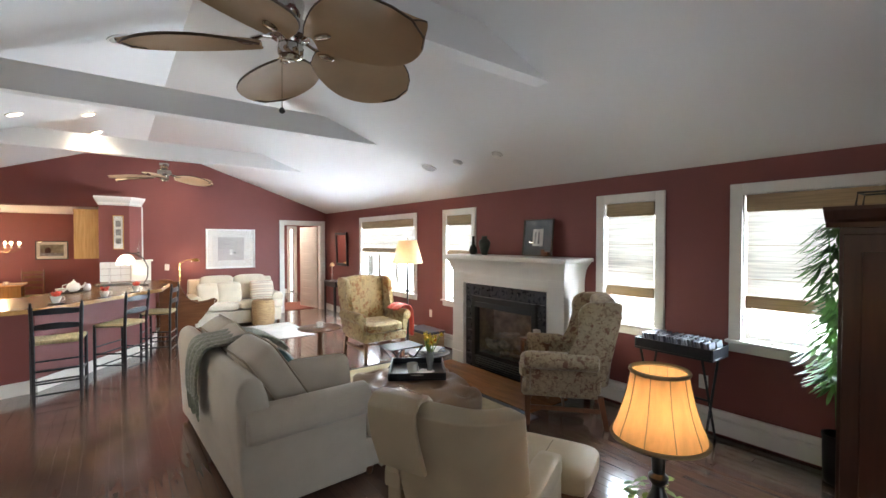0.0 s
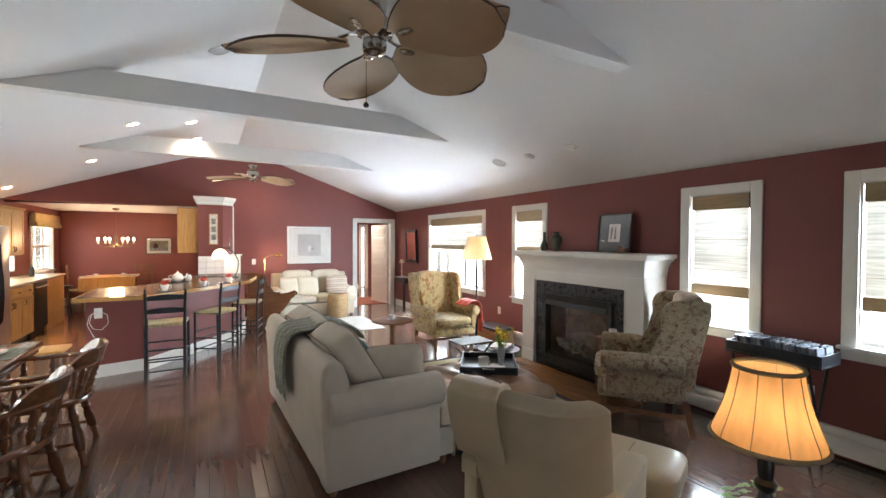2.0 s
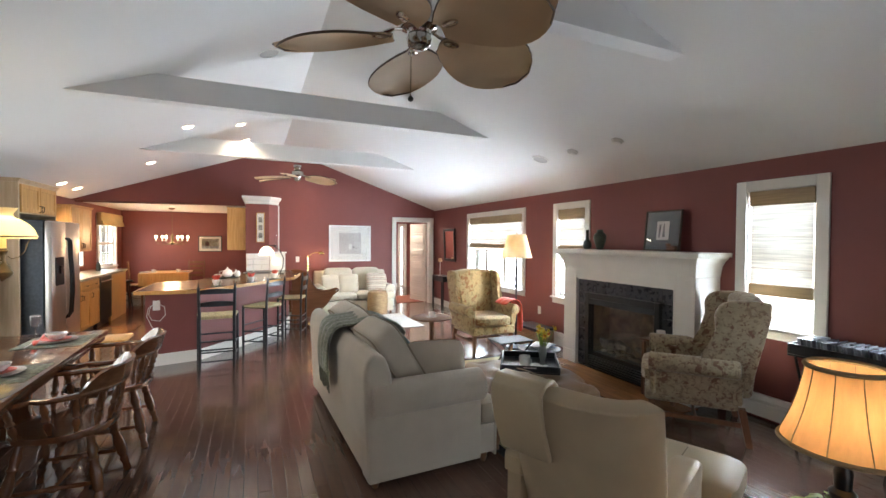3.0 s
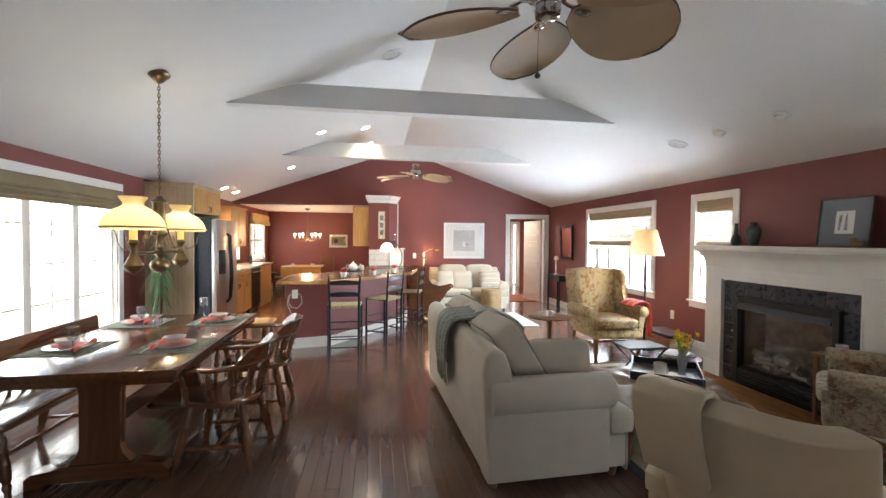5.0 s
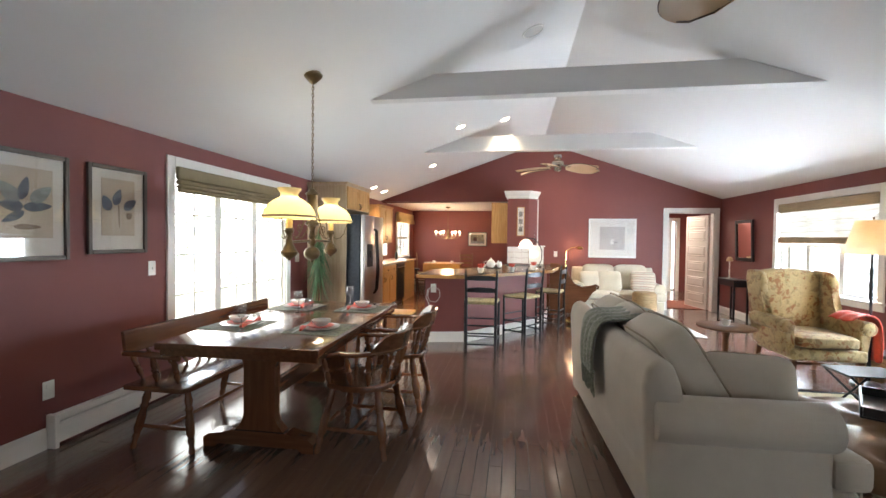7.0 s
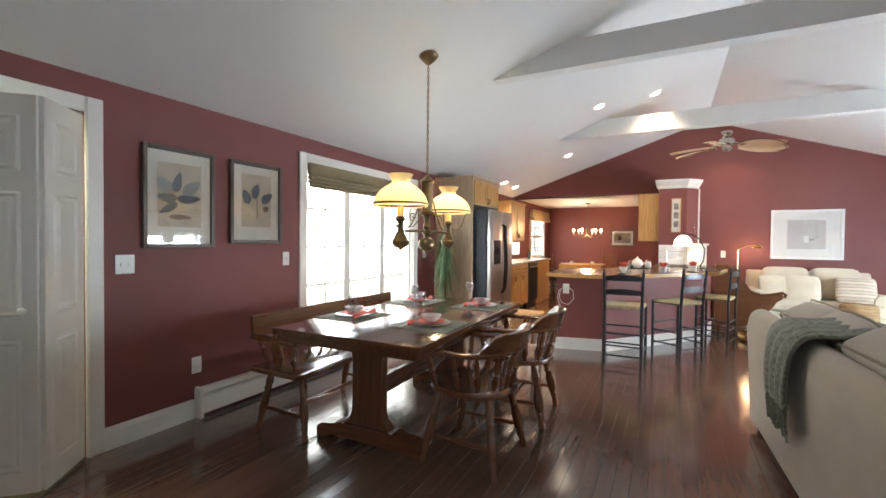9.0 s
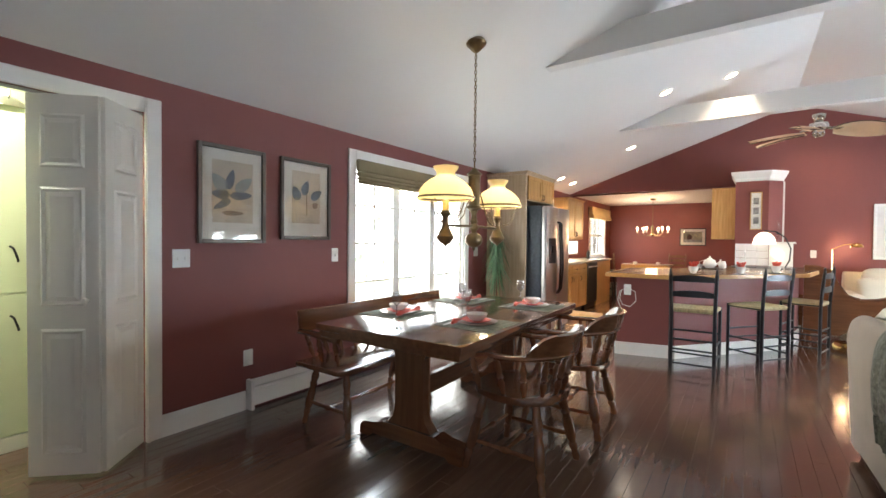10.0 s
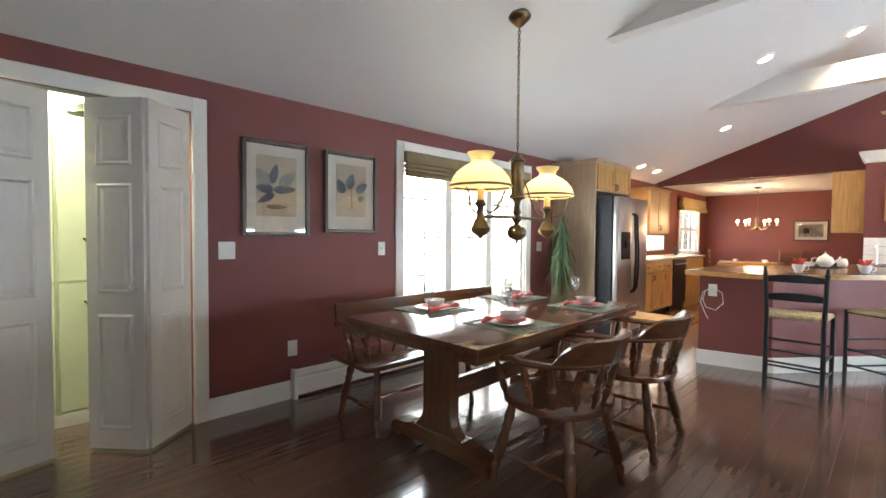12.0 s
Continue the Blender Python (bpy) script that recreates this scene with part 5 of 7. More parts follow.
for y in (-.76, .06):
    for x in (-1, 1):
        part("leg", turned(None, (x * .22 - .01, y * 1.06, 0), (x * .14, y, .42), LEG), PINEZ, bn, "splayed turned leg")
    part("rung", turned(None, (-.19, y * 1.04, .15), (.19, y * 1.04, .15), RUNG), PINE, bn)
part("rung", turned(None, (0, -.79, .15), (0, .06, .15), RUNG), PINEY, bn, "long turned rung")

# ---- ladder-back stools ----
def ladder_stool(name, label, m, group, seat_h=.62, top=1.02, slats=(.78, .93), w0=.17, w1=.205):
    """Faces +y, its back posts at y = -.17."""
    t = thing(name, label, "stool" if seat_h > .5 else "chair", m, group)
    for s in (-1, 1):
        bm = tube(None, [(s * w0, -.17, 0), (s * w0, -.17, seat_h), (s * (w0 + .01), -.20, top - .04)], .016, 8)
        lathe(bm, [(.008, 0), (.014, .012), (.008, .028), (.012, .04), (0, .055)], 8, (s * (w0 + .01), -.20, top - .042))
        part("back_post", bm, BLACKP, t, "turned back post")
        part("front_leg", tube(None, [(s * w1, .17, 0), (s * w1, .17, seat_h + .01)], .015, 8), BLACKP, t)
        for z in ((.14, .28) if seat_h > .5 else (.12, .24)):
            part("rung", tube(None, [(s * w0, -.17, z), (s * w1, .17, z)], .009, 6), BLACKP, t)
        part("seat_rail", tube(None, [(s * w0, -.17, seat_h - .01), (s * w1, .17, seat_h - .01)], .011, 6), BLACKP, t)
    for z in ((.12, .26, .36) if seat_h > .5 else (.14, .26)):
        part("rung", tube(None, [(-w1, .17, z), (w1, .17, z)], .009, 6), BLACKP, t)
        part("rung", tube(None, [(-w0, -.17, z - .03), (w0, -.17, z - .03)], .009, 6), BLACKP, t)
    for z in slats:
        k = (z - seat_h) / (top - seat_h)
        y = -.17 - .03 * k
        bm = bmesh.new()
        rows = []
        for i in range(9):
            u = i / 8 * 2 - 1
            rows.append([bm.verts.new((u * w0, y - .02 * (1 - u * u) + d, zz)) for d, zz in ((-.004, z - .03), (.004, z - .03), (.004, z + .015 + .02 * (1 - u * u)), (-.004, z + .015 + .02 * (1 - u * u)))])
        for a, b in zip(rows, rows[1:]):
            for j in range(4):
                bm.faces.new((a[j], a[(j + 1) % 4], b[(j + 1) % 4], b[j]))
        part("slat", bm, BLACKP, t, "curved back slat")
    bm = bmesh.new()
    q = [(-w0, -.165), (w0, -.165), (w1, .175), (-w1, .175)]
    v0 = [bm.verts.new((x, y, seat_h + .014)) for x, y in q]
    v1 = [bm.verts.new((x * 1.07, y * 1.05, seat_h - .004)) for x, y in q]
    v2 = [bm.verts.new((x, y, seat_h - .025)) for x, y in q]
    c0 = bm.verts.new((0, 0, seat_h - .001))
    for i in range(4):
        j = (i + 1) % 4
        bm.faces.new((v0[i], v0[j], c0))
        bm.faces.new((v1[i], v1[j], v0[j], v0[i]))
        bm.faces.new((v2[i], v2[j], v1[j], v1[i]))
    bm.faces.new(v2[::-1])
    part("seat", bm, RUSH, t, "woven rush seat")
    return t


st = ladder_stool("counter_stool", "black ladder-back counter stool with a woven rush seat", pose(-.185, 6.26, 0, 0, 0, 2) @ Matrix.Diagonal((1.08, 1, 1, 1)), "stools at the peninsula")
copy_thing(st, pose(.36, 6.93, 0, 0, 0, 52))
copy_thing(st, pose(.80, 7.66, 0, 0, 0, 72))

# light wooden stool past the end of the table
hs = thing("wooden_stool", "honey wood square-topped stool past the end of the dining table", "stool", pose(-1.19, 5.60, 0))
part("seat", B(-.25, .25, -.17, .17, .525, .555, bevel=.006, seg=2), OAKX, hs, "flat plank top")
for x in (-.20, .20):
    for y in (-.12, .12):
        part("leg", turned(None, (x * 1.1, y * 1.2, 0), (x, y, .525), LEG), LEGW, hs, "turned brown leg")
    part("rung", turned(None, (x * 1.07, -.13, .16), (x * 1.07, .13, .16), RUNG), LEGW, hs)

# ---- ceiling fans ----
def fan(name, label, m, angs, pitch=14, R=.60, W=.34, chain=True, rod=.5, hubm=CHROME, pm=None):
    t = thing(name, label, "ceiling fan", m)
    part("downrod", tube(None, [(0, 0, .10), (0, 0, rod)], .013, 10), hubm, t)
    part("canopy", lathe(None, [(.02, rod - .09), (.055, rod - .05), (.065, rod), (.065, rod + .02)], 20), hubm, t)
    part("motor", lathe(None, [(.03, .13), (.085, .115), (.095, .08), (.09, .05), (.06, .035), (.055, .02)], 24), hubm, t, "polished motor housing")
    part("switch_cup", lathe(None, [(.055, .02), (.062, .0), (.055, -.035), (.03, -.05), (0, -.052)], 20), hubm, t)
    for a in angs:
        rot = Matrix.Rotation(radians(a), 4, "Z")
        bl = new("blade_arm", mesh_of("blade_arm", tube(None, [rot @ Vector(p) for p in ((.08, 0, .05), (.12, .012, .045), (.17, 0, .03))], [.009, .008, .012], 8), hubm))
        bl.parent = t
        bm = lathe(None, [(.018, 0), (.030, .006), (.030, .014), (0, .02)], 14, (0, 0, 0), Matrix.Diagonal((1.5, .9, 1, 1)))
        for v in bm.verts:
            v.co = rot @ (v.co + Vector((.19, 0, .008)))
        part("blade_medallion", bm, hubm, t)
        tilt = Matrix.Rotation(radians(pitch), 4, "X")
        bm = bmesh.new()
        top, bot = [], []
        n = 13
        for i in range(n):
            s = i / (n - 1)
            w = W / 2 * (math.sin(math.pi * min(1, (s * .93 + .045))) ** .62) * (0.74 + .38 * s)
            x = .13 + (R - .13) * s
            ra, rb = [], []
            for k in range(9):
                u = k / 8 * 2 - 1
                p = Vector((x + .02 * (1 - u * u) * s - .02 * s * abs(u), u * w + .015 * s, 0))
                p.z = -.05 * s * s - .018 * u * u + .003 * math.cos(u * 22)
                q = rot @ (tilt @ p + Vector((0, 0, .022)))
                ra.append(bm.verts.new(q + Vector((0, 0, .004))))
                rb.append(bm.verts.new(q - Vector((0, 0, .004))))
            top.append(ra)
            bot.append(rb)
        for i in range(n - 1):
            for k in range(8):
                bm.faces.new((top[i][k], top[i][k + 1], top[i + 1][k + 1], top[i + 1][k]))
                bm.faces.new((bot[i][k + 1], bot[i][k], bot[i + 1][k], bot[i + 1][k + 1]))
            for k in (0, 8):
                f = bm.faces.new((top[i][k], top[i + 1][k], bot[i + 1][k], bot[i][k]))
                f.material_index = 1
        for i in (0, n - 1):
            for k in range(8):
                bm.faces.new((top[i][k], bot[i][k], bot[i][k + 1], top[i][k + 1])).material_index = 1
        bld = part("blade", bm, [pm or PALM, PALMR], t, "ribbed palm-leaf blade with a dark rim")
        rim = [rot @ (tilt @ Vector((.13 + (R - .13) * (i / 12) - .02 * (i / 12), u * W / 2 * (math.sin(math.pi * min(1, (i / 12 * .93 + .045))) ** .62) * (0.74 + .38 * i / 12) + .015 * i / 12, -.05 * (i / 12) ** 2 - .018)) + Vector((0, 0, .022))) for u, seq in ((-1, range(13)), (1, range(12, -1, -1))) for i in seq]
        part("rim", tube(None, rim, .005, 5), PALMR, bld)
    if chain:
        part("pull_chain", tube(None, [(-.03, .03, -.04), (-.03, .035, -.27)], .0022, 5), BRASS, t)
        part("pull_knob", lathe(None, [(0, -.30), (.013, -.293), (.015, -.283), (.006, -.27)], 12, (-.03, .035, 0)), BLACK, t)
    return t


fan("ceiling_fan", "polished nickel ceiling fan with five brown palm-leaf blades", pose(.965, 2.305, 2.54), [156 + 71 * k for k in range(5)], pitch=-15, R=.70, W=.47, rod=.20)
fan("ceiling_fan", "far ceiling fan with pale palm-leaf blades and a nickel motor", pose(.90, 7.965, 2.58), [182, 150, 5, -30, 250], pitch=-14, R=.66, W=.32, rod=.20, chain=False, pm=PALMP)

# ---- recessed lamps, speakers, detectors in the slopes ----
def on_slope(x, y, d=0.0):
    a = math.degrees(math.atan(SL))
    return pose(x, y, ceil_z(x) - d, 0, a if x > RX else -a, 0)


for x, y in ((-.57, 6.90), (.05, 7.36), (.10, 8.55), (1.11, 9.55), (-1.30, 8.62), (-2.45, 8.66), (-2.46, 9.33)):
    t = thing("recessed_light", "lit recessed ceiling light with a white trim ring", "ceiling light", on_slope(x, y), "recessed ceiling lights")
    part("trim_ring", shell(None, [(.085, -.001), (.086, -.008), (.080, -.012), (.064, -.012), (.060, -.004)], 28), TRIM, t)
    part("lamp", lathe(None, [(.0, -.004), (.060, -.004), (.060, -.006), (0, -.006)], 24), CANL, t, "glowing lamp")
    d = bpy.data.lights.new("can_spot", "SPOT")
    d.energy, d.spot_size, d.spot_blend, d.color, d.shadow_soft_size = 42, radians(105), .8, (1, .80, .56), .05
    o = new("can_spot", d)
    o.location = (x, y, ceil_z(x) - .05)
for x, y, r in ((.36, 4.83, .105), (3.50, 4.755, .105)):
    t = thing("ceiling_speaker", "round flush ceiling speaker with a pale grille", "speaker", on_slope(x, y))
    part("rim", shell(None, [(r, -.001), (r, -.008), (r - .012, -.011), (r - .014, -.006)], 28), PLASTIC, t)
    part("grille", lathe(None, [(0, -.008), (r - .014, -.007), (r - .014, -.003), (0, -.003)], 28), mat("grey_grille", (.48, .47, .46), .7), t)
for x, y in ((3.52, 4.19), (3.54, 3.555)):
    t = thing("smoke_detector", "small white round smoke detector", "smoke detector", on_slope(x, y))
    part("base", lathe(None, [(.062, -.001), (.060, -.014), (.05, -.016)], 20), PLASTIC, t)
    part("cover", lathe(None, [(.05, -.0165), (.047, -.032), (.03, -.040), (0, -.041)], 20), PLASTIC, t)

# ---- pendant over the table ----
pn = thing("pendant_lamp", "aged brass pendant with two lit yellow hurricane shades", "pendant lamp", pose(-1.425, 4.03, 0))
part("canopy", lathe(None, [(.0, 2.66), (.02, 2.665), (.055, 2.70), (.075, 2.72), (.078, 2.735), (.06, 2.76)], 24), BRASS, pn)
ch = new("chain")
ch.parent = pn
links = 30
for i in range(links):
    z = 1.86 + i * (2.665 - 1.86) / links
    a = radians(90 * (i % 2) + 20)
    q = []
    for k in range(9):
        b = 2 * math.pi * k / 8
        q.append((.008 * math.cos(b) * math.cos(a), .008 * math.cos(b) * math.sin(a), z + .0135 + .017 * math.sin(b)))
    part("link", tube(None, q, .0038, 5), BRASS, ch, smooth=True)
part("finial", tube(None, [(0, 0, 1.80), (0, 0, 1.87)], .006, 8), BRASS, pn)
part("column", lathe(None, [(.0, 1.815), (.02, 1.81), (.03, 1.79), (.052, 1.775), (.058, 1.765), (.045, 1.755), (.042, 1.54), (.055, 1.53), (.058, 1.515), (.03, 1.50), (.02, 1.47), (.022, 1.44), (.03, 1.42), (.022, 1.40), (.032, 1.38), (.035, 1.365), (.02, 1.35), (.018, 1.335), (.05, 1.32), (.066, 1.29), (.064, 1.262), (.045, 1.238), (.012, 1.225), (.008, 1.205), (0, 1.2)], 24), BRASS, pn, "turned brass column with a ball end")
DX, DY = .06, -.30
for s in (-1, 1):
    cx, cy = s * -.01, s * .385
    arm = tagged(new("lamp_arm"), "brass arm with a lit shade")
    arm.parent = pn
    arm.location = (cx, cy, 0)
    part("bar", tube(None, [(-cx, -cy, 1.385), (0, 0, 1.375)], .010, 8), BRASS, arm)
    part("font", lathe(None, [(0, 1.235), (.008, 1.24), (.014, 1.25), (.04, 1.265), (.058, 1.285), (.060, 1.305), (.048, 1.32), (.038, 1.345), (.028, 1.36), (.022, 1.38), (.02, 1.43), (.03, 1.445), (.036, 1.46), (.026, 1.47), (.03, 1.475)], 20), BRASS, arm, "turned brass font")
    part("candle_sleeve", lathe(None, [(.024, 1.476), (.024, 1.545), (0, 1.55)], 14), OPALY, arm, "cream candle sleeve")
    part("shade", shell(None, [(.187, 1.545), (.190, 1.557), (.187, 1.578), (.174, 1.614), (.147, 1.650), (.110, 1.680), (.077, 1.697), (.062, 1.709), (.062, 1.730), (.079, 1.752), (.086, 1.768)], 36), OPALY, arm, "yellow opal glass hurricane shade")
    part("shade_ring", tube(None, [(.191 * math.cos(radians(a)), .191 * math.sin(radians(a)), 1.562) for a in range(0, 361, 12)], .007, 6), BRASS, arm, "brass shade ring")
    for q in (0, 120, 240):
        c, sn = math.cos(radians(q + 40)), math.sin(radians(q + 40))
        part("shade_hook", tube(None, [(c * r, sn * r, z) for r, z in ((.03, 1.42), (.05, 1.40), (.09, 1.41), (.125, 1.45), (.138, 1.50), (.152, 1.535), (.172, 1.553))], .004, 6), BRASS, arm)
    sc = [(cx * 0 - cx * k - .0, -cy * k, z) for k, z in ((.25, 1.40), (.40, 1.43), (.55, 1.50), (.70, 1.60), (.82, 1.66), (.88, 1.68))]
    part("scroll", tube(None, sc, .005, 6), BRASS, arm)
    sp = [(-cx * (.42 + .13 * r * math.cos(radians(a))), -cy * (.42 + .13 * r * math.cos(radians(a))), 1.475 + .04 * r * math.sin(radians(a))) for a, r in ((k * 36, 1 - k / 16) for k in range(15))]
    part("scroll", tube(None, sp, .004, 6), BRASS, arm)

# ---- table settings ----
PMAT = mat("woven_grey_green_placemat", (.20, .21, .165), .9, vary=.45, scale=40, bump=.5, bscale=160)
def goblet(name, m, h=.18):
    t = thing(name, "clear stemmed wine glass on the dining table", "wine glass", m, "wine glasses")
    part("foot", lathe(None, [(.034, 0), (.033, .002), (.006, .006), (.004, .01), (.004, .085), (.008, .09)], 20), WINEG, t)
    part("bowl", shell(None, [(.006, .088), (.022, .10), (.033, .12), (.036, .145), (.032, h)], 22), WINEG, t)
    # The rim's highlight is put in as a thin white china ring.
    part("rim", tube(None, [(.032 * math.cos(radians(a)), .032 * math.sin(radians(a)), h) for a in range(0, 361, 20)], .0012, 5), CHINA, t, "white ring for the glint on the glass rim")
    return t


def setting(m, mirror=1):
    t = thing("placemat", "grey-green woven placemat on the dining table", "placemat", m @ pose(0, 0, .7505), "placemats")
    part("mat", B(-.20, .20, -.205, .205, 0, .004, bevel=.0015), PMAT, t)
    p = thing("place_setting", "stacked white plates and bowl with a coral rim plate", "plate stack", m @ pose(0, 0, .755), "place settings")
    part("dinner_plate", lathe(None, [(.07, 0), (.075, .003), (.13, .014), (.132, .017), (.128, .017), (.075, .006), (0, .005)], 32), CHINA, p)
    part("salad_plate", lathe(None, [(.05, .010), (.06, .014), (.088, .0215), (.090, .024), (.086, .024), (.055, .018), (0, .018)], 32), CORAL, p, "coral red salad plate")
    part("bowl", lathe(None, [(.03, .020), (.04, .024), (.062, .045), (.070, .064), (.066, .064), (.056, .046), (.035, .030), (0, .028)], 28), CHINA, p, "white bowl")
    n = thing("napkin", "rolled coral napkin on the plate edge", "napkin", m @ pose(-.0, -.10, .776, 0, 0, 8), "napkins")
    part("roll", tube(None, [(-.16, .0, 0), (-.125, .005, .003), (-.05, 0, .0), (.05, 0, .0), (.12, -.004, .004), (.16, 0, -.004)], [.010, .020, .006, .006, .018, .008], 10), CORAL, n)
    f = thing("fork", "steel fork beside the plate", "fork", m @ pose(.10, -.13, .757, 0, 0, 5))
    part("fork_body", B(-.09, .09, -.004, .004, 0, .003, bevel=.001), STEEL, f)


for x, y, r in ((-1.80, 3.62, 90), (-1.15, 3.62, -90), (-1.80, 4.50, 90), (-1.17, 4.53, -90)):
    setting(pose(x, y, 0, 0, 0, r))
for x, y in ((-1.66, 3.44), (-1.36, 3.845), (-1.66, 4.25), (-1.37, 4.74)):
    goblet("wine_glass", pose(x, y, .751))

# ---- left wall: pictures, plates, shade, closet ----
def framed(name, label, m, w, h, fw, frame_m, mat_m, art, inner):
    """Hangs flat on a wall and faces local -y."""
    t = thing(name, label, "picture", m)
    for d in ((-w / 2, -w / 2 + fw, -h / 2, h / 2), (w / 2 - fw, w / 2, -h / 2, h / 2), (-w / 2 + fw, w / 2 - fw, -h / 2, -h / 2 + fw), (-w / 2 + fw, w / 2 - fw, h / 2 - fw, h / 2)):
        part("frame", B(d[0], d[1], -.028, -.002, d[2], d[3], bevel=.004), frame_m, t)
    part("mount", B(-w / 2 + fw, w / 2 - fw, -.010, -.003, -h / 2 + fw, h / 2 - fw), mat_m, t, smooth=False)
    iw, ih, dz = inner
    pr = part("print", B(-iw / 2, iw / 2, -.0125, -.0101, -ih / 2 + dz, ih / 2 + dz), art[0], t, smooth=False)
    for nm, poly, mm in art[1]:
        part(nm, prism(None, [(x, z + dz) for x, z in poly], -.0135, -.0126, "y"), mm, pr, smooth=False)
    g = part("glazing", B(-w / 2 + fw, w / 2 - fw, -.018, -.0165, -h / 2 + fw, h / 2 - fw), CLEAR, t, smooth=False)
    g.visible_shadow = False
    return t


def leafpoly(x, z, L, W, a):
    q = []
    for k in range(16):
        b = 2 * math.pi * k / 16
        u, v = L / 2 * math.cos(b), W / 2 * math.sin(b) * (1 - .35 * math.cos(b)) * (abs(math.sin(b)) ** .25)
        c, s = math.cos(radians(a)), math.sin(radians(a))
        q.append((x + u * c - v * s, z + u * s + v * c))
    return q


GREYG = mat("grey_green_ink", (.27, .30, .27), .85, vary=.2, scale=20)
STEM = mat("brown_ink", (.20, .14, .09), .85)
a1 = (SAND, [("leaf", leafpoly(-.02, .09, .15, .06, 75), INKB), ("leaf", leafpoly(-.10, .06, .15, .09, 130), GREYG), ("leaf", leafpoly(.08, .06, .16, .08, 40), GREYG), ("leaf", leafpoly(-.09, -.02, .13, .07, 175), INKB), ("leaf", leafpoly(.06, -.02, .17, .06, 5), INKB), ("leaf", leafpoly(-.08, -.09, .14, .05, 210), INKB), ("berry_sprig", leafpoly(.0, -.15, .16, .035, 0), STEM)])
a2 = (SAND, [("leaf", leafpoly(-.01, .08, .13, .07, 70), INKB), ("leaf", leafpoly(-.10, .03, .12, .08, 115), INKB), ("leaf", leafpoly(.10, .03, .13, .07, 35), INKB), ("stem", [(-.004, .02), (.004, .02), (.008, -.15), (0, -.15)], STEM), ("berry_sprig", leafpoly(.09, -.06, .06, .05, 30), STEM)])
framed("picture", "framed print of slate blue leaves in a pewter frame", pose(XL, 2.945, 1.585, 0, 0, 90), .50, .69, .03, PEWTER, MATB, a1, (.30, .44, .02))
framed("picture", "framed print of three blue leaves in a pewter frame", pose(XL, 3.575, 1.60, 0, 0, 90), .50, .66, .03, PEWTER, MATB, a2, (.28, .43, .02))


def wall_plate(name, label, m, w=.075, h=.12, outlet=False, gang=1):
    t = thing(name, label, "outlet" if outlet else "switch", m)
    part("plate", B(-w / 2, w / 2, -.007, -.001, -h / 2, h / 2, bevel=.003), PLASTIC, t)
    for g in range(gang):
        x = (g - (gang - 1) / 2) * .046
        if outlet:
            for z in (-.025, .025):
                part("socket", B(x - .016, x + .016, -.010, -.0071, z - .016, z + .016, bevel=.003), PLASTIC, t)
        else:
            part("toggle", B(x - .006, x + .006, -.018, -.0071, -.012, .012, bevel=.002), PLASTIC, t)
    return t


wall_plate("wall_switch", "double white light switch on the red wall", pose(XL, 2.60, 1.14, 0, 0, 90), .11, .12, gang=2)
wall_plate("wall_switch", "single white light switch beside the window", pose(XL, 3.89, 1.135, 0, 0, 90))
wall_plate("wall_switch", "double white light switch past the window", pose(XL, 6.36, 1.125, 0, 0, 90), .11, .12, gang=2)
wall_plate("wall_outlet", "white outlet above the baseboard heater", pose(XL, 3.065, .385, 0, 0, 90), outlet=True)
wall_plate("wall_switch", "white switch on the gable wall", pose(1.10, YF, 1.12), .075, .12)
wall_plate("wall_outlet", "white outlet under the far window", pose(XR, 5.88, .47, 0, 0, -90), outlet=True)
wall_plate("wall_switch", "white switch beside the mantel", pose(XR, 2.97 - .13, 1.22, 0, 0, -90), outlet=False)
wall_plate("wall_outlet", "white outlet below the window", pose(XR, 1.83, .42, 0, 0, -90), outlet=True)
po = wall_plate("wall_outlet", "white outlet with a looped cord on the peninsula", pose(-.86, 6.482, .74, 0, 0, 12), outlet=True)
part("plug", B(-.018, .018, -.035, -.0101, .005, .045, bevel=.005), PLASTIC, po)
part("cord", tube(None, [(-.02, -.03, .02), (-.08, -.03, -.02), (-.10, -.03, -.12), (-.05, -.03, -.25), (-.03, -.03, -.28)], .004, 6), PLASTIC, po)
part("cord", tube(None, [(.02, -.03, .02), (.08, -.03, -.02), (.09, -.03, -.12), (.03, -.03, -.19), (-.05, -.03, -.17), (-.08, -.03, -.10), (-.06, -.03, .0)], .004, 6), PLASTIC, po)

va = thing("folded_shade", "olive tan fabric roman shade folded up at the window head", "roman shade", pose(XL + .022, 5.095, 2.035))
for i, (z0, z1, x1) in enumerate(((-.12, -.005, .05), (-.165, -.1205, .062), (-.20, -.1655, .072))):
    part("fold", B(.001, x1, -.98, .98, z0, z1, bevel=.018, seg=3), VALANCE, va)
part("hem", B(.02, .06, -.975, .975, -.235, -.2005, bevel=.008), VALANCE, va, "lower hem bar")
va2 = thing("folded_shade", "cream fabric valance over the kitchen window", "roman shade", pose(XL + .023, 12.25, 2.10))
for z0, z1, x1 in ((-.17, -.001, .09), (-.22, -.1705, .11), (-.27, -.2205, .12)):
    part("fold", B(.001, x1, -.80, .80, z0, z1, bevel=.012, seg=2), CREAMV, va2)

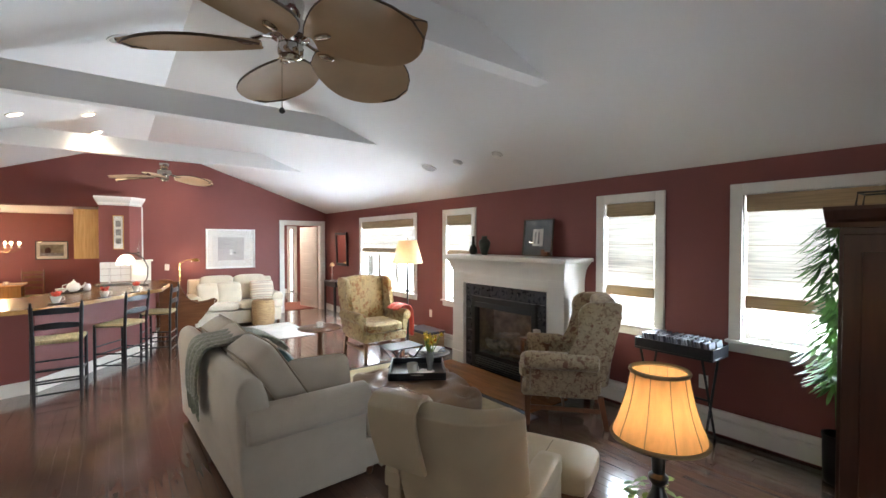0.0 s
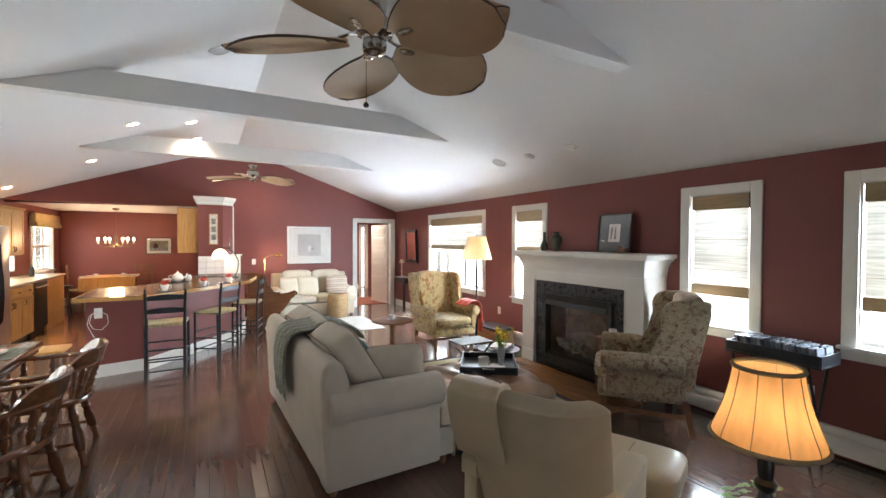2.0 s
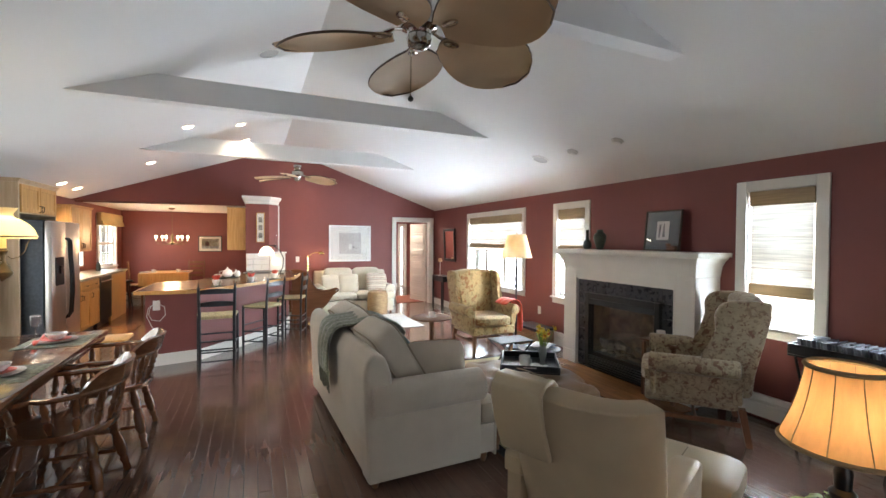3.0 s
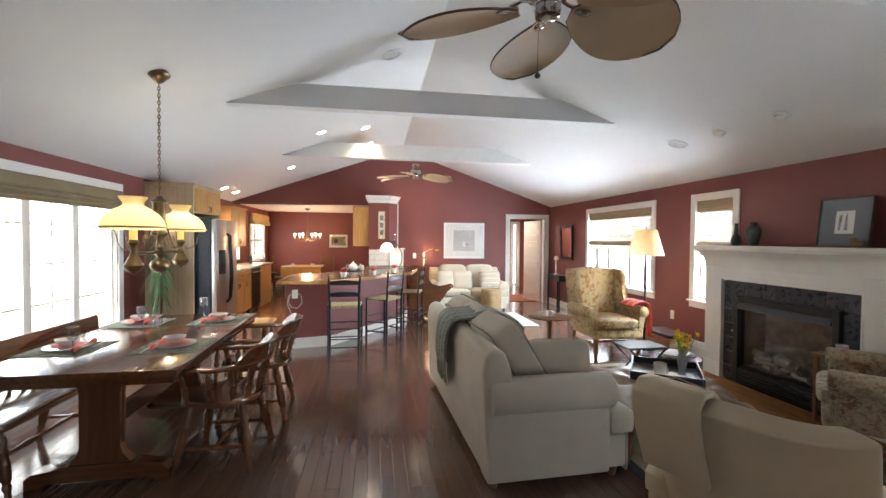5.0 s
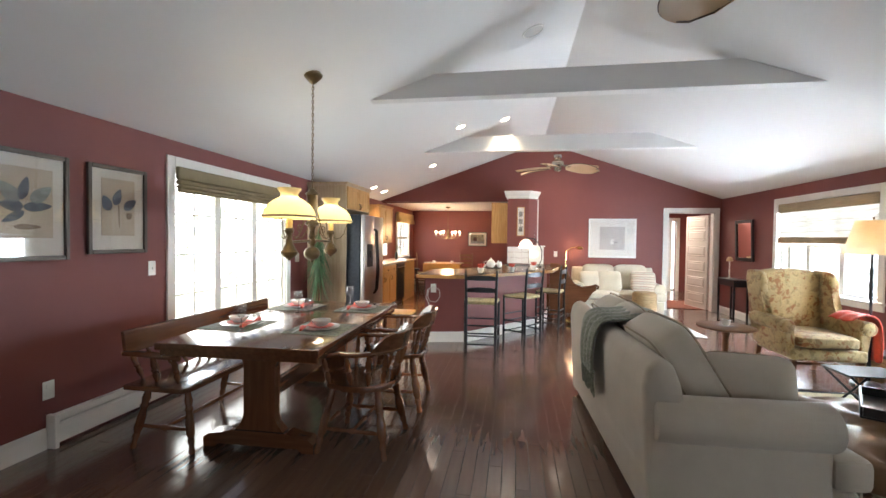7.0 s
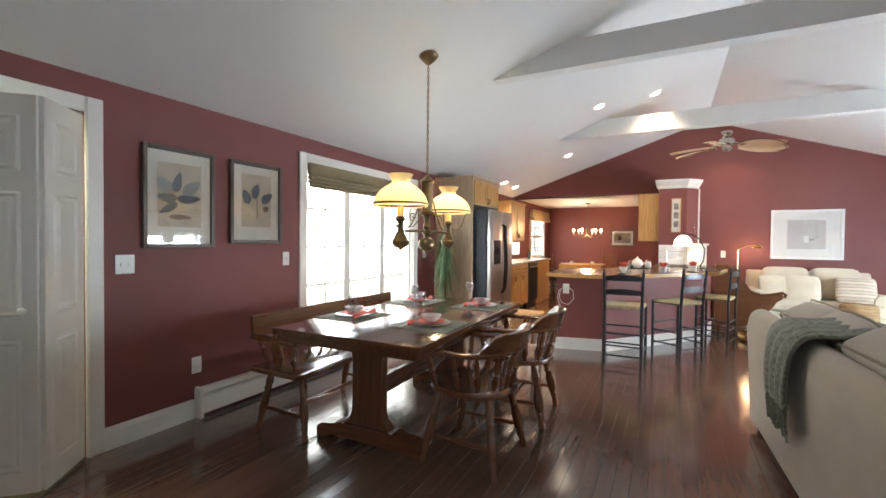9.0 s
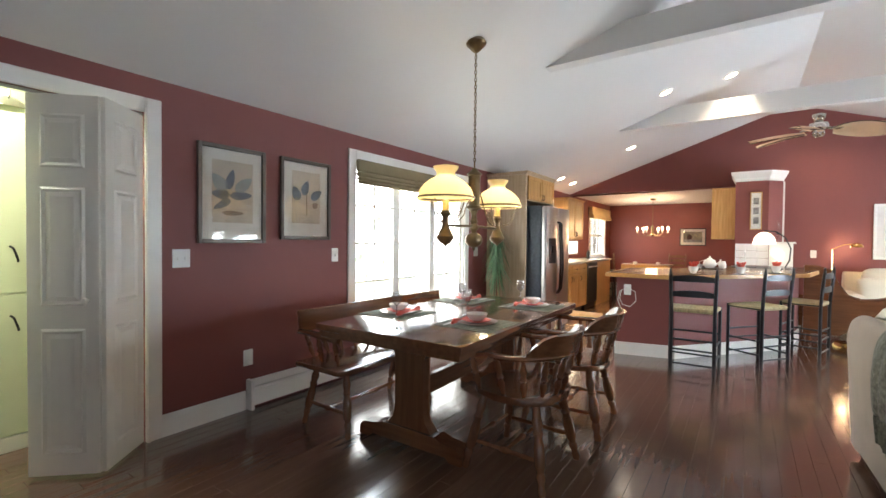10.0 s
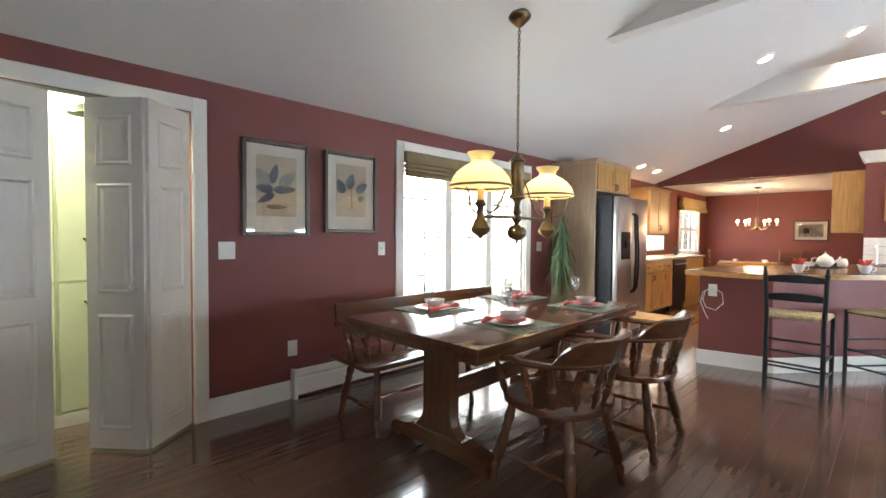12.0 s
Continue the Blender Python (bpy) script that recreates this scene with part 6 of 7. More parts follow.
cc = thing("closet_cabinet", "cream cabinet inside the closet with black pulls", "cabinet", pose(-3.45, 1.75, 0))
part("carcass", B(-.15, .14, -.80, .78, .09, 2.0, bevel=0), CLOSETP, cc, smooth=False)
part("toe_board", B(-.15, .16, -.80, .78, 0, .0895, bevel=.004), TRIM, cc)
for z0, z1 in ((.10, .93), (.94, 1.99)):
    for y0, y1 in ((-.79, -.01), (0.0, .77)):
        part("door", B(.1405, .157, y0 + .004, y1 - .004, z0, z1, bevel=.003), CLOSETP, cc, "flat cream door")
for z in (1.17, .76):
    part("pull", tube(None, [(.157, .13, z + .045), (.185, .14, z + .035), (.19, .15, z), (.185, .16, z - .035), (.157, .165, z - .045)], .006, 6), IRON, cc, "black bow pull")
cl = thing("closet_light", "small domed metal closet lamp", "ceiling light", pose(-3.40, 1.90, 2.30))
part("stem", tube(None, [(0, 0, -.001), (0, 0, -.20)], .007), CHROME, cl)
part("dome", shell(None, [(.02, -.19), (.05, -.205), (.085, -.235), (.095, -.26)], 20), CHROME, cl)

# ---- plants ----
def blade_leaf(bm, base, tip, w, droop=.0, n=4):
    base, tip = Vector(base), Vector(tip)
    d = tip - base
    side = d.cross(Vector((0, 0, 1)))
    side = side.normalized() if side.length > 1e-5 else Vector((1, 0, 0))
    prev = None
    for i in range(n + 1):
        s = i / n
        p = base + d * s + Vector((0, 0, -droop * s * s + droop * s * .4))
        ww = w * (math.sin(math.pi * (.12 + .86 * s)))
        a, b = bm.verts.new(p - side * ww), bm.verts.new(p + side * ww)
        if prev:
            bm.faces.new((prev[0], prev[1], b, a))
        prev = (a, b)


pr = random.Random(11)
gp = thing("hanging_grass_plant", "tall trailing blue-green grass plant beside the refrigerator cabinet", "plant", pose(-2.50, 6.42, 0))
part("pot", lathe(None, [(.10, 0), (.13, .02), (.15, .24), (.155, .27), (.14, .27), (.13, .22), (0, .22)], 24), WOVEN, gp, "woven pot")
part("stem", tube(None, [(0, 0, .2), (.01, 0, .7), (0, .01, 1.15), (.01, 0, 1.5)], .012, 8), LEGW, gp)
bm = bmesh.new()
for k in range(190):
    a = pr.random() * 6.28
    z = .95 + .60 * pr.random()
    r = .08 + .20 * pr.random()
    blade_leaf(bm, (0, 0, z), (r * math.cos(a), r * math.sin(a), z - .25 - .45 * pr.random()), .0045 + .003 * pr.random(), -.12, 5)
part("leaves", bm, GRASSL, gp, "long drooping leaves", kind="stuff")

wp = thing("bamboo_plant", "tall leafy green house plant by the window", "plant", pose(4.17, .925, 0))
part("pot", lathe(None, [(.07, 0), (.08, .02), (.085, .30), (.09, .33), (.08, .33), (.075, .28), (0, .28)], 24), IRON, wp, "dark pot")
for k in range(4):
    a = k * 1.6
    part("cane", tube(None, [(0, 0, .28), (.03 * math.cos(a), .03 * math.sin(a), 1.0), (.07 * math.cos(a), .07 * math.sin(a), 1.75)], [.010, .008, .004], 7), GREEN, wp)
bm = bmesh.new()
for k in range(620):
    a, z = 1.2 + pr.random() * 3.0, .66 + 1.12 * pr.random()
    r = .03 + (.13 + .09 * math.sin(z * 11 + a * 2)) * pr.random() ** .6
    c = Vector((r * math.cos(a) * .8, r * math.sin(a) * .75, z))
    L = .07 + .05 * pr.random()
    blade_leaf(bm, c, c + Vector((L * math.cos(a + pr.random() - .5), L * math.sin(a + pr.random() - .5), -.05 - .07 * pr.random())), .009 + .006 * pr.random(), -.03, 4)
part("leaves", bm, GREEN, wp, "narrow pointed leaves", kind="stuff")

# ---- dark cabinet by the window ----
dk = thing("cherry_armoire", "tall dark cherry cabinet with a cornice beside the window", "cabinet", pose(3.93, .235, 0) @ Matrix.Diagonal((1, 1, .975, 1)))
part("body", B(-.34, .385, -.60, .60, .08, 1.76, bevel=.004), CHERRY, dk, smooth=False)
part("plinth", B(-.36, .385, -.62, .62, 0, .079, bevel=.006), CHERRY, dk)
part("cornice", prism(None, [(-.34, 1.7605), (-.345, 1.79), (-.37, 1.81), (-.40, 1.85), (-.41, 1.86), (-.41, 1.88), (.385, 1.88), (.385, 1.7605)], -.66, .66, "y"), CHERRY, dk, "moulded cornice", False)
for y0, y1 in ((-.58, -.01), (.01, .58)):
    part("door", B(-.362, -.3405, y0, y1, .12, 1.72, bevel=.005), CHERRY, dk, smooth=False)
    part("door_panel", B(-.372, -.3625, y0 + .08, y1 - .08, .22, 1.62, bevel=.006), CHERRY, dk, smooth=False)
    part("knob", lathe(None, [(.006, 0), (.014, .012), (.012, .024), (0, .028)], 12, (-.362, y1 - .04 if y1 < .3 else y0 + .04, .9), Matrix.Rotation(radians(-90), 4, "Y")), BRASS, dk)
bt = thing("metal_rack", "dark wire rack with a black speaker on the cabinet", "rack", pose(3.78, .64, 1.833))
part("wire", tube(None, [(0, .16, 0), (0, .15, .09), (0, -.2, .09), (0, -.2, 0)], .006, 6), IRON, bt)
part("wire", tube(None, [(.2, .16, 0), (.2, .15, .09), (.2, -.2, .09), (.2, -.2, 0)], .006, 6), IRON, bt)
part("wire", tube(None, [(0, .15, .09), (.2, .15, .09)], .006, 6), IRON, bt)
spk = thing("box_speaker", "small black box speaker on the cabinet", "speaker", pose(3.83, .30, 1.833))
part("box", B(-.08, .10, -.09, .09, 0, .20, bevel=.008), BLACK, spk)

# ---- lamps on tables ----
et = thing("end_table", "round dark wooden end table beside the recliner", "side table", pose(1.66, .93, 0))
part("tabletop", lathe(None, [(.0, .575), (.26, .578), (.275, .588), (.275, .597), (.262, .60), (0, .60)], 36), CHERRY, et)
part("pedestal", lathe(None, [(.03, .06), (.045, .12), (.03, .2), (.025, .35), (.04, .45), (.028, .5), (.06, .576)], 20), CHERRY, et)
for k in range(3):
    a = k * 2.094
    part("foot", tube(None, [(.02 * math.cos(a), .02 * math.sin(a), .12), (.14 * math.cos(a), .14 * math.sin(a), .09), (.24 * math.cos(a), .24 * math.sin(a), .02)], [.022, .018, .018], 8), CHERRY, et)
tl = thing("table_lamp", "black turned table lamp with a lit amber bell shade", "table lamp", pose(1.745, .95, .60))
part("base", lathe(None, [(.07, 0), (.072, .012), (.05, .025), (.03, .04), (.026, .06), (.040, .09), (.045, .12), (.035, .17), (.022, .20), (.018, .22), (.030, .235), (.032, .25), (.02, .262), (.022, .31), (.012, .34), (.012, .41)], 24), BLACK, tl, "turned black base")
prof = [(.147, .382), (.141, .405), (.127, .440), (.114, .478), (.103, .518), (.095, .558), (.090, .588), (.089, .607)]
part("shade", shell(None, prof, 40), AMBER, tl, "amber pleated bell shade")
part("shade_trim", tube(None, [(.148 * math.cos(radians(a)), .148 * math.sin(radians(a)), .384) for a in range(0, 361, 10)], .007, 6), VALANCE, tl)
part("shade_trim", tube(None, [(.090 * math.cos(radians(a)), .090 * math.sin(radians(a)), .605) for a in range(0, 361, 10)], .007, 6), VALANCE, tl)
for k in range(10):
    a = radians(36 * k + 10)
    part("shade_seam", tube(None, [((r + .001) * math.cos(a), (r + .001) * math.sin(a), z) for r, z in prof], .0014, 5), VALANCE, tl)
part("bulb", lathe(None, [(0, .41), (.02, .415), (.03, .45), (.022, .48), (0, .49)], 14), BULB, tl)
pt = thing("pothos", "pale green trailing plant in a cream pot", "plant", pose(1.86, 1.03, .60))
part("pot", lathe(None, [(.03, 0), (.04, .005), (.052, .05), (.045, .09), (.05, .10), (.04, .10), (0, .085)], 20), CHINA, pt, "cream glazed pot")
bm = bmesh.new()
for k in range(40):
    a = pr.random() * 6.28
    r = .02 + .075 * pr.random()
    c = Vector((r * math.cos(a), r * math.sin(a), .10 + .06 * pr.random()))
    blade_leaf(bm, c, c + Vector((.035 * math.cos(a), .035 * math.sin(a), -.02 + .03 * pr.random())), .013, .02, 5)
part("leaves", bm, PALELEAF, pt, "heart-shaped leaves", kind="stuff")

fl = thing("floor_lamp", "black turned floor lamp with a lit parchment shade", "floor lamp", pose(3.72, 5.60, 0))
part("base", lathe(None, [(.14, 0), (.14, .02), (.10, .035), (.03, .05)], 28), BLACKP, fl)
part("pole", lathe(None, [(.018, .05), (.014, .3), (.022, .5), (.012, .55), (.012, .85), (.024, .90), (.016, .95), (.024, 1.0), (.016, 1.05), (.022, 1.12), (.012, 1.2), (.012, 1.40)], 14), BLACKP, fl, "turned pole")
part("shade", shell(None, [(.225, 1.31), (.135, 1.645)], 36), PARCH, fl, "parchment cone shade")
part("bulb", lathe(None, [(0, 1.40), (.02, 1.405), (.03, 1.44), (.022, 1.47), (0, 1.48)], 12), BULB, fl)
part("finial", lathe(None, [(.004, 1.60), (.004, 1.66), (.010, 1.67), (0, 1.69)], 10), BRASS, fl)

rl = thing("reading_lamp", "brass pharmacy floor lamp by the loveseat", "floor lamp", pose(1.27, 9.80, 0))
part("base", lathe(None, [(.12, 0), (.12, .02), (.02, .03)], 24), BRIGHTB, rl)
part("pole", tube(None, [(0, 0, .03), (0, 0, 1.20)], .009, 8), BRIGHTB, rl)
part("arm", tube(None, [(0, 0, 1.20), (.12, .0, 1.27), (.26, 0, 1.29)], .006, 6), BRIGHTB, rl)
part("shade", lathe(None, [(.07, 1.24), (.072, 1.25), (.05, 1.285), (.02, 1.30), (0, 1.302)], 20, (.27, 0, 0)), BRIGHTB, rl, "small brass dome shade")

dl = thing("dome_lamp", "white glass dome lamp hung from an arched black arm", "table lamp", pose(.43, 8.50, .94))
part("base", lathe(None, [(.07, 0), (.07, .012), (.012, .02)], 20, (.22, 0, 0)), IRON, dl)
part("arm", tube(None, [(.22, 0, .01), (.27, 0, .12), (.28, 0, .28), (.22, 0, .42), (.12, 0, .50), (.0, 0, .51), (.0, 0, .485)], .008, 8), IRON, dl, "arched arm")
part("shade", shell(None, [(.03, .49), (.07, .47), (.11, .42), (.125, .36), (.127, .33)], 28), OPALW, dl, "white glass dome")
part("bulb", lathe(None, [(0, .36), (.02, .37), (.025, .40), (0, .44)], 12), BULB, dl)
hb = thing("hurricane_bottle", "clear glass hurricane lamp on the ledge", "lamp", pose(.62, 9.42, 1.305))
part("font", lathe(None, [(.03, 0), (.035, .01), (.02, .03), (.04, .06), (.035, .10), (.02, .12)], 16), CLEAR, hb)
part("chimney", shell(None, [(.02, .12), (.03, .16), (.02, .22), (.018, .34)], 16), CLEAR, hb)
part("burner", lathe(None, [(.02, .115), (.024, .13), (.018, .14)], 12), IRON, hb)

# ---- things round the hearth ----
pt2 = thing("pedestal_table", "small round dark pedestal table", "side table", pose(2.21, 5.16, 0))
part("tabletop", lathe(None, [(0, .595), (.23, .597), (.25, .605), (.25, .615), (.24, .62), (0, .62)], 36), LEGW, pt2)
part("pedestal", lathe(None, [(.03, .05), (.05, .12), (.045, .2), (.028, .40), (.03, .45), (.025, .5), (.045, .596)], 18), LEGW, pt2)
for k in range(3):
    a = k * 2.094 + .5
    part("foot", tube(None, [(.02 * math.cos(a), .02 * math.sin(a), .12), (.12 * math.cos(a), .12 * math.sin(a), .08), (.21 * math.cos(a), .21 * math.sin(a), .018)], [.022, .018, .017], 8), LEGW, pt2)


def cup(name, label, m, saucer=None, napkin=False, sm=CHINA, h=.065, r=.042, group=""):
    t = thing(name, label, "cup", m, group)
    part("body", lathe(None, [(.022, .008), (.026, .009), (r - .004, h * .6), (r, h), (r - .004, h), (r - .009, h * .6), (.02, .014), (0, .013)], 22), CHINA, t)
    part("handle", tube(None, [(r - .003, 0, h * .85), (r + .018, 0, h * .85), (r + .022, 0, h * .5), (r - .004, 0, h * .35)], .004, 6), CHINA, t)
    part("saucer", lathe(None, [(.03, 0), (.035, .001), (.072, .008), (.073, .011), (.03, .005), (0, .005)], 26), sm, t)
    if napkin:
        n = thing("cup_napkin", "crumpled coral napkin stuffed in the cup", "napkin", m @ pose(0, 0, h - .02), "cup napkins")
        bm = bmesh.new()
        q = random.Random(int(m.translation.x * 1000))
        c0 = bm.verts.new((0, 0, 0))
        prev = None
        for k in range(25):
            a = 2 * math.pi * k / 24
            rr2 = .030 + .028 * q.random()
            p0 = bm.verts.new((.024 * math.cos(a), .024 * math.sin(a), .012))
            p1 = bm.verts.new((rr2 * math.cos(a), rr2 * math.sin(a), .045 + .035 * q.random()))
            if prev:
                bm.faces.new((c0, prev[0], p0))
                bm.faces.new((prev[0], prev[1], p1, p0))
            prev = (p0, p1)
        ob = part("cloth", bm, CORAL, n, smooth=False)
        so = ob.modifiers.new("thick", "SOLIDIFY")
        so.thickness = .004
    return t


cup("cup_and_saucer", "white cup and saucer on the pedestal table", pose(2.20, 5.14, .62))
for x, y in ((-.23, 6.66), (.19, 6.98), (.52, 7.52)):
    cup("cup_and_saucer", "white cup with a coral napkin on a black saucer", pose(x, y, .938), None, True, BLACK, .085, .05, "cups on the peninsula")

tr = thing("serving_tray", "square black wooden serving tray on the ottoman", "tray", pose(2.50, 3.53, .432, 0, 0, 56))
part("bottom", B(-.25, .25, -.25, .25, 0, .012, bevel=.002), BLACKP, tr)
for d in ((-.25, .25, -.25, -.238), (-.25, .25, .238, .25), (-.25, -.238, -.2375, .2375), (.238, .25, -.2375, .2375)):
    part("rim", B(*d, .0125, .065, bevel=.002), BLACKP, tr, "raised rim")
for s in (-1, 1):
    part("handle", tube(None, [(s * .25, -.05, .05), (s * .275, -.045, .055), (s * .275, .045, .055), (s * .25, .05, .05)], .004, 6), STEEL, tr)
mg = thing("mug", "tall white mug on the tray", "mug", pose(2.36, 3.40, .446))
part("body", lathe(None, [(.036, 0), (.040, .004), (.048, .12), (.045, .12), (.038, .01), (0, .008)], 22), CHINA, mg)
part("handle", tube(None, [(.04, 0, .085), (.065, 0, .08), (.065, 0, .035), (.038, 0, .03)], .005, 6), CHINA, mg)
pc = solo("paper_card", B(2.42, 2.60, 3.38, 3.52, .4455, .448, rz=20), PAPER, "white printed card on the tray", "paper", False)
vs = thing("daffodil_vase", "clear vase of yellow daffodils on the tray", "vase", pose(2.60, 3.47, .446))
part("vase", lathe(None, [(.028, 0), (.030, .005), (.022, .03), (.034, .09), (.036, .13), (.026, .17), (.032, .185), (.029, .185), (.022, .165), (.030, .12), (.018, .03), (0, .02)], 20), mat("frosted_vase_glass", (.45, .46, .44), .15, trans=.5), vs)
fr2 = random.Random(4)
for k in range(11):
    a, r = fr2.random() * 6.28, .03 + .08 * fr2.random()
    h = .25 + .09 * fr2.random()
    x, y = r * math.cos(a), r * math.sin(a)
    fl1 = tagged(new("daffodil"), "yellow daffodil flower")
    fl1.parent = vs
    part("stem", tube(None, [(0, 0, .12), (x * .5, y * .5, .20), (x, y, h)], .0028, 5), PALELEAF, fl1)
    nrm = Vector((math.cos(a), math.sin(a), .4)).normalized()
    q4 = nrm.to_track_quat("Z", "Y").to_matrix().to_4x4()
    bm = bmesh.new()
    for j in range(6):
        b = j * 1.047
        pts = [(0, 0, 0), (.020 * math.cos(b - .35), .020 * math.sin(b - .35), .003), (.040 * math.cos(b), .040 * math.sin(b), .006), (.020 * math.cos(b + .35), .020 * math.sin(b + .35), .003)]
        bm.faces.new([bm.verts.new(q4 @ Vector(p) + Vector((x, y, h))) for p in pts])
    part("petals", bm, YELLOW, fl1, smooth=False)
    bm = shell(None, [(.007, .0), (.010, .014), (.015, .022)], 10)
    for v in bm.verts:
        v.co = q4 @ v.co + Vector((x, y, h))
    part("trumpet", bm, ORANGE if k % 3 == 0 else YELLOW, fl1)
bm = bmesh.new()
for k in range(16):
    a = fr2.random() * 6.28
    blade_leaf(bm, (0, 0, .12), (.07 * math.cos(a), .07 * math.sin(a), .22 + .08 * fr2.random()), .005, .0, 4)
part("foliage", bm, PALELEAF, vs, kind="stuff")

mt = thing("low_table", "low dark round table behind the ottoman", "side table", pose(3.34, 4.52, 0))
part("tabletop", lathe(None, [(0, .26), (.24, .262), (.25, .27), (.25, .28), (0, .285)], 32), BLACKP, mt)
for k in range(3):
    a = k * 2.094
    part("leg", tube(None, [(.17 * math.cos(a), .17 * math.sin(a), .26), (.20 * math.cos(a), .20 * math.sin(a), 0)], .012, 8), BLACKP, mt)
for k in range(5):
    t = thing("magazine", "glossy magazine stacked on the low table", "magazine", pose(3.34 + .02 * (k % 2), 4.52 - .01 * k, .285 + k * .009, 0, 0, 15 * k - 20), "magazines on the low table")
    part("pages", B(-.14, .14, -.105, .105, .0004, .0085, bevel=.001), PAPER if k % 2 == 0 else mat("blue_magazine_cover", (.18, .25, .38), .3, vary=.5, scale=10), t, smooth=False)
lt = thing("laptop_stand_table", "black metal folding table beside the wing chair", "side table", pose(2.95, 4.55, 0))
part("frame", tube(None, [(-.2, -.15, 0), (.2, -.15, .40), (.2, .15, .40), (-.2, .15, 0)], .009, 6), IRON, lt)
part("frame", tube(None, [(.2, -.15, 0), (-.2, -.15, .40), (-.2, .15, .40), (.2, .15, 0)], .009, 6), IRON, lt)
part("shelf", B(-.22, .22, -.16, .16, .405, .415, bevel=.003), IRON, lt)

sd = thing("hearth_side_table", "small wooden side table beside the wing chair", "side table", pose(4.02, 3.30, 0))
part("tabletop", B(-.20, .20, -.20, .20, .555, .58, bevel=.005), LEGW, sd)
for x in (-.17, .17):
    for y in (-.17, .17):
        part("leg", B(x - .015, x + .015, y - .015, y + .015, 0, .554, bevel=.002), LEGW, sd)
cup("coffee_mug", "white mug with a spoon on the side table", pose(3.92, 3.33, .585), h=.09, r=.042)
bk = solo("coral_book", B(3.84, 3.99, 3.25, 3.40, .5805, .586, rz=10), CORAL, "thin coral book on the side table", "book", False)
al = thing("arc_reading_lamp", "thin black gooseneck lamp on the side table", "table lamp", pose(4.10, 3.22, .58))
part("base", lathe(None, [(.05, 0), (.05, .012), (.01, .018)], 20), IRON, al)
part("neck", tube(None, [(0, 0, .015), (.0, .01, .15), (-.01, .03, .25), (-.04, .08, .32), (-.08, .15, .34)], .004, 6), IRON, al)
part("head", tube(None, [(-.08, .15, .34), (-.10, .19, .335)], [.010, .018], 10), IRON, al)

for x0, x1, y0, y1, m, nm in ((1.86, 3.40, 2.86, 5.30, RUGB, "border"),):
    rg = thing("area_rug", "cream wool rug with a dark border by the hearth", "rug", pose((x0 + x1) / 2, (y0 + y1) / 2, 0))
    w, h = (x1 - x0) / 2, (y1 - y0) / 2
    part("border", B(-w, w, -h, h, .0005, .008, bevel=.002), RUGB, rg, "dark woven border", False)
    part("field", B(-w + .07, w - .07, -h + .07, h - .07, .0085, .012, bevel=.001), RUGC, rg, "cream wool field", False)
solo("white_rug", B(1.7, 3.05, 7.55, 8.95, .0005, .014, bevel=.004), RUGW, "white flat rug before the loveseat", "rug", False)
solo("door_mat", B(3.45, 4.28, 10.45, 11.75, .0005, .012, bevel=.003), RUGR, "red patterned mat in the hall", "rug", False)
solo("kitchen_mat", B(-2.18, -1.62, 8.3, 9.5, .0005, .012, bevel=.003), HEARTHW, "orange tan mat before the kitchen cabinets", "rug", False)

bs = thing("woven_stool", "round woven seagrass stool", "stool", pose(2.60, 9.10, 0))
part("drum", lathe(None, [(.18, 0), (.205, .04), (.215, .25), (.205, .44), (.18, .48), (0, .485)], 32), WOVEN, bs)
for x in (-.07, .02):
    g = thing("tumbler", "clear tumbler on the woven stool", "glass", pose(2.60 + x, 9.05, .487))
    part("glass", shell(None, [(.028, .001), (.033, .09)], 16), CLEAR, g)
    part("glass_base", lathe(None, [(.028, 0), (.028, .004), (0, .004)], 16), CLEAR, g)
lb = thing("log_basket", "woven box with a dark lid beside the wall", "basket", pose(4.05, 5.62, 0))
part("box", B(-.16, .16, -.28, .28, 0, .26, bevel=.02, seg=2), WOVEN, lb)
part("lid", B(-.17, .17, -.29, .29, .261, .30, bevel=.01), BLACKP, lb, "dark lid")

# mantel pieces
MX = 4.14
v1 = thing("bottle_vase", "tall slim dark green bottle vase", "vase", pose(MX, 4.62, 1.455))
GRN = mat("dark_green_glaze", (.045, .055, .040), .35, vary=.35, scale=12)
part("body", lathe(None, [(.03, 0), (.045, .01), (.055, .05), (.045, .09), (.02, .13), (.016, .22), (.02, .245), (.014, .245), (.012, .13), (0, .1)], 24), GRN, v1)
v2 = thing("ginger_jar", "round-shouldered dark green jar with rings", "vase", pose(MX, 4.40, 1.455))
part("body", lathe(None, [(.035, 0), (.04, .01), (.055, .06), (.075, .13), (.075, .17), (.055, .20), (.035, .21), (.035, .235), (.044, .245), (.036, .245), (.028, .215), (0, .2)], 28), GRN, v2)
for z, r in ((.17, .0755), (.205, .048)):
    part("ring", tube(None, [(r * math.cos(radians(a)), r * math.sin(radians(a)), z) for a in range(0, 361, 15)], .003, 5), BLACK, v2)
framed("mantel_picture", "grey matted print in a pewter frame leaning on the mantel", pose(4.24, 3.58, 1.675, 0, 0, -90) @ pose(0, 0, 0, -6, 0, 0), .44, .43, .014, PEWTER, mat("slate_mat_board", (.10, .12, .14), .8, vary=.05), (PAPER, [("drawing", [(-.05, -.07), (-.03, -.07), (-.02, .07), (-.045, .06)], STRIPE), ("drawing", [(.0, -.07), (.03, -.07), (.02, .08), (.005, .05)], STRIPE)]), (.15, .20, 0))
brd = thing("carved_bird", "small brown carved figure on the mantel", "ornament", pose(4.12, 3.38, 1.455))
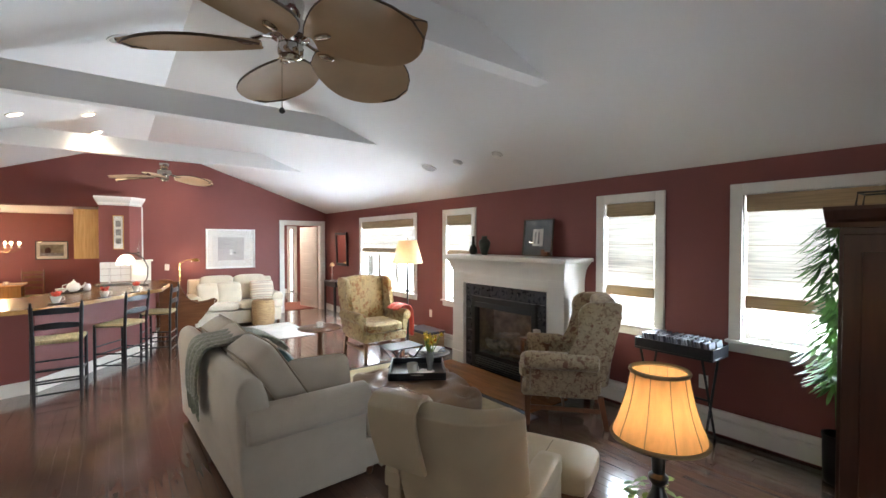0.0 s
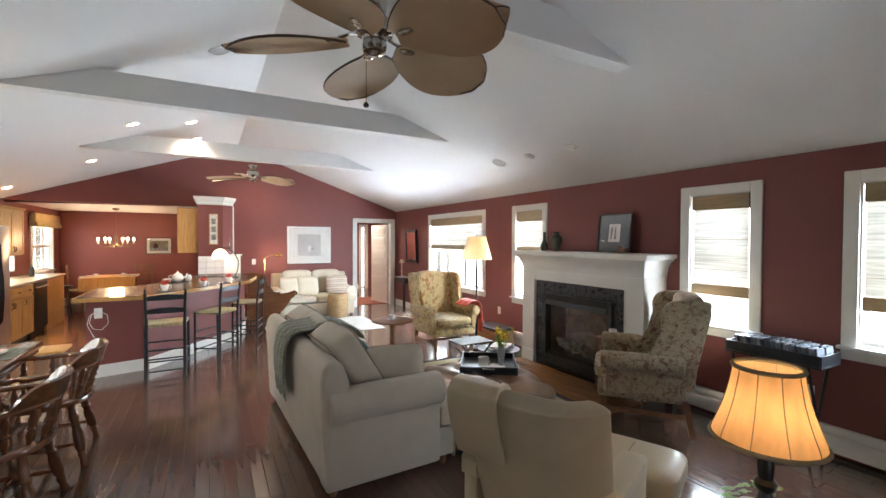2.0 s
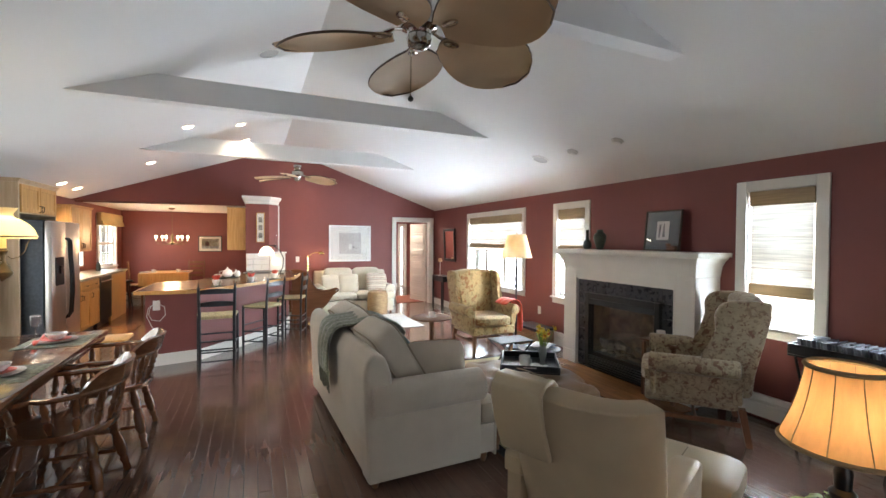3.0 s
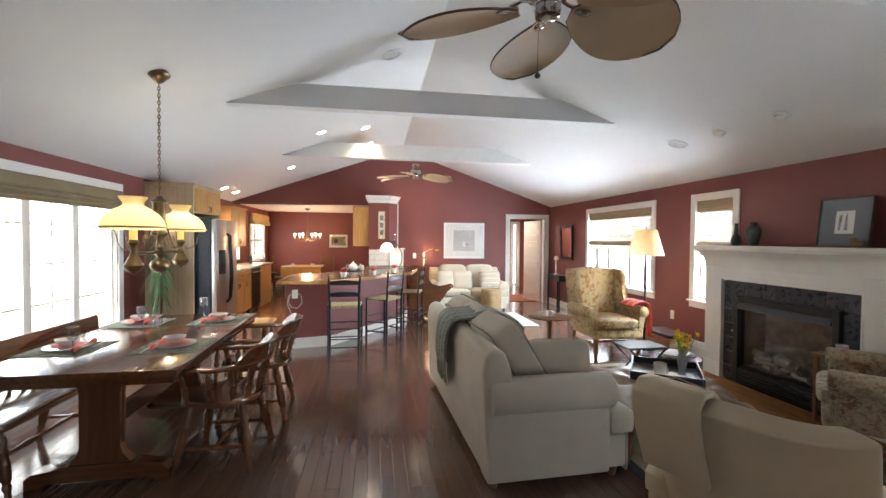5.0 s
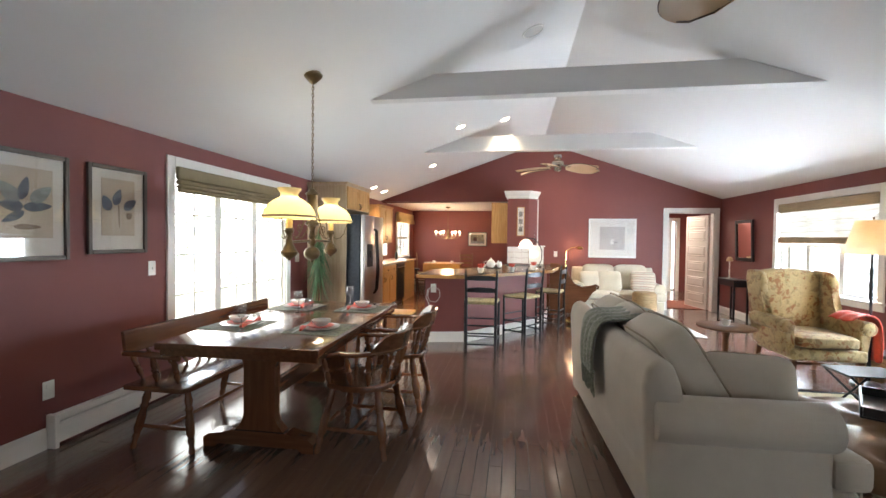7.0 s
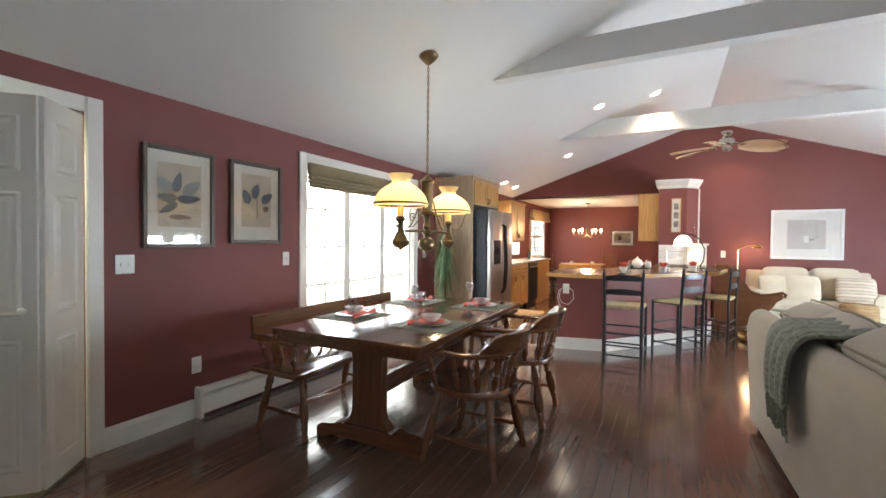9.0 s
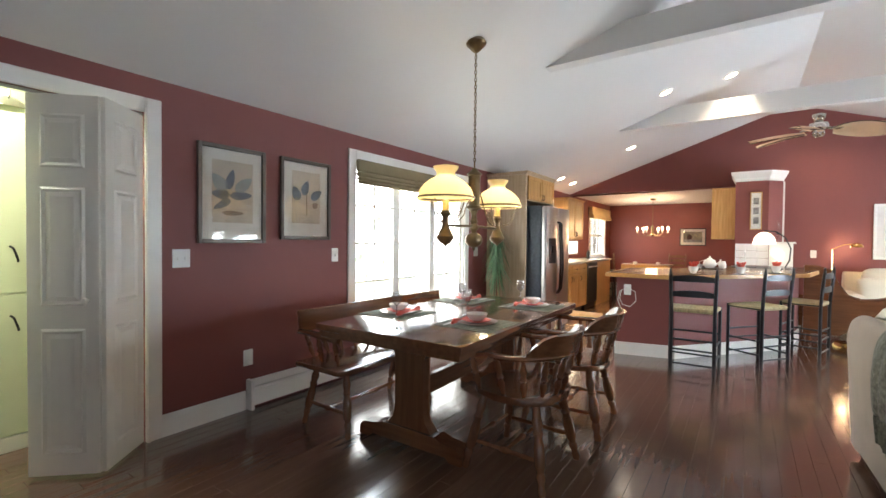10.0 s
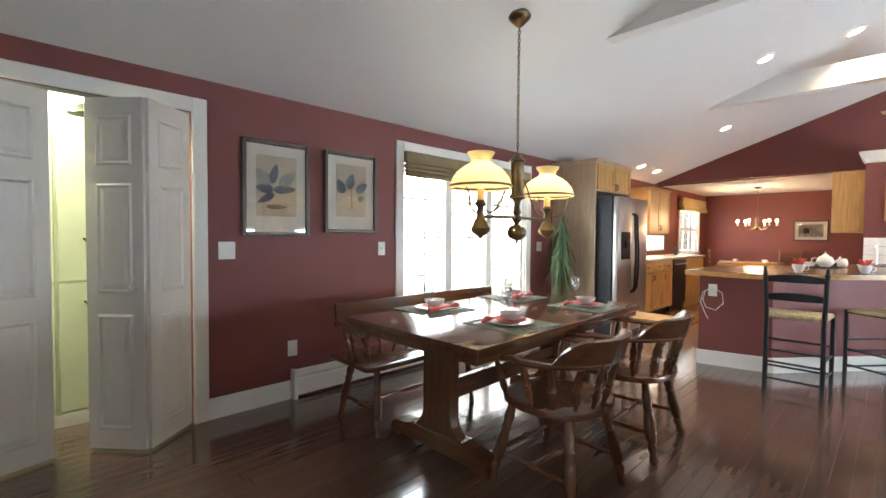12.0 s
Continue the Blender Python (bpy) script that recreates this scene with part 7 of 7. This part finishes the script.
part("body", cushion(None, .06, .10, .055, pose(0, 0, .035), n=8), LEGW, brd)
part("head", cushion(None, .035, .04, .035, pose(0, .045, .07), n=6), LEGW, brd)

# disc rack by the window
ck = thing("disc_tray_stand", "black folding tray stand full of disc cases", "side table", pose(4.10, 1.92, 0) @ Matrix.Diagonal((1, .92, 1.17, 1)))
part("tray_bottom", B(-.17, .14, -.34, .34, .60, .612, bevel=.002), BLACKP, ck)
for d in ((-.17, .14, -.34, -.328), (-.17, .14, .328, .34), (-.17, -.158, -.327, .327), (.128, .14, -.327, .327)):
    part("tray_rim", B(*d, .6125, .68, bevel=.003), BLACKP, ck)
for y in (-.27, .27):
    part("leg", tube(None, [(-.15, y, 0), (.12, y, .60)], .011, 6), BLACKP, ck)
    part("leg", tube(None, [(.12, y + .02, 0), (-.15, y + .02, .60)], .011, 6), BLACKP, ck)
part("brace", tube(None, [(-.02, -.27, .30), (-.02, .27, .30)], .008, 6), BLACKP, ck)
cr2 = random.Random(9)
dm = [mat("disc_case_grey", (.17, .18, .20), .25, vary=.4, scale=20), mat("disc_case_pale", (.34, .36, .40), .2, vary=.3, scale=20), mat("disc_case_dark", (.08, .08, .10), .25, vary=.4, scale=20)]
for r, x in enumerate((-.075, .055)):
    y = -.30
    while y < .28:
        w = .011 + .012 * (cr2.random() > .8)
        t = tagged(part("disc_case", B(-.06, .06, -w / 2, w / 2, 0, .115 + .01 * cr2.random(), bevel=.001), dm[cr2.randrange(3)], None, smooth=False), "upright plastic disc case in the tray", "disc case", "disc cases in the tray")
        t.matrix_basis = pose(4.10 + x, 1.92 + y * .92, .7168, 0, 0, 0) @ pose(0, 0, 0, -4 - 5 * cr2.random(), 0, 0)
        y += .026

# ---- peninsula, settle, kitchen clutter ----
se = thing("scroll_settle", "dark wooden settle end with a sweeping scrolled arm", "bench", pose(0, 8.60, 0))
prof = [(.86, .0), (.86, .97), (.90, .985), (1.12, .93), (1.16, .84), (1.20, .72), (1.28, .62), (1.40, .565), (1.52, .57), (1.60, .61), (1.66, .62), (1.69, .58), (1.66, .54), (1.60, .50), (1.54, .40), (1.46, .30), (1.36, .22), (1.36, .12), (1.30, .0), (1.22, .12), (1.0, .12), (.94, 0)]
bm = bmesh.new()
bott = [(.86, .12), (1.0, .12), (1.22, .12), (1.36, .22), (1.46, .30), (1.54, .40), (1.60, .50), (1.66, .54)]
tops = [(.86, .97), (.98, .965), (1.13, .92), (1.19, .75), (1.28, .62), (1.40, .565), (1.55, .58), (1.66, .62)]
for (a, b), (c, d) in zip(zip(bott, tops), zip(bott[1:], tops[1:])):
    prism(bm, [a, c, d, b], 0, .06, "y")
bmesh.ops.remove_doubles(bm, verts=bm.verts, dist=1e-4)
part("end_panel", bm, PINE, se, "shaped end panel", False)
part("arm_moulding", tube(None, [(.86, .03, .985), (.98, .03, .985), (1.12, .03, .94), (1.19, .03, .77), (1.28, .03, .635), (1.40, .03, .58), (1.55, .03, .595), (1.66, .03, .63), (1.70, .03, .60), (1.68, .03, .56)], .020, 8), PINE, se, "rolled arm moulding")
part("seat", B(.90, 1.50, .061, .62, .34, .42, bevel=.02), PINE, se)
part("far_panel", B(.86, 1.50, .621, .66, .12, .56, bevel=.01), PINE, se)
for x in (.92, 1.42):
    for y in (.03, .63):
        part("foot", lathe(None, [(.03, 0), (.035, .04), (.025, .12)], 12, (x, y, 0)), PINE, se)
bp = thing("brass_pot", "round polished brass pot on the floor", "pot", pose(1.22, 8.15, 0))
part("body", lathe(None, [(.08, 0), (.12, .03), (.13, .08), (.11, .12), (.09, .125), (0, .11)], 24), BRIGHTB, bp)

ft = thing("faucet", "black cross-handled kitchen faucet at the sink", "faucet", pose(.22, 9.15, .938))
part("spout", tube(None, [(0, 0, 0), (0, 0, .20), (.0, -.03, .235), (0, -.09, .235), (0, -.11, .20)], .010, 8), STEEL, ft)
part("handle", tube(None, [(-.06, 0, .14), (.06, 0, .14)], .006, 6), STEEL, ft)
sk = thing("sink", "dark rimmed sink set into the worktop", "sink", pose(.30, 8.85, .938))
part("rim", B(-.25, .22, -.16, .16, .0005, .008, bevel=.003), BLACK, sk)
part("basin", B(-.22, .19, -.13, .13, .0085, .010), IRON, sk)
ty = thing("tea_tray", "dark oval tray of white tea things", "tray", pose(-.18, 8.0, .938))
part("tray", lathe(None, [(0, .002), (.15, .002), (.17, .014), (.175, .014), (.155, 0)], 30), BLACK, ty)
tp = thing("teapot", "round cream teapot on the tray", "teapot", pose(-.16, 8.0, .943))
part("body", lathe(None, [(.04, 0), (.07, .03), (.078, .07), (.06, .11), (.03, .125)], 24), CHINA, tp)
part("lid", lathe(None, [(.034, .1255), (.02, .14), (.008, .145), (.012, .16), (0, .168)], 18), CHINA, tp)
part("spout", tube(None, [(.065, 0, .05), (.11, 0, .08), (.125, 0, .12)], [.016, .011, .008], 8), CHINA, tp)
part("handle", tube(None, [(-.07, 0, .10), (-.115, 0, .09), (-.115, 0, .04), (-.07, 0, .03)], .006, 6), CHINA, tp)
sgb = thing("sugar_bowl", "small white lidded jar", "jar", pose(-.02, 8.05, .943))
part("body", lathe(None, [(.03, 0), (.045, .02), (.045, .06), (.035, .085), (.035, .095), (0, .10)], 20), CHINA, sgb)
bw = thing("bowl", "white low bowl on the tray", "bowl", pose(-.29, 7.98, .943))
part("body", lathe(None, [(.03, 0), (.05, .02), (.065, .05), (.06, .05), (.04, .02), (0, .01)], 22), CHINA, bw)
framed("column_picture", "tall narrow framed strip of small prints on the column", pose(.345, 9.478, 1.78), .15, .58, .014, OAK, PAPER, (PAPER, [("small_print", [(-.035, -.20), (.035, -.20), (.035, -.10), (-.035, -.10)], STRIPE), ("small_print", [(-.035, -.05), (.035, -.05), (.035, .05), (-.035, .05)], STRIPE), ("small_print", [(-.035, .10), (.035, .10), (.035, .20), (-.035, .20)], STRIPE)]), (.10, .50, 0))
PALEF = mat("white_frame_paint", (.78, .78, .76), .4, vary=.04)
GREYP = mat("pale_grey_print", (.50, .47, .46), .7, vary=.08)
framed("art_print", "large white framed pale grey print above the loveseat", pose(2.245, YF, 1.47), .95, .82, .035, PALEF, PAPER, (GREYP, [("light_square", [(-.03, -.13), (.03, -.13), (.03, -.02), (-.03, -.02)], PAPER), ("mark", [(.04, -.10), (.10, -.10), (.10, -.07), (.04, -.07)], STRIPE)]), (.50, .48, 0))
framed("nook_picture", "dark framed landscape print in the nook", pose(-.84, YA, 1.42), .56, .42, .02, BLACK, MATB, (mat("muted_landscape", (.22, .20, .15), .8, vary=.5, scale=9), [("barn", [(-.12, -.06), (-.02, -.06), (-.02, .03), (-.07, .07), (-.12, .03)], CHERRY), ("field", [(-.2, -.13), (.2, -.13), (.2, -.07), (-.2, -.05)], STRIPE)]), (.40, .26, 0))

# kitchen worktop things
for x, y, h, r in ((-2.45, 8.35, .14, .05), (-2.55, 8.6, .22, .04), (-2.5, 10.5, .18, .035)):
    t = thing("jar", "small jar on the kitchen worktop", "jar", pose(x, y, .92))
    part("body", lathe(None, [(r, 0), (r, h * .7), (r * .6, h * .85), (r * .6, h), (0, h)], 16), GRN if h > .15 else CHINA, t)
# Glowing panel added on the solid wall for an unidentified bright patch.
kw = tagged(thing("window_7", "framed glowing panel added for a bright patch between worktop and cabinet", "window", pose(XL, 9.75, 1.0)), kind="structure")
part("window_frame", B(.001, .02, -.75, .95, .0, .30, bevel=.003), TRIM, kw)
part("pane", B(.021, .024, -.70, .90, .03, .28), glowing("bright_patch_glow", (1, .98, .92), 1.2), kw, smooth=False)

# ---- eating nook ----
nt2 = thing("nook_table", "honey brown drop-leaf table laid for tea", "dining table", pose(-1.70, 12.55, 0))
part("tabletop", B(-.50, .50, -.42, .42, .72, .75, bevel=.005), OAK, nt2)
part("drop_leaf", B(-.50, .50, -.445, -.421, .45, .745, bevel=.004), OAK, nt2, "hanging leaf")
for x in (-.44, .44):
    for y in (-.36, .36):
        part("leg", turned(None, (x, y, 0), (x, y, .72), LEG), LEGW, nt2)
for x, y in ((-1.95, 12.4), (-1.45, 12.4)):
    cup("cup_and_saucer", "white cup and saucer on the nook table", pose(x, y, .75), group="cups in the nook")
    t = thing("plate", "white plate on the nook table", "plate", pose(x - .18 if x < -1.7 else x + .18, 12.42, .75))
    part("plate", lathe(None, [(.07, 0), (.12, .012), (.122, .015), (.07, .005), (0, .005)], 24), CHINA, t)
nk = ladder_stool("ladder_chair", "dark ladder-back dining chair in the nook", pose(-2.32, 12.75, 0, 0, 0, -80), "nook chairs", .44, 1.0, (.60, .72, .84, .94))
for o in nk.children:
    for i, m_ in enumerate(o.data.materials):
        if m_ == BLACKP:
            o.data.materials[i] = LEGW
copy_thing(nk, pose(-1.15, 13.05, 0, 0, 0, 178))
ns = thing("bar_stool", "dark round-topped stool by the kitchen window", "stool", pose(-2.35, 11.65, 0))
part("seat", lathe(None, [(0, .60), (.15, .60), (.16, .615), (.15, .64), (0, .645)], 24), BLACKP, ns)
for k in range(4):
    a = k * 1.571 + .78
    part("leg", tube(None, [(.09 * math.cos(a), .09 * math.sin(a), .60), (.17 * math.cos(a), .17 * math.sin(a), 0)], .013, 6), BLACKP, ns)
    b = a + 1.571
    part("rung", tube(None, [(.145 * math.cos(a), .145 * math.sin(a), .20), (.145 * math.cos(b), .145 * math.sin(b), .20)], .008, 6), BLACKP, ns)
nc = thing("candle_chandelier", "brass candle chandelier with six small lit bulbs", "chandelier", pose(-1.48, 11.80, 0))
part("canopy", lathe(None, [(0, 2.20), (.06, 2.22), (.065, 2.249)], 20), BRASS, nc)
part("rod", tube(None, [(0, 0, 2.21), (0, 0, 1.66)], .005, 6), BRASS, nc)
part("hub", lathe(None, [(0, 1.40), (.02, 1.42), (.045, 1.46), (.02, 1.50), (.025, 1.56), (.035, 1.6), (.012, 1.66)], 16), BRASS, nc)
for k in range(6):
    a = k * 1.047 + .3
    c, s = math.cos(a), math.sin(a)
    arm = tagged(new("candle_arm"), "curved arm with a lit candle bulb")
    arm.parent = nc
    part("arm", tube(None, [(c * r, s * r, z) for r, z in ((.03, 1.47), (.12, 1.42), (.22, 1.42), (.30, 1.47), (.31, 1.50))], .006, 6), BRASS, arm)
    part("cup", lathe(None, [(.02, 1.50), (.028, 1.51), (.012, 1.515), (.012, 1.56)], 10, (c * .31, s * .31, 0)), CHINA, arm)
    part("flame_bulb", lathe(None, [(0, 1.56), (.018, 1.570), (.024, 1.588), (.014, 1.612), (0, 1.625)], 10, (c * .31, s * .31, 0)), BULB, arm)
hn = thing("nook_heater", "white baseboard heater in the nook", "baseboard heater", pose(-2.0, YA - .017, 0))
part("front_panel", B(-.75, .75, -.05, 0, .03, .19, bevel=.004), TRIM, hn)
# Black strip laid on the closed front for the shade in the slot.
part("slot", B(-.73, .73, -.052, -.0505, .14, .16), BLACK, hn, smooth=False)

# ---- console and mirror at the far right ----
cs = thing("console_table", "narrow black console table against the red wall", "console table", pose(4.20, 9.35, 0))
part("tabletop", B(-.14, .12, -.32, .32, .72, .745, bevel=.004), BLACKP, cs)
part("apron", B(-.12, .10, -.29, .29, .62, .7195, bevel=.003), BLACKP, cs)
for x in (-.12, .10):
    for y in (-.29, .29):
        part("leg", B(x - .014, x + .014, y - .014, y + .014, 0, .72, bevel=.002), BLACKP, cs)
cl2 = thing("candle_lamp", "slim glass candlestick lamp with a small shade", "table lamp", pose(4.16, 9.42, .745))
part("base", lathe(None, [(.05, 0), (.05, .012), (.012, .02), (.010, .10), (.018, .14), (.010, .18), (.012, .34)], 16), STEEL, cl2)
part("shade", shell(None, [(.055, .32), (.05, .36), (.03, .40)], 18), PARCH, cl2)
mi = thing("wall_mirror", "dark framed mirror leaning forward on the red wall", "mirror", pose(XR - .001, 9.24, 1.45, 0, -2, 0))
for d in ((-.30, -.24, -.37, .37), (.24, .30, -.37, .37), (-.24, .24, -.37, -.31), (-.24, .24, .31, .37)):
    part("frame", B(-.045, -.012, *d, bevel=.006), BLACKP, mi)
part("mirror_glass", B(-.030, -.013, -.24, .24, -.31, .31), MIRROR, mi, smooth=False)

# ---- floor boards: the nearest are parts of the floor, the rest one sheet ----
def board_bm(x0, x1, y0, y1, bm=None, top=0.0):
    bm = bm if bm is not None else bmesh.new()
    g, c = 0.0006, 0.0022
    a = [bm.verts.new(p) for p in ((x0 + g, y0 + g, -.004), (x1 - g, y0 + g, -.004), (x1 - g, y1 - g, -.004), (x0 + g, y1 - g, -.004))]
    m = [bm.verts.new(p) for p in ((x0 + g, y0 + g, top - .0012), (x1 - g, y0 + g, top - .0012), (x1 - g, y1 - g, top - .0012), (x0 + g, y1 - g, top - .0012))]
    t = [bm.verts.new(p) for p in ((x0 + c, y0 + c, top), (x1 - c, y0 + c, top), (x1 - c, y1 - c, top), (x0 + c, y1 - c, top))]
    for u, v in ((a, m), (m, t)):
        for i in range(4):
            bm.faces.new((u[i], u[(i + 1) % 4], v[(i + 1) % 4], v[i]))
    bm.faces.new(t)
    return bm


rng = random.Random(7)
floor = bpy.data.objects["floor"]
rest, count, BW, shared = bmesh.new(), 0, 0.0826, {}
x = -3.72
k = 0
while x < 5.35:
    lo, hi = (YN, 13.9) if x > XL - .1 else (0.9, 2.55)
    if XR - BW / 2 < x:
        lo, hi = YF, 13.9
    y = lo - rng.random() * 1.0
    while y < hi:
        ln = rng.choice((0.6, 0.9, 1.2, 1.5, 1.8))
        a, b = max(y, lo), min(y + ln, hi)
        if b - a > 0.05:
            near = -2.8 < x < 4.2 and 0.7 < (a + b) / 2 < 5.4
            hearth = 3.42 < x < 3.95 and 2.95 < (a + b) / 2 < 4.9
            if near and count < 300 and not hearth:
                key = round(b - a, 3)
                if key not in shared:
                    shared[key] = mesh_of("floor_board", board_bm(0, BW, 0, b - a), BOARD)
                ob = new("floor_board", shared[key])
                ob.location = (x, a, 0)
                ob.parent = floor
                count += 1
            else:
                board_bm(x, x + BW, a, b, rest)
        y += ln
    x += BW
    k += 1
ob = part("floor_boards_far", rest, BOARD, floor, "dark cherry boards, further off", smooth=False, kind="stuff")
bm = bmesh.new()
yy = 2.98
i = 0
while yy < 4.86:
    xs = [3.42, 3.42 + .18 + .3 * (i % 3) / 3, 3.99]
    yy += BW
    i += 1
n = 7
for i in range(n):
    a = 3.42 + (4.0 - 3.42) * i / n
    y = 2.98 - (i * .37 % .6)
    while y < 4.88:
        c0, c1 = max(y, 2.98), min(y + .8, 4.88)
        if c1 - c0 > .03:
            ob = part("hearth_board", board_bm(a, a + .58 / n, c0, c1, top=.007), HEARTHW, floor, smooth=False)
        y += .8
